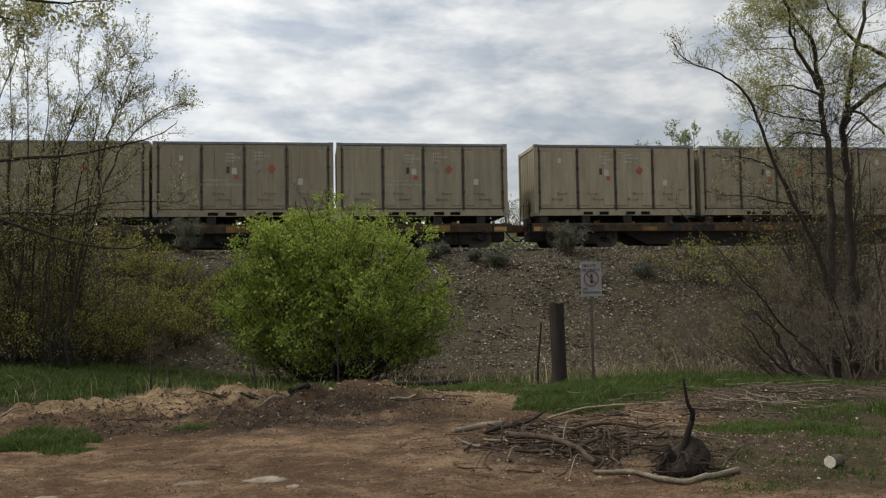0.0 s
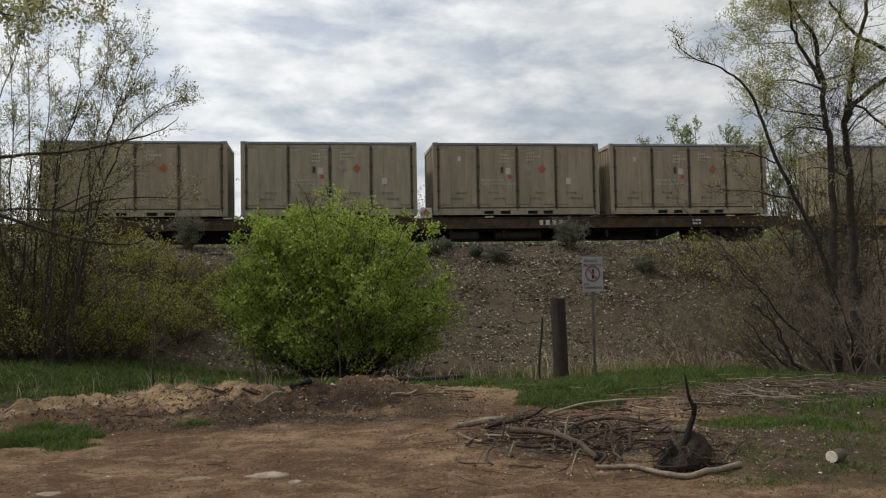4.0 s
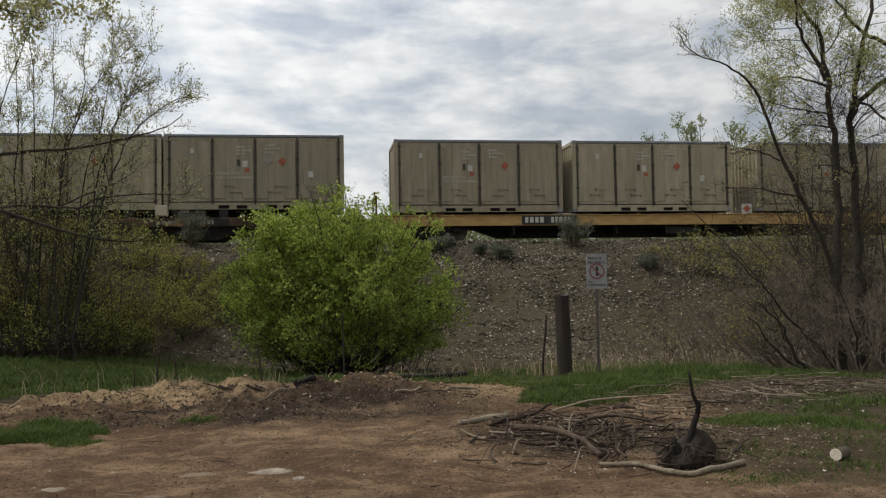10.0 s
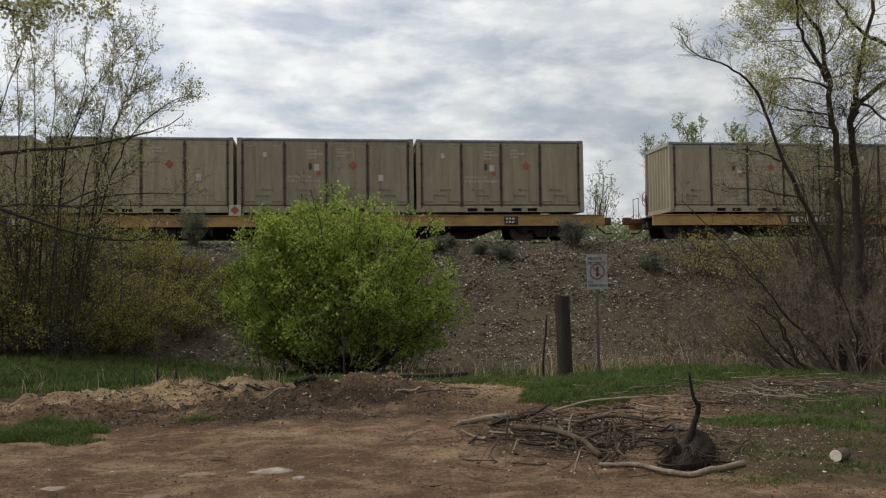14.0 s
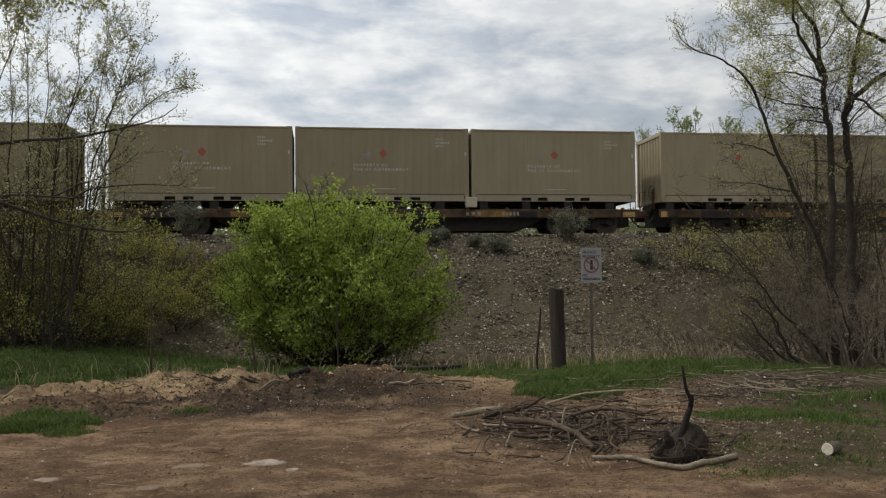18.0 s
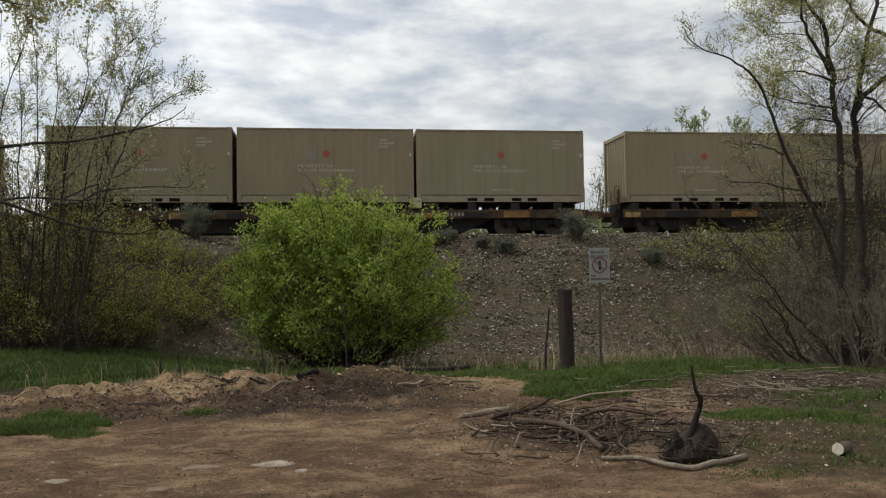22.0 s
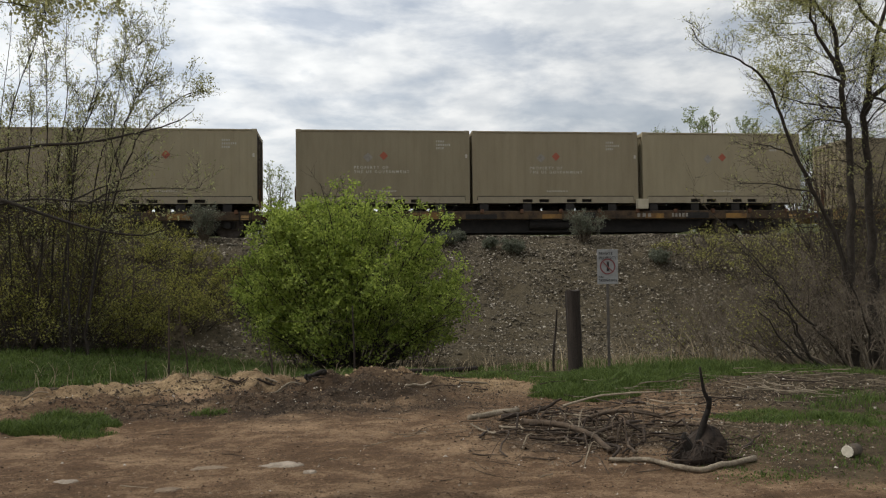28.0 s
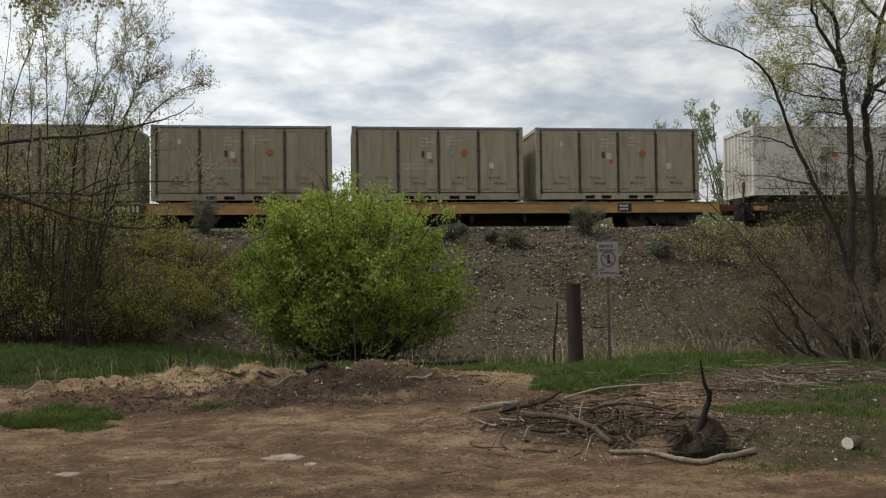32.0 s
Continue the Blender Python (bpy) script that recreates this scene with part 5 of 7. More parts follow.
# ---------------------------------------------------------------- plants: trees at the edges
def build_right_tree():
    """Two leaning trunks, an arching limb and many fine twigs in yellow-green leaf."""
    rng = random.Random(11)
    limbs, twigs, leaves = Shape(), Shape(), []
    base = (8.92, 14.6, gz(8.92, 14.6) - 0.05)
    bx, by, bz = base
    t1 = trunk_line(limbs, rng, [base, (8.87, 14.63, 0.81), (8.9, 14.65, 2.44), (8.97, 14.7, 3.9), (8.93, 14.74, 4.62), (8.86, 14.78, 5.4), (8.8, 14.83, 6.1), (8.49, 14.87, 6.59), (8.23, 14.9, 7.07)], 0.085, 0.026)
    t1b = trunk_line(limbs, rng, [(8.88, 14.8, 5.26), (8.66, 14.73, 5.64), (8.36, 14.65, 6.0), (8.2, 14.57, 6.54), (8.07, 14.5, 7.13)], 0.045, 0.014)
    t2 = trunk_line(limbs, rng, [(bx - 0.1, by, bz), (8.81, 14.55, 0.82), (8.59, 14.51, 2.13), (8.06, 14.41, 3.12), (7.61, 14.32, 4.03), (7.32, 14.23, 4.71), (6.98, 14.13, 5.13), (6.49, 14.04, 5.37), (6.06, 13.99, 5.48), (5.69, 13.9, 5.83)], 0.056, 0.006, 0.012)
    t3 = trunk_line(limbs, rng, [(bx + 0.45, by + 0.2, bz), (9.42, 14.84, 1.41), (9.44, 14.89, 2.98), (9.42, 14.95, 4.3), (9.59, 15.01, 5.21), (9.83, 15.06, 6.08), (10.14, 15.1, 7.18)], 0.10, 0.03)
    t4 = trunk_line(limbs, rng, [(9.42, 14.9, 4.55), (9.53, 14.8, 4.85), (9.77, 14.7, 4.67), (10.05, 14.6, 4.39)], 0.04, 0.014)
    t5 = trunk_line(limbs, rng, [(10.97, 15.2, 5.82), (10.1, 15.12, 6.16), (9.69, 15.05, 6.35), (9.37, 14.97, 6.64), (9.11, 14.9, 6.98)], 0.05, 0.016)
    t5b = trunk_line(limbs, rng, [(9.47, 15.0, 4.8), (10.2, 15.1, 5.3), (10.97, 15.2, 5.82)], 0.05, 0.045)
    side = [trunk_line(limbs, rng, line, 0.024, 0.006, 0.015, 6) for line in (
        [(8.93, 14.7, 4.62), (8.41, 14.57, 4.64), (7.81, 14.45, 4.71), (7.33, 14.32, 4.85)],
        [(8.98, 14.7, 4.36), (8.39, 14.57, 4.4), (8.1, 14.43, 4.33), (7.71, 14.3, 4.08)],
        [(8.9, 14.8, 5.16), (8.24, 14.63, 5.27), (7.83, 14.47, 5.22), (7.42, 14.3, 5.03)])]
    side += [trunk_line(limbs, rng, line, 0.018, 0.005, 0.015, 6) for line in (
        [(7.68, 14.34, 3.71), (7.34, 14.2, 3.81), (6.98, 14.1, 3.87), (6.71, 14.0, 3.86)],
        [(8.1, 14.42, 3.08), (7.56, 14.27, 3.13), (7.18, 14.13, 3.19), (6.51, 14.0, 3.18)],
        [(8.86, 14.8, 5.3), (9.57, 15.0, 5.53), (10.14, 15.2, 5.8)],
        [(8.84, 14.8, 5.7), (9.29, 15.05, 6.18), (9.63, 15.2, 6.88)],
        [(9.44, 14.9, 3.5), (9.01, 14.73, 3.64), (8.53, 14.57, 3.66), (8.17, 14.4, 3.54)])]
    for (pts, rad), cnt, ln, thin in ((t1, 17, 1.6, 0.2), (t1b, 13, 1.4, 0.3), (t3, 11, 1.4, 0.2), (t4, 5, 0.9, 0.35), (t5, 7, 1.1, 0.3)):
        sprout(twigs, leaves, rng, pts, rad, cnt, ln, 2, 0.75, 0.06, 12, 0, 0.42, thin, 0.0028, 0.18)
    sprout(twigs, leaves, rng, *t2, 20, 0.6, 1, 0.65, 0.14, 5, 0, 0.4, 0.3, 0.0028, 0.16)
    for pts, rad in side:
        sprout(twigs, leaves, rng, pts, rad, 14, 0.7, 1, 0.7, 0.08, 8, 0, 0.25, 0.35, 0.0028, 0.16)
    for line, r in (([(8.07, 13.9, gz(8.07, 13.9)), (7.68, 13.72, 0.07), (7.19, 13.55, 0.33), (6.82, 13.38, 0.68), (6.41, 13.2, 1.06)], 0.035),
                    ([(8.13, 14.0, gz(8.13, 14.0)), (7.65, 13.85, 0.2), (7.29, 13.7, 0.79), (6.92, 13.55, 1.13), (6.66, 13.4, 1.28)], 0.035),
                    ([(8.5, 14.1, gz(8.5, 14.1)), (8.03, 13.96, 0.47), (7.55, 13.82, 0.87), (7.1, 13.68, 1.36), (6.64, 13.54, 1.74), (6.29, 13.4, 2.02)], 0.032),
                    ([(8.52, 14.3, gz(8.52, 14.3)), (7.96, 14.23, 0.06), (7.62, 14.15, 0.47), (7.39, 14.07, 0.96), (7.24, 14.0, 1.45)], 0.03),
                    ([(9.0, 14.3, gz(9, 14.3)), (8.8, 14.1, 0.8), (8.4, 14.0, 1.7), (8.2, 13.9, 2.4)], 0.026)):
        pts, rad = trunk_line(limbs, rng, line, r, 0.007, 0.02)      # leaning shoots from the foot
        sprout(twigs, [], rng, pts, rad, 14, 0.8, 1, 0.7, 0.05, 0, 0, 0.25, 0.3, 0.0026, 0.2)
    for pts, rad in (t1, t3):      # dead shoots low on the trunks
        sprout(twigs, [], rng, pts[:18], rad[:18], 44, 1.2, 1, 0.85, 0.02, 0, 0, 0.05, 0.1, 0.0026, 0.2)
    leaves = [p for p in leaves if p[2] > 3.2 + rng.random() * 1.6 or rng.random() < 0.15]
    leaves = [p for p in leaves if p[0] > 7.2 or rng.random() < 0.35]
    plant("leafing_tree", "tall brown-barked tree with several leaning trunks and young leaves", "tree", base, limbs, twigs, leaves, BARK_TREE, LEAF_ARCH, 0.058, 11, 0.27)


def slender_tree(stems, seed, thick=0.03):
    """A tree of slender stems that fan out, its upright twigs in small leaves; stems: places from foot to tip."""
    rng = random.Random(seed)
    limbs, twigs, leaves = Shape(), Shape(), []
    foot = stems[0][0]
    base = (foot[0], foot[1], gz(foot[0], foot[1]) - 0.05)
    for line in stems:
        x, y = line[0][:2]
        x, y = base[0] + 0.5 * (x - base[0]), base[1] + 0.5 * (y - base[1])
        pts, rad = trunk_line(limbs, rng, [(x, y, gz(x, y) - 0.05)] + line, thick * rng.uniform(0.85, 1.15), 0.006, 0.025, 6)
        sprout(twigs, leaves, rng, pts, rad, 11, 1.15, 2, 0.5, 0.08, 3, 0, 0.3, 0.45, 0.004, 0.11, 0.0, 1.15)
        sprout(twigs, leaves, rng, pts, rad, 9, 0.6, 1, 0.42, 0.07, 6, 0, 0.5, 0.4, 0.0036, 0.1, 0.0, 0.9)
        sprout(twigs, leaves, rng, pts, rad, 16, 0.9, 1, 0.75, 0.04, 2, 0, 0.06, 0.3, 0.0036, 0.16, 0.0, 1.6)
    leaves = [p for p in leaves if p[2] > 3.0 + rng.random() * 1.5 or rng.random() < 0.35]
    plant("slender_tree", "slender many-stemmed tree with small fresh leaves", "tree", base, limbs, twigs, leaves, BARK_TREE, LEAF_TREE, 0.062, seed, 0.5, "trees by the thicket")


def build_left_trees():
    """Slender stems in small fresh leaves, over the thicket."""
    slender_tree([[(-6.34, 20.0, 0.89), (-6.39, 20.17, 3.82), (-6.04, 20.26, 5.45), (-5.59, 20.43, 6.47), (-4.87, 20.6, 7.35)],
                  [(-6.58, 20.2, 0.88), (-6.29, 20.04, 4.57), (-5.83, 19.96, 5.84), (-5.72, 19.8, 7.62)],
                  [(-6.4, 20.6, 0.86), (-6.0, 20.76, 4.28), (-5.58, 20.84, 5.63), (-5.38, 21.0, 7.95)]], 41)
    slender_tree([[(-5.97, 20.0, 0.88), (-5.61, 20.27, 3.83), (-5.18, 20.53, 5.71), (-4.89, 20.67, 6.27), (-4.46, 20.8, 7.28)],
                  [(-6.06, 20.3, 0.87), (-5.38, 20.1, 3.81), (-4.71, 19.9, 5.09), (-3.86, 19.7, 5.8), (-3.35, 19.6, 5.91)],
                  [(-6.21, 20.8, 0.85), (-5.73, 20.93, 3.77), (-5.4, 21.07, 5.47), (-4.85, 21.2, 7.36)]], 42)
    slender_tree([[(-7.2, 20.4, 0.89), (-7.02, 20.4, 3.72), (-6.96, 20.4, 5.15), (-7.09, 20.4, 7.17), (-7.15, 20.4, 8.02)],
                  [(-7.16, 21.0, 0.86), (-7.0, 21.08, 4.33), (-6.82, 21.12, 5.68), (-6.82, 21.2, 7.94)],
                  [(-7.61, 21.2, 0.86), (-7.74, 21.36, 4.36), (-7.71, 21.44, 5.74), (-7.96, 21.6, 8.53)]], 43)
    slender_tree([[(-7.77, 20.6, 0.89), (-7.91, 20.64, 2.97), (-7.99, 20.68, 5.19), (-7.34, 20.76, 7.47), (-7.23, 20.8, 8.15)],
                  [(-8.09, 20.8, 0.89), (-8.37, 20.85, 2.98), (-8.27, 20.9, 4.97), (-8.0, 21.0, 8.06)]], 44)
    slender_tree([[(-9.4, 21.4, 0.9), (-9.3, 21.5, 4.2), (-9.0, 21.6, 8.0)], [(-10.2, 22.0, 0.9), (-10.2, 22.1, 4.5), (-10.4, 22.0, 8.6)]], 45)
    # long bare limbs that arch over the thicket
    rng = random.Random(23)
    limbs, twigs, leaves, crown = Shape(), Shape(), [], []
    base = (-7.6, 17.5, gz(-7.6, 17.5) - 0.05)
    trunk_line(limbs, rng, [base, (-7.7, 17.5, 1.4), (-7.8, 17.5, 2.8), (-7.9, 17.5, 5.0)], 0.08, 0.03)
    bare = [trunk_line(limbs, rng, line, r, 0.006, 0.012) for line, r in (
        ([(-7.75, 17.5, 2.6), (-7.24, 17.5, 4.03), (-6.24, 17.38, 4.31), (-5.15, 17.25, 4.37), (-4.05, 17.12, 4.58), (-3.5, 17.06, 4.72), (-3.06, 17.0, 5.01)], 0.05),
        ([(-7.75, 17.5, 2.4), (-7.23, 17.5, 3.29), (-6.13, 17.36, 3.02), (-5.03, 17.21, 2.67), (-4.04, 17.07, 2.54), (-3.6, 17.0, 2.72)], 0.055),
        ([(-7.75, 17.6, 2.3), (-7.36, 17.8, 3.06), (-6.34, 17.64, 3.3), (-5.22, 17.48, 3.23), (-4.66, 17.4, 3.29)], 0.04),
        ([(-5.2, 17.5, 3.2), (-4.9, 17.6, 3.4), (-4.46, 17.8, 3.5), (-3.86, 18.0, 3.56), (-3.26, 18.1, 3.55), (-3.15, 18.1, 3.68)], 0.02),
        ([(-5.5, 17.5, 3.28), (-5.23, 17.8, 3.48), (-4.8, 18.0, 3.7), (-4.43, 18.1, 3.9), (-4.05, 18.2, 4.27)], 0.02))]
    for pts, rad in bare:
        sprout(twigs, leaves, rng, pts, rad, 13, 0.75, 1, 0.7, 0.09, 2, 0, 0.25, 0.32, 0.003, 0.16)
    # leafy crown added outside the view, to cast shade on the left meadow
    for line, r in (([(-7.85, 17.5, 4.0), (-8.6, 17.6, 5.8), (-9.4, 17.4, 8.2)], 0.06), ([(-7.9, 17.5, 4.6), (-8.3, 17.9, 7.0), (-8.7, 18.2, 9.4)], 0.05),
                    ([(-7.8, 17.5, 3.4), (-9.2, 17.3, 5.2), (-10.8, 17.0, 6.6)], 0.06), ([(-7.8, 17.5, 3.0), (-9.4, 16.2, 4.8), (-10.6, 15.2, 6.4)], 0.06), ([(-7.9, 17.6, 3.6), (-9.2, 18.8, 5.6), (-10.4, 19.6, 7.4)], 0.05)):
        pts, rad = trunk_line(limbs, rng, line, r, 0.014, 0.02)
        sprout(twigs, crown, rng, pts, rad, 15, 1.6, 2, 0.7, 0.08, 7, 0, 0.35, 0.3, 0.004, 0.16)
    # keep only the added leaves that stay out of view
    leaves += [p for p in crown if p[0] < -7.3 - 0.25 * max(0, 7.0 - p[2])]
    plant("arching_tree", "half-bare tree with long arching brown limbs and an added unseen shading crown", "tree", base, limbs, twigs, leaves, BARK_TREE, LEAF_TREE, 0.06, 61, 0.5, "trees by the thicket")


def build_overhang():
    """A tree beside the camera, whose budding branch hangs into view."""
    rng = random.Random(31)
    limbs, twigs, leaves = Shape(), Shape(), []
    base = (-6.4, 6.6, gz(-6.4, 6.6) - 0.05)
    a = trunk_line(limbs, rng, [base, (-6.3, 6.6, 2.0), (-6.0, 6.7, 4.0), (-5.4, 6.9, 6.0)], 0.16, 0.06)
    b = trunk_line(limbs, rng, [(-6.0, 6.7, 4.0), (-4.4, 7.0, 4.6), (-3.2, 7.2, 4.35), (-2.6, 7.3, 4.08), (-2.2, 7.3, 4.04), (-1.95, 7.3, 4.08)], 0.035, 0.003)
    c = trunk_line(limbs, rng, [(-4.4, 7.0, 4.58), (-3.8, 7.2, 4.2), (-3.1, 7.3, 3.98), (-2.6, 7.4, 3.92)], 0.014, 0.003)
    sprout(twigs, leaves, rng, *a, 10, 1.6, 1, 0.8, 0.05, 4, 0, 0.5, 0.4, 0.004)
    for pts, rad in (b, c):
        sprout(twigs, leaves, rng, pts, rad, 16, 0.32, 1, 0.7, -0.04, 6, 0, 0.4, 0.4, 0.0018)
    plant("overhanging_tree", "tree with budding branches that hang over the lot", "tree", base, limbs, twigs, leaves, BARK, LEAF_TREE, 0.036, 31, 0.7)


def shrub(name, label, x, y, wide, high, stems, seed, bark, leaf_mat, leaf_size, leaf_n, group, twig_n=8, lean=(0, 0), slim=0.5):
    rng = random.Random(seed)
    limbs, twigs, leaves = Shape(), Shape(), []
    base = (x, y, gz(x, y) - 0.03)
    for k in range(stems):
        a = rng.uniform(0, 2 * math.pi)
        out = rng.uniform(0.1, 1.0)
        d = Vector((math.cos(a) * out * wide / high + lean[0], math.sin(a) * out * wide / high * 0.8 + lean[1], 1.0))
        p = Vector((x + math.cos(a) * 0.25 * out * wide, y + math.sin(a) * 0.2 * out * wide, base[2]))
        p.z = gz(p.x, p.y) - 0.02
        pts, rad, _ = limb(limbs, rng, p, d, high * rng.uniform(0.65, 1.05), 0.016 + 0.006 * high / 2, 0.13, 0.0, 0.25, 5, 4)
        sprout(twigs, leaves, rng, pts, rad, twig_n, high * 0.34, 1 if leaf_n or twig_n > 5 else 0, 0.75, 0.06, leaf_n, 0, 0.15, 0.5, 0.003, 0.18)
    return plant(name, label, "shrub", base, limbs, twigs, leaves, bark, leaf_mat, leaf_size, seed, slim, group)


def build_shrubs():
    rng = random.Random(77)
    k = 0
    for x, y, w, h in ((-8.6, 22.2, 1.6, 2.6), (-7.2, 22.0, 1.5, 2.4), (-6.0, 22.3, 1.4, 2.3), (-5.0, 22.8, 1.3, 2.0), (-4.2, 23.2, 1.1, 1.5), (-9.8, 22.5, 1.6, 2.8),
                       (-6.8, 23.6, 1.5, 2.2), (-5.4, 24.2, 1.4, 1.7), (-8.3, 24.4, 1.6, 2.3), (-4.3, 24.8, 1.1, 1.3), (-7.2, 25.8, 1.5, 1.8), (-5.6, 26.2, 1.3, 1.4), (-9.6, 25.5, 1.6, 2.2), (-3.6, 24.0, 1.0, 1.2), (-4.9, 25.6, 1.2, 1.5), (-6.5, 27.2, 1.2, 1.5), (-8.5, 27.0, 1.4, 1.8), (-3.3, 25.6, 0.8, 0.8),
                       (-6.2, 21.2, 1.3, 2.2), (-7.4, 20.8, 1.4, 2.6), (-8.4, 21.0, 1.4, 2.8), (-6.9, 21.6, 1.3, 2.4), (-5.3, 21.6, 1.0, 1.5)):
        k += 1
        shrub("thicket_shrub", "tangled shrub in yellowish spring leaf on the bank", x, y, w * 1.7, h * 0.7, 12, 100 + k, BARK_THICKET, LEAF_UNDER, 0.06, 3, "thicket on the bank", 9)
    for x, y, w, h, ln in ((10.9, 26.0, 1.2, 1.1, 5), (12.0, 25.6, 1.4, 1.4, 6), (13.0, 26.4, 1.5, 1.3, 6), (11.6, 27.2, 1.2, 0.8, 5), (13.9, 25.2, 1.6, 1.7, 5), (10.0, 26.8, 0.8, 0.6, 4), (14.6, 27.0, 1.4, 1.2, 5), (15.4, 26.0, 1.6, 1.6, 5), (12.6, 24.4, 1.3, 1.2, 4)):
        k += 1
        shrub("willow_shrub", "low willow shrub with yellow-green catkins on the bank", x, y, w * 1.5, h * 1.1, 10, 100 + k, BARK_THICKET, LEAF_WILLOW, 0.055, max(1, ln - 3), "scrub on the bank", 7)
    for x, y, w, h, lx in ((9.0, 14.0, 1.0, 1.7, 0.1), (9.6, 13.9, 1.2, 2.0, 0.1), (8.6, 14.2, 1.0, 1.5, -0.4), (8.3, 15.4, 1.2, 1.8, -0.9), (8.9, 15.8, 1.2, 2.3, -0.7), (9.6, 15.6, 1.4, 2.5, -0.2), (9.0, 17.0, 1.6, 2.2, -0.6), (10.2, 16.6, 1.6, 2.7, -0.2), (8.0, 18.2, 1.6, 1.7, -0.4), (9.8, 18.8, 1.8, 2.2, -0.3), (11.2, 18.0, 1.8, 2.8, -0.1), (8.8, 20.4, 1.6, 1.5, -0.2), (10.6, 21.0, 1.8, 1.9, -0.2)):
        k += 1
        shrub("bare_shrub", "bare grey twiggy shrub under the leaning tree", x, y, w * 1.5, h, 8, 100 + k, BARK_PALE, LEAF_WILLOW, 0.045, 0 if k % 4 else 1, "scrub by the leaning tree", 13, (lx, 0))
    # tall tangles among the stems of the slender trees and behind the leaning tree
    for x, y, w, h in ((-9.2, 21.8, 1.5, 4.8), (-8.4, 21.6, 1.4, 5.0), (-7.7, 21.9, 1.4, 4.8), (-7.1, 21.5, 1.3, 4.6), (-6.5, 22.0, 1.3, 4.2), (-5.8, 22.2, 1.0, 3.2)):
        k += 1
        shrub("tall_shrub", "tall tangled brown shrub with sparse olive leaves", x, y, w, h, 8, 100 + k, BARK_GREY if k % 2 else BARK_THICKET, LEAF_UNDER, 0.06, 3, "thicket on the bank", 10)
    for x, y, w, h in ((9.9, 16.8, 1.3, 4.2), (10.5, 17.4, 1.4, 4.6), (10.9, 16.4, 1.3, 4.4), (11.4, 17.8, 1.5, 4.8)):
        k += 1
        shrub("tall_shrub", "tall bare brown shrub behind the leaning tree", x, y, w, h, 9, 100 + k, BARK_THICKET, LEAF_WILLOW, 0.05, 1, "scrub by the leaning tree", 11)
    # grey sage along the edge of the ballast
    for x, y, w, h in ((-4.75, 27.9, 0.5, 1.15), (7.55, 27.9, 0.45, 1.1), (2.95, 27.4, 0.35, 0.45), (5.0, 26.9, 0.4, 0.45), (4.3, 27.3, 0.3, 0.35), (9.6, 26.3, 0.4, 0.5), (3.4, 27.9, 0.3, 0.35)):
        k += 1
        shrub("sagebrush", "small grey-green sagebrush on the gravel bank", x, y, w, h, 20, 100 + k, BARK_GREY, SAGE, 0.05, 9, "sage on the bank", 6)


def build_far_trees():
    """Pale trees and scrub beyond the track."""
    spots = ((-9.2, 50, 10.2, 1.7, 2), (-4.7, 50, 8.3, 1.9, 3), (-2.0, 50, 6.5, 0.8, 2), (4.0, 52, 7.8, 1.4, 1), (6.6, 52, 6.9, 1.2, 2), (12.0, 50, 7.5, 1.6, 2), (10.3, 51, 6.8, 1.0, 2), (18.2, 50, 11.0, 0.8, 0), (20.2, 51, 10.2, 1.8, 7), (22.6, 50, 11.5, 3.2, 10),
             (25.6, 51, 10.8, 2.4, 10), (27.5, 50, 11.0, 2.6, 10), (31.0, 52, 10.4, 2.6, 8), (-13.5, 51, 10.5, 2.2, 3), (-18.0, 50, 10.0, 2.2, 3), (16.0, 53, 8.6, 1.6, 3))
    for k, (x, y, top, wide, ln) in enumerate(spots):
        rng = random.Random(300 + k)
        limbs, twigs, leaves = Shape(), Shape(), []
        bz = gz(x, y) - 0.1
        high = top - bz
        for j in range(9 if ln == 10 else 5 if ln else 3):
            a = rng.uniform(-1, 1)
            pts, rad = trunk_line(limbs, rng, [(x + 0.1 * a, y, bz), (x + 0.35 * a * wide, y + rng.uniform(-0.4, 0.4), bz + high * 0.45), (x + 0.8 * a * wide, y + rng.uniform(-0.8, 0.8), bz + high * rng.uniform(0.7, 1.0))], 0.07, 0.015, 0.04, 5)
            sprout(twigs, leaves, rng, pts, rad, 10, 1.5, 1, 0.65, 0.18, ln, 0, 0.2, 0.4, 0.006)
        plant("far_tree", "pale spring tree beyond the railway" if ln else "bare slender tree beyond the railway", "tree", (x, y, bz), limbs, twigs, leaves, BARK_GREY, LEAF_FAR, 0.13, 300 + k, 0.6, "trees beyond the track")
    # low scrub along the far side of the track
    rng = np.random.RandomState(5)
    n = 60000
    x = rng.uniform(-26, 44, n)
    y = rng.uniform(37, 42, n)
    top = 1.15 + 0.45 * waves(x, y, 31, 3, 6.0) + 0.2 * waves(x, y, 32, 2, 1.2)
    z = ground_z(x, y) + top * rng.uniform(0, 1, n) ** 0.8 + 0.55
    tagged(new("far_scrub", leaf_mesh("far_scrub", np.stack([x, y, z], 1), rng.uniform(0.10, 0.22, n), LEAF_SCRUB, 6, 0.6)), "low green scrub beyond the railway track", "scrub", kind="stuff")


build_bush()
build_right_tree()
build_left_trees()
build_overhang()
build_shrubs()
build_far_trees()


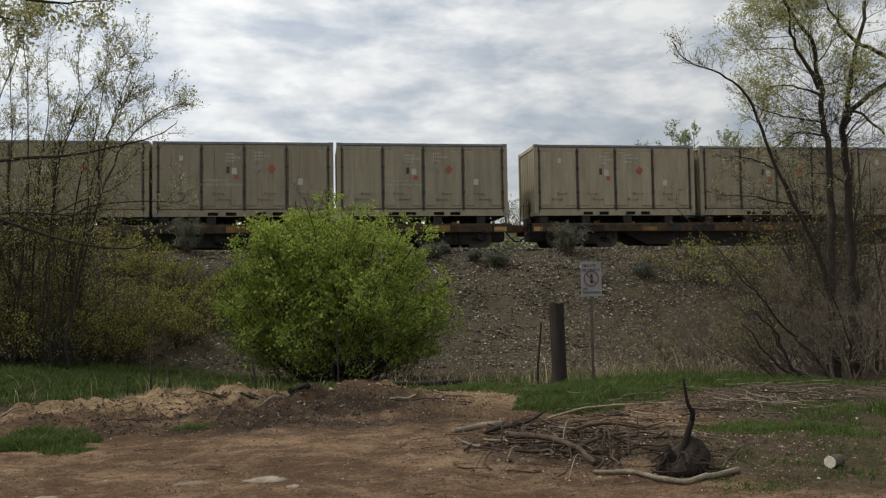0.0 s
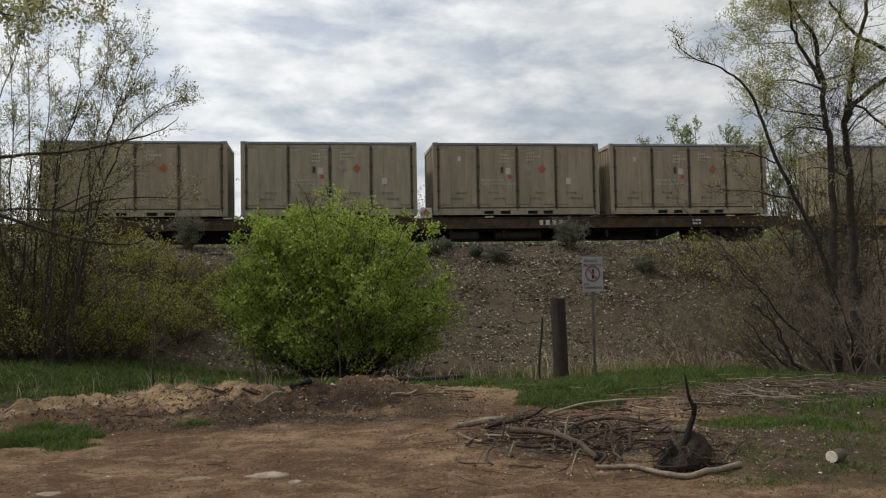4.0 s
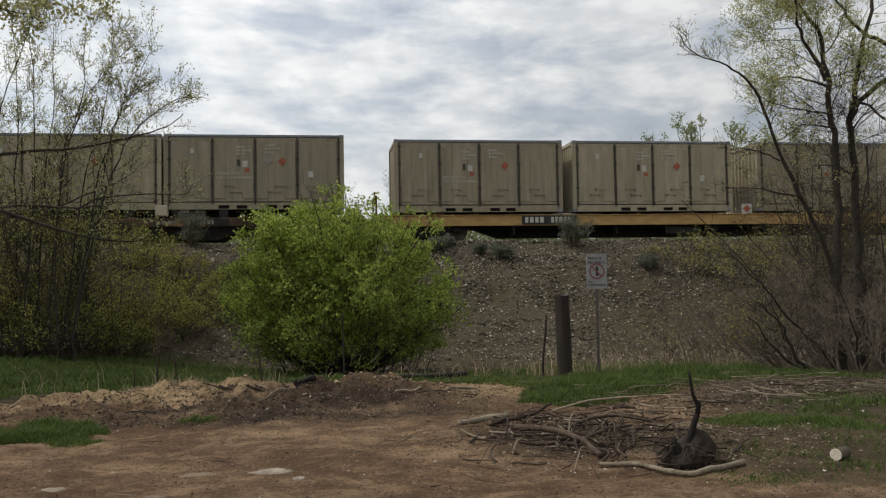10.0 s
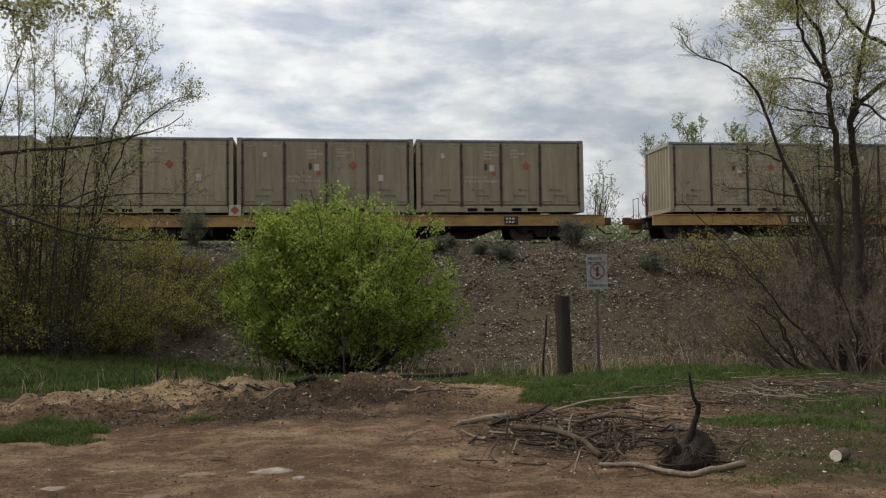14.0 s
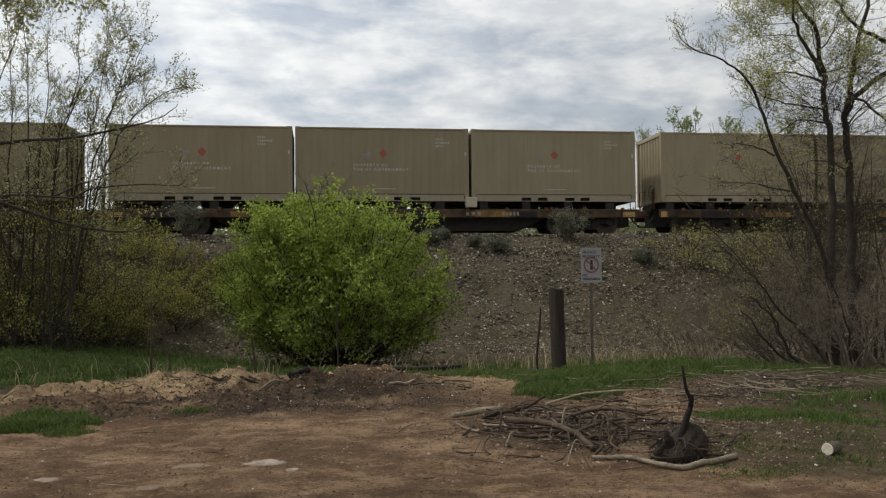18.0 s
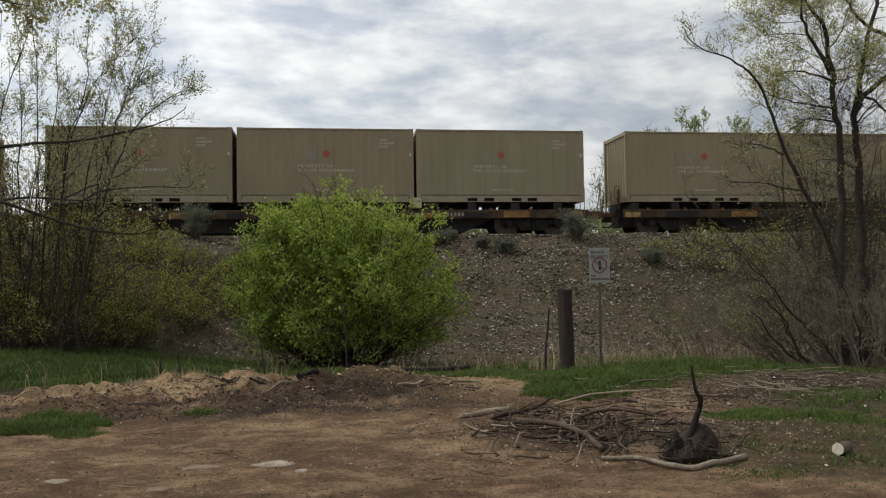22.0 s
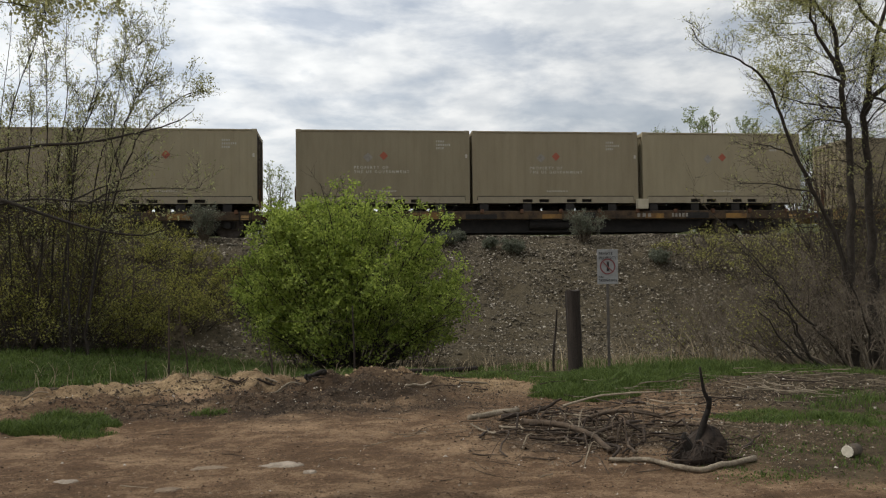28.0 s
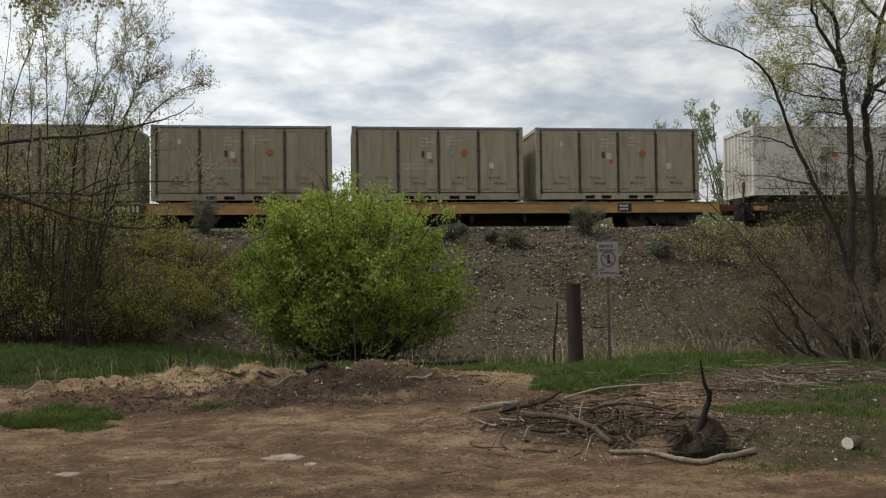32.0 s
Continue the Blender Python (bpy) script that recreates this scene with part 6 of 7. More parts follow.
# ---------------------------------------------------------------- grass, straw, stones
def blades(name, label, spots, mat, seed, width=0.010, kind="stuff", category="grass"):
    """Bent blades of grass in soft-edged patches: (x, y, rx, ry, count, low, high)."""
    rng = np.random.RandomState(seed)
    P, H = [], []
    for cx, cy, rx, ry, n, lo, hi in spots:
        a, r = rng.uniform(0, 2 * math.pi, n), np.sqrt(rng.uniform(0, 1, n))
        x, y = cx + rx * r * np.cos(a), cy + ry * r * np.sin(a)
        w = waves(x, y, seed + 3, 3, 0.8)
        keep = rng.uniform(-0.7, 0.7, n) < 1.3 * w + 0.6 * (1 - r)
        P.append(np.stack([x, y], 1)[keep])
        H.append((rng.uniform(lo, hi, n) * (1.1 - 0.75 * r ** 2) * (1 + 0.5 * w))[keep])
    P, H = np.concatenate(P), np.concatenate(H)
    n = len(P)
    z = ground_z(P[:, 0], P[:, 1]) - 0.01
    base = np.stack([P[:, 0], P[:, 1], z], 1)
    a = rng.uniform(0, 2 * math.pi, n)
    side = np.stack([np.cos(a), np.sin(a), 0 * a], 1) * (width * rng.uniform(0.6, 1.3, n))[:, None]
    lean = rng.normal(0, 0.5, (n, 2)) * H[:, None]
    mid = base + np.stack([lean[:, 0] * 0.3, lean[:, 1] * 0.3, H * 0.6], 1)
    tip = base + np.stack([lean[:, 0], lean[:, 1], H], 1)
    v = np.stack([base - side, base + side, mid + side * 0.7, mid - side * 0.7, tip], 1).reshape(-1, 3)
    o = np.arange(n)[:, None] * 5
    f = np.concatenate([o + [0, 1, 2], o + [0, 2, 3], o + [3, 2, 4]], 1).reshape(-1, 3)
    return tagged(new(name, fast_mesh(name, v, f, mat)), label, category, kind=kind)


blades("tall_grass", "lush green grass by the fence posts", [(4.0, 13.0, 1.6, 1.6, 24000, 0.05, 0.15), (3.1, 11.6, 0.8, 0.7, 9000, 0.05, 0.17), (6.0, 14.6, 1.9, 1.7, 16000, 0.06, 0.18), (3.6, 12.3, 0.9, 0.8, 6000, 0.08, 0.2), (5.6, 17.5, 3.0, 2.4, 9000, 0.08, 0.2), (2.4, 14.2, 1.6, 0.8, 5000, 0.03, 0.09)], GRASS, 51, 0.007)
blades("meadow_grass", "green grass strip below the bank", [(-5.6, 16.2, 4.2, 2.6, 42000, 0.05, 0.15), (-3.0, 18.2, 4.2, 2.4, 30000, 0.05, 0.14), (-8.5, 18.6, 3.5, 3.6, 16000, 0.08, 0.2), (0.8, 16.6, 3.4, 2.2, 14000, 0.03, 0.10), (-4.0, 20.8, 4.5, 1.4, 8000, 0.06, 0.16)], GRASS, 52, 0.010)
blades("grass_tuft", "small green grass patch on the bare dirt", [(-3.35, 10.05, 0.72, 0.42, 8200, 0.06, 0.17), (-2.95, 9.6, 0.4, 0.25, 1200, 0.03, 0.08), (-1.75, 10.6, 0.28, 0.16, 350, 0.03, 0.09)], GRASS, 53, 0.006)
blades("lot_grass", "thin green grass among dead twigs", [(4.8, 9.0, 1.0, 0.7, 5500, 0.03, 0.10), (5.8, 8.6, 1.2, 1.0, 3500, 0.02, 0.08), (4.3, 7.2, 1.9, 1.2, 5500, 0.012, 0.045), (3.3, 6.7, 0.7, 0.5, 900, 0.012, 0.04), (6.8, 10.2, 1.6, 0.8, 3600, 0.04, 0.14), (7.0, 12.8, 1.6, 0.9, 2600, 0.05, 0.16)], GRASS, 54, 0.007)
blades("dry_stalks", "dry straw-coloured stalks by the sign", [(4.6, 15.6, 1.6, 0.8, 420, 0.2, 0.6), (2.6, 16.4, 2.0, 1.2, 500, 0.1, 0.4), (7.0, 17.0, 2.0, 1.6, 700, 0.2, 0.6), (-3, 15, 5, 2, 300, 0.15, 0.45)], STRAW, 55, 0.006, category="stalks")


blades("heap_straw", "dry straw and dead grass on the sand heap", [(-2.35, 12.75, 0.8, 0.5, 2600, 0.02, 0.09), (-3.4, 13.0, 0.8, 0.4, 900, 0.02, 0.08), (-1.3, 12.6, 0.7, 0.3, 500, 0.02, 0.07)], STRAW, 56, 0.004, category="straw")


def stones(name, label, x, y, size, mat, seed, category="gravel", flat=0.6):
    """Loose angular stones, joined: each a squashed, uneven four-faced lump, its underside in the ground."""
    rng = np.random.RandomState(seed)
    n = len(x)
    u = np.array([(1, 0, 0), (0, 1, 0), (-1, 0, 0), (0, -1, 0), (0, 0, 1)], float)
    f8 = np.array([(0, 1, 4), (1, 2, 4), (2, 3, 4), (3, 0, 4)])
    k = u[None] * rng.uniform(0.55, 1.25, (n, 5, 1)) + rng.normal(0, 0.16, (n, 5, 3))
    k[:, :4, 2] -= 0.3
    k[:, :, 2] *= flat
    a = rng.uniform(0, 6.28, n)
    c, s = np.cos(a)[:, None], np.sin(a)[:, None]
    kx, ky = k[:, :, 0] * c - k[:, :, 1] * s, k[:, :, 0] * s + k[:, :, 1] * c
    t = rng.normal(0, 0.35, n)[:, None]
    kz = k[:, :, 2] + t * ky
    v = np.stack([kx, ky, kz], 2) * size[:, None, None]
    v += np.stack([x, y, ground_z(x, y) + size * 0.15], 1)[:, None]
    f = (np.arange(n)[:, None, None] * 5 + f8[None]).reshape(-1, 3)
    return tagged(new(name, fast_mesh(name, v.reshape(-1, 3), f, mat)), label, category, kind="stuff")


_r = np.random.RandomState(8)
_n = 150000
_x, _y = _r.uniform(-13, 19, _n), 21.6 + 7.6 * _r.uniform(0, 1, _n)
_keep = (waves(_x, _y, 40, 3, 2.5) > -0.35 - 0.6 * _r.uniform(0, 1, _n)) & ((_x > -3.4) | (_y > 27.2) | (_r.uniform(0, 1, _n) < 0.45))
_x, _y = _x[_keep], _y[_keep]
_n = len(_x)
stones("ballast", "loose grey-brown ballast stones on the railway bank", _x, _y, 0.014 + 0.045 * _r.uniform(0, 1, _n) ** 3, STONES, 9)
_n = 9000
_x, _y = _r.uniform(-14, 20, _n), _r.uniform(28.4, 30.2, _n)
stones("track_ballast", "grey ballast stones beside the rails", _x, _y, 0.03 + 0.04 * _r.uniform(0, 1, _n) ** 2, STONES, 10)
_n = 15000
_x = _r.normal(-1.2, 1.9, _n)
_y = bank_line(_x) - 0.1 - 2.2 * _r.beta(1.6, 2.0, _n)
stones("soil_clods", "dark clods and chips on the spoil bank", _x, _y, 0.004 + 0.020 * _r.uniform(0, 1, _n) ** 4, SOIL_CHIPS, 11, flat=0.8)
_n = 1500
_x = _r.uniform(-3.6, 2.6, _n)
_y = bank_line(_x) + 0.15 + _r.normal(0, 0.35, _n)
stones("sand_lumps", "pale lumps of sand along the spoil bank", _x, _y, 0.006 + 0.035 * _r.uniform(0, 1, _n) ** 5, SAND_LUMPS, 14, flat=0.8)
_n = 11000
_x, _y = _r.uniform(-5, 6, _n), _r.uniform(6.0, 11.8, _n)
stones("pebbles", "pebbles and crumbs of soil on the dirt lot", _x, _y, 0.003 + 0.014 * _r.uniform(0, 1, _n) ** 5, CHIPS, 12)
_n = 4500
_x, _y = _r.normal(2.6, 0.8, _n), _r.normal(8.8, 0.8, _n)
stones("bark_chips", "bark and wood chips under the brush pile", _x, _y, 0.007 + 0.018 * _r.uniform(0, 1, _n) ** 3, CHIPS, 13)


_n = 9000
_x, _y = _r.normal(5.6, 1.3, _n), _r.normal(11.0, 0.6, _n)
stones("litter_chips", "broken bark and twig litter below the leaning tree", _x, _y, 0.006 + 0.022 * _r.uniform(0, 1, _n) ** 3, SOIL_CHIPS, 15, "litter")
_n = 3500
_x, _y = _r.normal(3.9, 0.7, _n), _r.normal(8.1, 0.7, _n)
stones("wood_chips", "scattered pale wood chips beside the stump", _x, _y, 0.005 + 0.016 * _r.uniform(0, 1, _n) ** 3, CHIPS, 16, "litter")
_n = 14000
_x, _y = _r.uniform(-5, 4.5, _n), _r.uniform(5.8, 11.6, _n)
stones("soil_crumbs", "crumbs of brown soil on the dirt lot", _x, _y, 0.004 + 0.012 * _r.uniform(0, 1, _n) ** 3, CRUMBS, 17)


def flat_stone(x, y, rx, ry, seed, mat):
    """A pale flat stone half sunk in the dirt."""
    rng = random.Random(seed)
    s, k = Shape(), 14
    z = gz(x, y)
    for h, f in ((-0.03, 1.05), (0.002, 1.0), (0.008, 0.82), (0.011, 0.4)):
        s.v += [(f * rx * math.cos(2 * math.pi * i / k) * (1 + 0.22 * math.sin(3 * i + seed) + rng.uniform(-0.1, 0.1)), f * ry * math.sin(2 * math.pi * i / k) * (1 + 0.12 * math.cos(2 * i + seed)), h + rng.uniform(-0.003, 0.003)) for i in range(k)]
    for j in range(3):
        s.f += [(j * k + i, j * k + (i + 1) % k, (j + 1) * k + (i + 1) % k, (j + 1) * k + i) for i in range(k)]
    s.f.append(tuple(3 * k + i for i in range(k)))
    ob = tagged(new("flat_stone", s.mesh("flat_stone", mat, True)), "pale flat stone half sunk in the dirt", "stone", "stones on the dirt lot")
    ob.location = (x, y, z)


DUSTY_STONE = material("dusty_stone", (0.12, 0.085, 0.055), (0.25, 0.185, 0.125), 6, 0.95, bump=0.4)
PALE_STONE = material("pale_stone", (0.16, 0.125, 0.09), (0.36, 0.30, 0.235), 6, 0.9, bump=0.3)
for _i, (_px, _py, _a, _b) in enumerate(((-0.64, 7.65, 0.17, 0.13), (-1.28, 7.66, 0.20, 0.10), (-0.39, 7.29, 0.05, 0.05), (-2.35, 7.29, 0.10, 0.09), (-1.45, 6.85, 0.10, 0.07))):
    flat_stone(_px, _py, _a, _b, _i, DUSTY_STONE if _i in (1, 4) else PALE_STONE)


# ---------------------------------------------------------------- fence, sign, dead wood
def build_fence():
    x, y = 3.70, 14.25
    z = gz(x, y)
    rng = random.Random(2)
    s = Shape()
    k, n = 16, 9
    for i in range(n):
        h = -0.2 + 1.60 * i / (n - 1)
        for j in range(k):
            a = 2 * math.pi * j / k
            r = 0.118 + 0.008 * math.sin(3 * a + 0.5) + 0.005 * math.sin(7 * a + i * 0.2) + rng.uniform(-0.002, 0.002)
            s.v.append((r * math.cos(a) - 0.05 * i / n, r * math.sin(a), h + (0.02 * math.sin(2 * a) + rng.uniform(-0.015, 0.015) if i == n - 1 else 0)))
    for i in range(n - 1):
        s.f += [(i * k + j, i * k + (j + 1) % k, (i + 1) * k + (j + 1) % k, (i + 1) * k + j) for j in range(k)]
    s.f.append(tuple((n - 1) * k + j for j in range(k)))
    post = tagged(new("fence_post", s.mesh("fence_post", POSTWOOD)), "thick weathered dark wooden fence post", "post")
    post.location = (x, y, z)
    # thin metal and wooden stakes along the old fence: place, top offset, height, thickness
    for name, label, px, py, dx, h, r, mat in (
            ("fence_stake", "rusty steel fence stake in the grass", -3.15, 15.0, 0.0, 1.28, 0.018, DEADDARK),
            ("fence_stake", "crooked thin stick stuck in the grass", -2.75, 14.6, -0.16, 1.25, 0.014, DEADDARK),
            ("fence_stake", "short leaning dark stake behind the sand heap", -1.28, 13.6, -0.07, 0.72, 0.018, DEADDARK),
            ("fence_stake", "grey fence stake before the green bush", -0.02, 14.8, -0.03, 1.22, 0.018, POSTWOOD),
            ("fence_stake", "thin leaning stake beside the wooden post", 3.52, 15.2, 0.09, 1.10, 0.022, POSTWOOD),
            ("fence_stake", "thin bent twig stake", 0.95, 13.6, 0.22, 0.62, 0.008, DEADDARK),
            ("fence_stake", "low broken stake at the grass edge", -3.2, 13.6, 0.0, 0.42, 0.012, DEADDARK)):
        st = Shape()
        pz = gz(px, py)
        st.tube([(0, 0, -0.1), (dx * 0.2, 0, h * 0.35), (dx * 0.75, 0.01, h * 0.7), (dx, 0, h)], [r, r, r * 0.9, r * 0.7], 6)
        ob = tagged(new(name, st.mesh(name, mat)), label, "stake", "old fence")
        ob.location = (px, py, pz)
    for z0, z1 in ((0.95, 1.0), (0.55, 0.6)):
        w = Shape()
        pts = [(-3.15, 15.0, gz(-3.15, 15) + z0), (-1.6, 14.95, z0 - 0.02), (-0.02, 14.8, gz(0, 14.8) + z0), (1.8, 14.7, z0 - 0.04), (3.65, 14.4, gz(3.7, 14.2) + z1)]
        w.tube(bend(pts, 5), [0.002] * 21, 4)
        tagged(new("fence_wire", w.mesh("fence_wire", DEADDARK)), "thin rusty wire strung between the stakes", "wire", "old fence")


def build_sign():
    x, y = 4.48, 14.95
    z = gz(x, y)
    sign = tagged(new("warning_sign"), "small grey-white metal sign on a thin post", "sign")
    sign.location = (x, y, z)
    st = Shape().box(-0.025, 0.025, -0.006, 0.006, -0.1, 2.02).box(-0.008, 0.008, 0.0, 0.03, -0.1, 2.02)
    part("post", st, SIGN_POST, sign, "thin grey-brown steel sign post")
    c = 1.86
    plate = part("plate", bevel(Shape().box(-0.19, 0.19, -0.022, -0.016, c - 0.31, c + 0.31), 0.002, 1), SIGN_GREY, sign)
    yy = -0.026
    top = text_mesh("lettering", "PRIVATE\nPROPERTY", 0.072, INK_BLACK, 0.001, 1.0)
    low = text_mesh("lettering", "NO\nTRESPASSING", 0.055, INK_BLACK, 0.001, 1.0)
    for me, zz, fit_w in ((top, c + 0.21, 0.32), (low, c - 0.20, 0.33)):
        xs = [v.co.x for v in me.vertices]
        k = fit_w / (max(xs) - min(xs))
        part("lettering", me, INK_BLACK, plate, at=pose(-fit_w / 2, yy, zz) @ Matrix.Diagonal((k, 1, 1, 1)))
    ring = Shape()
    for i in range(24):
        w = 2 * math.pi * i / 24
        ring.v += [(r * math.cos(w), y0, r * math.sin(w) + c + 0.005) for r, y0 in ((0.118, yy - 0.001), (0.142, yy - 0.001), (0.142, yy + 0.004), (0.118, yy + 0.004))]
        j = (i + 1) % 24
        ring.f += [(4 * i + k, 4 * i + (k + 1) % 4, 4 * j + (k + 1) % 4, 4 * j + k) for k in range(4)]
    part("ring", ring, SIGN_RED, plate, "faded red ring")
    part("slash", Shape().prism([(-0.09, c + 0.075), (-0.075, c + 0.09), (0.09, c - 0.075), (0.075, c - 0.09)], yy - 0.003, yy + 0.002), SIGN_RED, plate)
    part("symbol", Shape().prism([(-0.02, c - 0.08), (0.03, c - 0.08), (0.025, c + 0.09), (-0.015, c + 0.09)], yy, yy + 0.004), INK_BLACK, plate)


SIGN_POST = material("sign_post", (0.07, 0.06, 0.05), (0.14, 0.12, 0.10), 8, 0.7, bump=0.1)
SIGN_RED = material("faded_red", (0.16, 0.05, 0.05), (0.24, 0.09, 0.085), 8, 0.6, bump=0)
SIGN_GREY = material("sign_plate", (0.22, 0.22, 0.21), (0.32, 0.32, 0.31), 8, 0.5, bump=0.05)


def stick(name, label, pts, r0, r1, mat, group="", seed=0, sides=8, category="branch"):
    """A dead branch or log that follows a few places, lying where they say."""
    rng = random.Random(seed)
    line = bend(pts, 4)
    n = len(line)
    line = [p + Vector((rng.gauss(0, r0 * 0.25), rng.gauss(0, r0 * 0.25), rng.gauss(0, r0 * 0.1))) for p in line]
    s = Shape()
    s.tube(line, [(r0 + (r1 - r0) * i / (n - 1)) * rng.uniform(0.88, 1.12) for i in range(n)], sides)
    o = line[0].copy()
    s.v = [(x - o.x, y - o.y, z - o.z) for x, y, z in s.v]
    ob = tagged(new(name, s.mesh(name, mat, True)), label, category, group)
    ob.location = o
    return ob


def lying(x0, y0, x1, y1, r, lift=0.0, sway=0.06, seed=0, n=4):
    rng = random.Random(seed)
    out = []
    for i in range(n):
        t = i / (n - 1)
        x, y = x0 + (x1 - x0) * t + rng.gauss(0, sway), y0 + (y1 - y0) * t + rng.gauss(0, sway)
        out.append((x, y, gz(x, y) + r * 0.8 + lift))
    return out


def build_dead_wood():
    stick("fallen_log", "long crooked bleached log on the dirt", [(px, py, gz(px, py) + 0.03) for px, py in ((2.19, 7.36), (2.35, 7.32), (2.51, 7.26), (2.63, 6.98), (2.80, 6.82), (3.0, 6.92), (3.14, 7.0), (3.41, 7.12))], 0.017, 0.027, DEADWOOD, "dead wood", 1, 10, "log")
    stick("fallen_log", "thick straight bark-less log by the path", lying(1.26, 9.75, 1.9, 10.14, 0.04, 0, 0.02, 4, 3), 0.035, 0.04, DEADWOOD, "dead wood", 2, 10, "log")
    stick("fallen_log", "dark half-rotten log across the brush pile", [(px, py, gz(px, py) + pz) for px, py, pz in ((1.75, 9.0, 0.07), (2.1, 8.48, 0.1), (2.25, 7.99, 0.08), (2.27, 7.61, 0.03))], 0.034, 0.022, DEADBROWN, "dead wood", 3, 10, "log")
    stick("fallen_log", "leaning pale branch on the brush pile", [(2.45, 10.1, 0.08), (3.0, 10.4, 0.15), (3.7, 10.3, 0.2)], 0.018, 0.008, DEADWOOD, "dead wood", 4, 7)
    stick("fallen_log", "short charred log on the spoil bank", lying(-0.68, 12.3, -0.42, 12.2, 0.05, 0.0, 0.03, 6, 4), 0.05, 0.03, CHAR, "dead wood", 5, 9, "log")
    stick("fallen_log", "weathered plank-like log in the grass", lying(0.25, 15.4, 2.2, 15.7, 0.05, 0.02, 0.04, 7, 4), 0.05, 0.04, POSTWOOD, "dead wood", 6, 8, "log")
    for k, line in enumerate(([(1.6, 9.4, 0.05), (2.0, 9.5, 0.12), (2.28, 9.43, 0.27)], [(2.3, 8.9, 0.05), (2.75, 9.0, 0.16), (3.2, 8.8, 0.1)], [(2.1, 8.1, 0.04), (2.6, 8.35, 0.12), (3.0, 8.9, 0.06)], [(2.5, 9.6, 0.04), (3.0, 9.3, 0.12), (3.5, 9.25, 0.03)], [(2.3, 7.9, 0.03), (2.36, 7.6, 0.06), (2.25, 7.45, 0.02)])):
        stick("fallen_log", "crooked brown branch in the brush pile", [(px, py, gz(px, py) + pz) for px, py, pz in line], 0.03 - 0.003 * k, 0.012, DEADBROWN if k % 2 else DEADDARK, "dead wood", 30 + k, 8)
    # cut log with a pale end
    ob = tagged(new("cut_log"), "short sawn log with a pale cut end", "log", "dead wood")
    ob.location = (4.24, 7.12, gz(4.24, 7.12) + 0.05)
    ob.rotation_euler = (0, 0, radians(36))
    part("bark", Shape().tube([(0, 0, 0), (0.08, 0, 0.0), (0.22, 0.01, -0.01)], [0.052, 0.055, 0.052], 14), BARK_GREY, ob, smooth=True)
    part("cut_end", Shape().tube([(-0.006, 0, 0), (0.004, 0, 0)], [0.050, 0.053], 14), CUT_WOOD, ob, "pale sawn face")
    # uprooted stump with one upright dark branch
    rng = random.Random(9)
    sx, sy = 2.95, 7.22
    sz = gz(sx, sy)
    stump = tagged(new("uprooted_stump"), "dark uprooted stump with one upright branch", "stump", "dead wood")
    stump.location = (sx, sy, sz)
    body, k, n = Shape(), 18, 9
    for i in range(n):
        v = i / (n - 1)
        for j in range(k):
            a = 2 * math.pi * j / k
            r = 0.20 * math.sin(math.pi * (0.16 + 0.76 * v)) ** 0.7 * (1 + 0.16 * math.sin(3 * a + 2 * v) + rng.uniform(-0.10, 0.10))
            body.v.append((r * math.cos(a) * 1.1, r * math.sin(a) * 0.8, -0.04 + 0.27 * v + 0.10 * v * math.cos(a - 0.5) + rng.uniform(-0.015, 0.015)))
    for i in range(n - 1):
        body.f += [(i * k + j, i * k + (j + 1) % k, (i + 1) * k + (j + 1) % k, (i + 1) * k + j) for j in range(k)]
    body.f.append(tuple((n - 1) * k + j for j in range(k)))
    part("root_ball", body, ROOTS, stump)
    up = Shape().tube(bend([(-0.02, 0, 0.15), (0.05, 0, 0.36), (0.10, 0.01, 0.50), (0.05, 0, 0.62), (0.02, 0, 0.82)], 4), [0.034 - 0.024 * i / 16 for i in range(17)], 8)
    up.tube([(0.09, 0, 0.46), (0.10, 0.0, 0.54), (0.095, 0.0, 0.565)], [0.024, 0.021, 0.016], 7)
    part("upright_branch", up, CHAR, stump, smooth=True)
    part("broken_stub", Shape().tube([(-0.09, 0, 0.12), (-0.14, 0, 0.22), (-0.13, 0, 0.26)], [0.05, 0.03, 0.012], 7), CHAR, stump)
    for j in range(150):
        a = rng.uniform(0, 6.28)
        q = Shape()
        p0 = Vector((0.17 * math.cos(a), 0.13 * math.sin(a), rng.uniform(0.02, 0.22)))
        d = Vector((math.cos(a), math.sin(a) * 0.8, rng.uniform(-0.5, 0.6)))
        limb(q, rng, p0, d, rng.uniform(0.05, 0.22), rng.choice((0.002, 0.003, 0.004, 0.007, 0.012)), 0.25, -0.12, 0.2, 5, 5)
        part("root", q, ROOTS if j % 3 else DEADDARK, stump)
    # brush pile: long sticks laid over one another
    rng = random.Random(19)
    for j in range(230):
        cx, cy = rng.gauss(2.5, 0.62), rng.gauss(8.75, 0.75)
        a = rng.uniform(-0.9, 2.2)
        ln = rng.uniform(0.12, 0.75)
        r = rng.choice((0.003, 0.004, 0.005, 0.007, 0.010, 0.016))
        x0, y0, x1, y1 = cx - math.cos(a) * ln / 2, cy - math.sin(a) * ln / 2, cx + math.cos(a) * ln / 2, cy + math.sin(a) * ln / 2
        lift = max(0, rng.gauss(0.05, 0.06)) * math.exp(-((cx - 3.2) / 1.0) ** 2)
        pts = lying(x0, y0, x1, y1, r, 0, 0.035, 1000 + j)
        tilt = rng.gauss(0, 0.10) * ln
        pts = [(p[0], p[1], max(p[2] + lift + tilt * (i / 3 - 0.5), gz(p[0], p[1]) + r)) for i, p in enumerate(pts)]
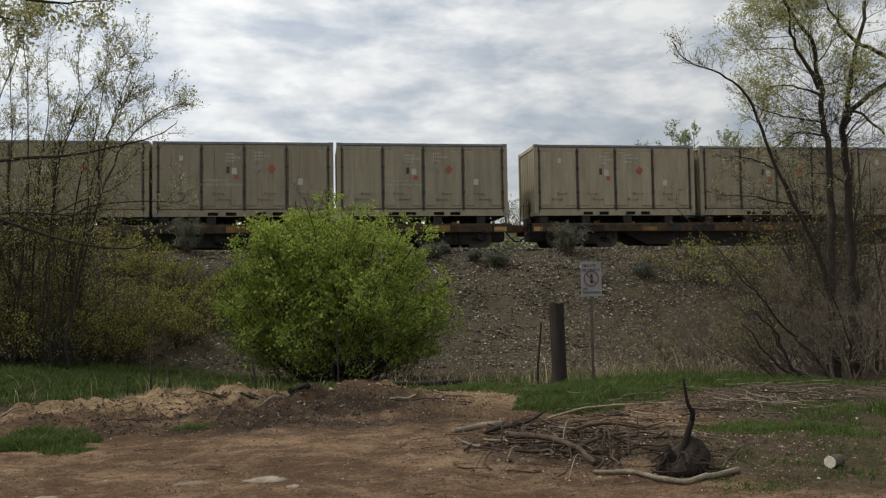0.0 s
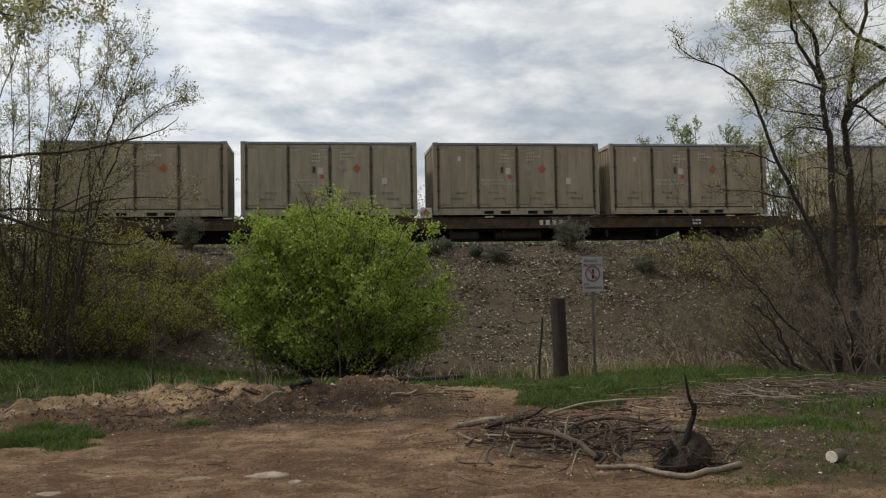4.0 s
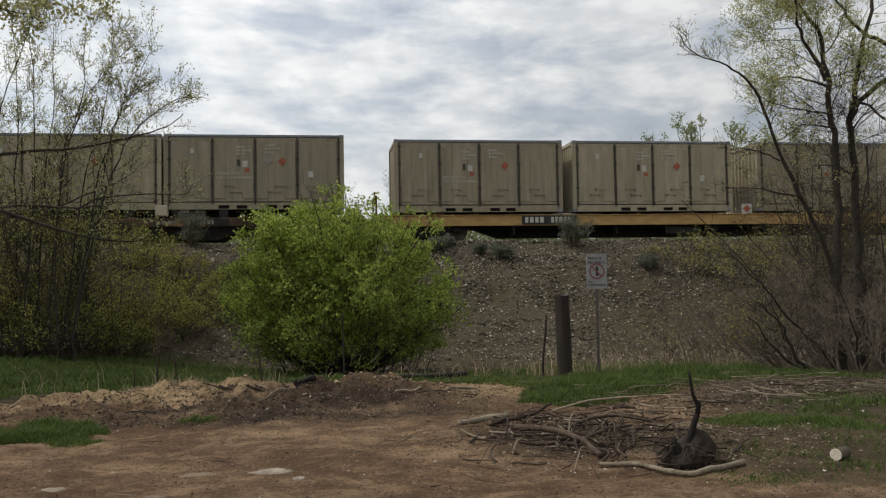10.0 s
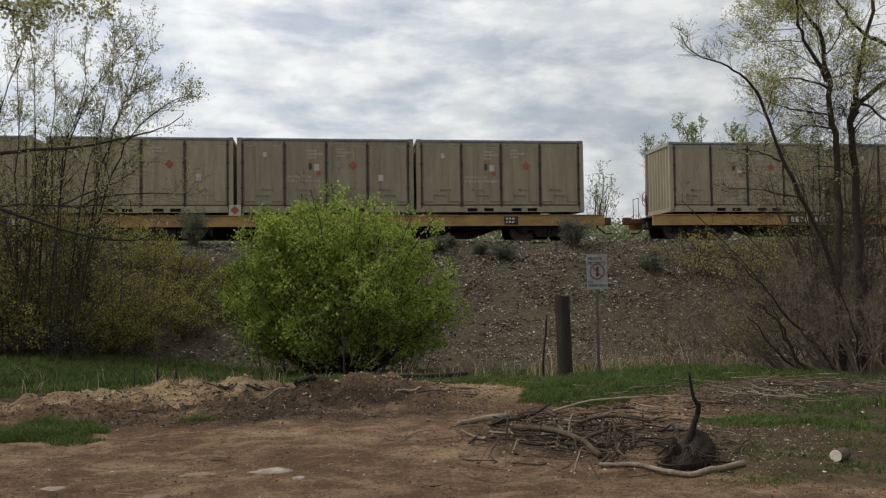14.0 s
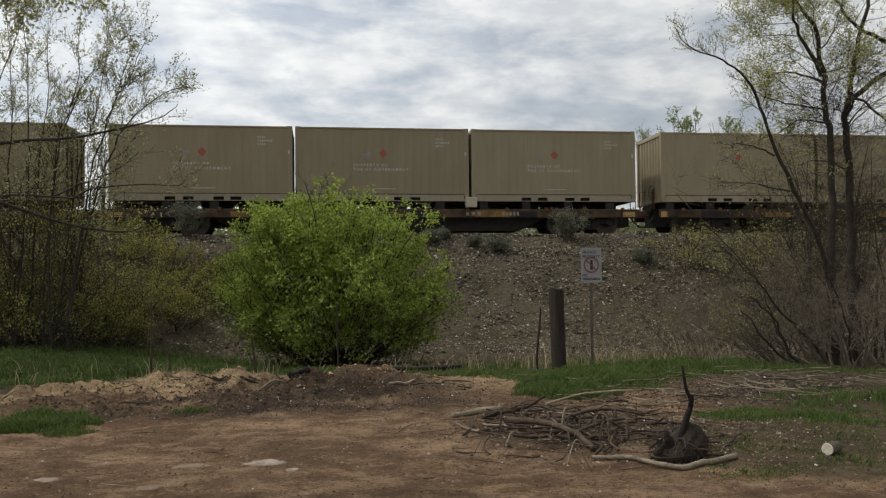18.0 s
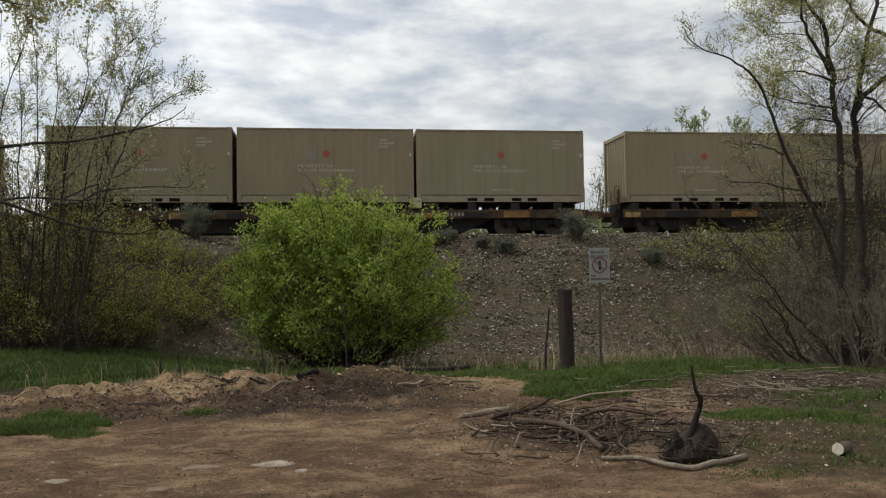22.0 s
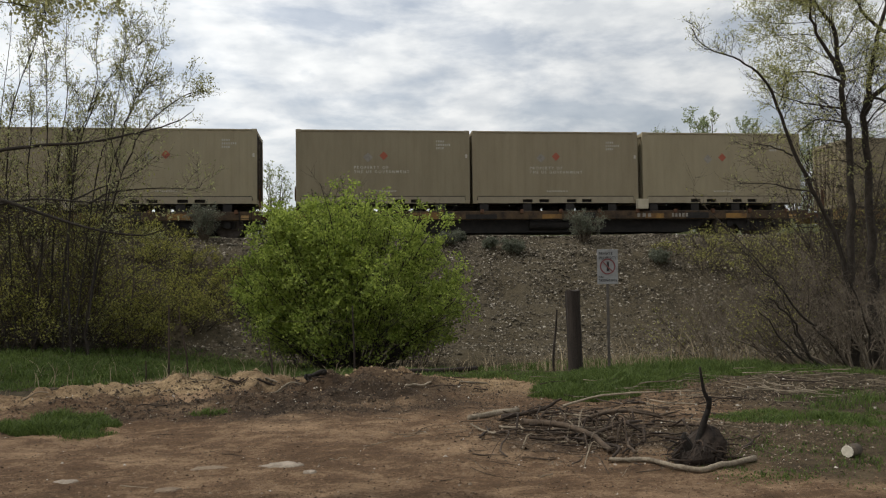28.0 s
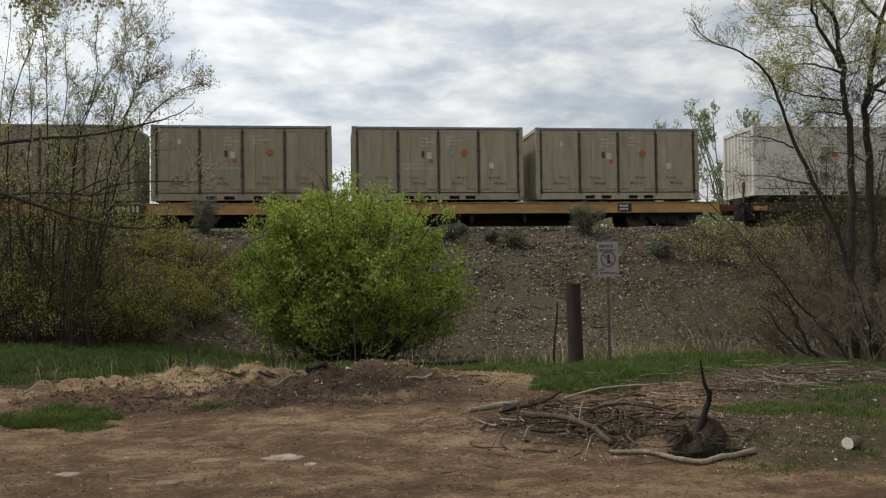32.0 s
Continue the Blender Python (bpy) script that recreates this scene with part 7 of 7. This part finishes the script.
        stick("dead_stick", "dry dead stick in the brush pile", pts, r, r * 0.45, rng.choice((DEADWOOD, DEADBROWN, DEADBROWN, DEADDARK, DEADDARK)), "brush pile", j, 5, "stick")
    for j in range(45):      # bent roots and twigs that arch out of the pile
        cx, cy = rng.gauss(2.4, 0.5), rng.gauss(8.5, 0.55)
        a, ln, r = rng.uniform(0, math.pi), rng.uniform(0.2, 0.7), rng.choice((0.003, 0.004, 0.006, 0.009))
        dx, dy, top = math.cos(a) * ln / 2, math.sin(a) * ln / 2, rng.uniform(0.04, 0.24)
        pts = [(cx - dx, cy - dy, gz(cx - dx, cy - dy)), (cx - dx * 0.4, cy - dy * 0.4, gz(cx, cy) + top), (cx + dx * 0.3, cy + dy * 0.3, gz(cx, cy) + top * rng.uniform(0.6, 1.2)), (cx + dx, cy + dy, gz(cx + dx, cy + dy) + top * rng.uniform(0, 0.8))]
        stick("dead_root", "bent dry root in the brush pile", pts, r, r * 0.4, rng.choice((DEADWOOD, DEADBROWN, DEADBROWN, DEADDARK)), "brush pile", 500 + j, 5, "root")
    for j in range(14):      # thick crooked roots in the pile
        cx, cy = rng.gauss(2.3, 0.45), rng.gauss(8.7, 0.5)
        a, ln, r = rng.uniform(-0.4, 2.0), rng.uniform(0.5, 1.1), rng.uniform(0.009, 0.018)
        pts = [(p[0], p[1], p[2] + rng.uniform(0.0, 0.16)) for p in lying(cx - math.cos(a) * ln / 2, cy - math.sin(a) * ln / 2, cx + math.cos(a) * ln / 2, cy + math.sin(a) * ln / 2, r, 0, 0.05, 6000 + j, 5)]
        pts[0], pts[-1] = (*pts[0][:2], gz(*pts[0][:2]) + r * 0.5), (*pts[-1][:2], gz(*pts[-1][:2]) + r * 0.5)
        stick("dead_root", "thick crooked dark root in the brush pile", pts, r, r * 0.5, DEADDARK, "brush pile", 700 + j, 7, "root")
    for j in range(170):      # litter further back, towards the leaning tree
        cx, cy = rng.gauss(5.7, 1.4), rng.gauss(11.1, 0.55)
        a = rng.gauss(0.0, 1.0)
        ln = rng.uniform(0.15, 0.9)
        r = rng.choice((0.003, 0.005, 0.007, 0.011))
        pts = lying(cx - math.cos(a) * ln / 2, cy - math.sin(a) * ln / 2, cx + math.cos(a) * ln / 2, cy + math.sin(a) * ln / 2, r, max(0, rng.gauss(0.03, 0.05)), 0.03, 2000 + j)
        stick("litter_twig", "bleached dead stick in the litter", pts, r, r * 0.45, rng.choice((DEADWOOD, DEADWOOD, DEADDARK)), "litter of branches", j, 5, "stick")
    for j in range(60):      # twigs on the bare lot
        cx, cy = rng.uniform(-4, 3.5), rng.uniform(6.4, 11.2)
        a, ln, r = rng.uniform(-0.9, 1.2), rng.uniform(0.06, 0.45), rng.choice((0.002, 0.003, 0.005))
        pts = lying(cx - math.cos(a) * ln / 2, cy - math.sin(a) * ln / 2, cx + math.cos(a) * ln / 2, cy + math.sin(a) * ln / 2, r, 0, 0.012, 3000 + j)
        stick("twig", "thin dry twig on the dirt", pts, r, r * 0.4, rng.choice((DEADWOOD, DEADDARK, DEADDARK)), "twigs on the dirt", j, 5, "stick")
    for j in range(34):      # sticks and wood scraps along the spoil bank
        cx, cy = rng.uniform(-4.5, 1.8), rng.gauss(12.1, 0.45)
        a, ln, r = rng.uniform(-0.6, 0.6), rng.uniform(0.12, 0.6), rng.choice((0.006, 0.010, 0.018))
        pts = lying(cx - math.cos(a) * ln / 2, cy - math.sin(a) * ln / 2, cx + math.cos(a) * ln / 2, cy + math.sin(a) * ln / 2, r, 0.01, 0.008, 4000 + j)
        stick("wood_scrap", "scrap of dead wood on the spoil bank", pts, r, r * 0.7, rng.choice((DEADWOOD, DEADDARK)), "scraps on the spoil bank", j, 6, "stick")


CHAR = material("charred_wood", (0.007, 0.006, 0.005), (0.026, 0.020, 0.015), 7, 0.95, bump=0.6, grain=50)
CUT_WOOD = material("sawn_wood", (0.52, 0.46, 0.36), (0.74, 0.68, 0.56), 12, 0.85, bump=0.1)
build_fence()
build_sign()
build_dead_wood()


# ---------------------------------------------------------------- motion of the train
def train_run(t):
    """Metres run by the train after t seconds; it slows a little."""
    return 19.712 * t - 0.01333 * t * t


def motions():
    steps = [2.0 * k for k in range(17)]
    for ob, x, z, wheels in moving:
        walk(ob, [(t, pose(x + train_run(t), track_y(x + train_run(t)), z, 0, 0, math.degrees(math.atan(TRACK_SLANT)))) for t in steps])
        if not wheels:
            continue
        # the wheels roll while their car is near; turned row by row by less than a quarter
        near = [k for k in range(0, 961) if -34 < x + train_run(k / 30) < 42]
        if not near:
            continue
        for ws, wx in wheels:
            rows, turn = [], 0.0
            keys = sorted({0, 960, *near})
            for a in keys:
                if rows and a in (k0 for k0 in near[1:]):
                    turn += math.degrees((train_run(a / 30) - train_run((a - 1) / 30)) / AXLE_Z)
                rows.append((a / 30, pose(wx, 0, AXLE_Z, 0, turn, 0)))
            walk(ws, rows)


motions()
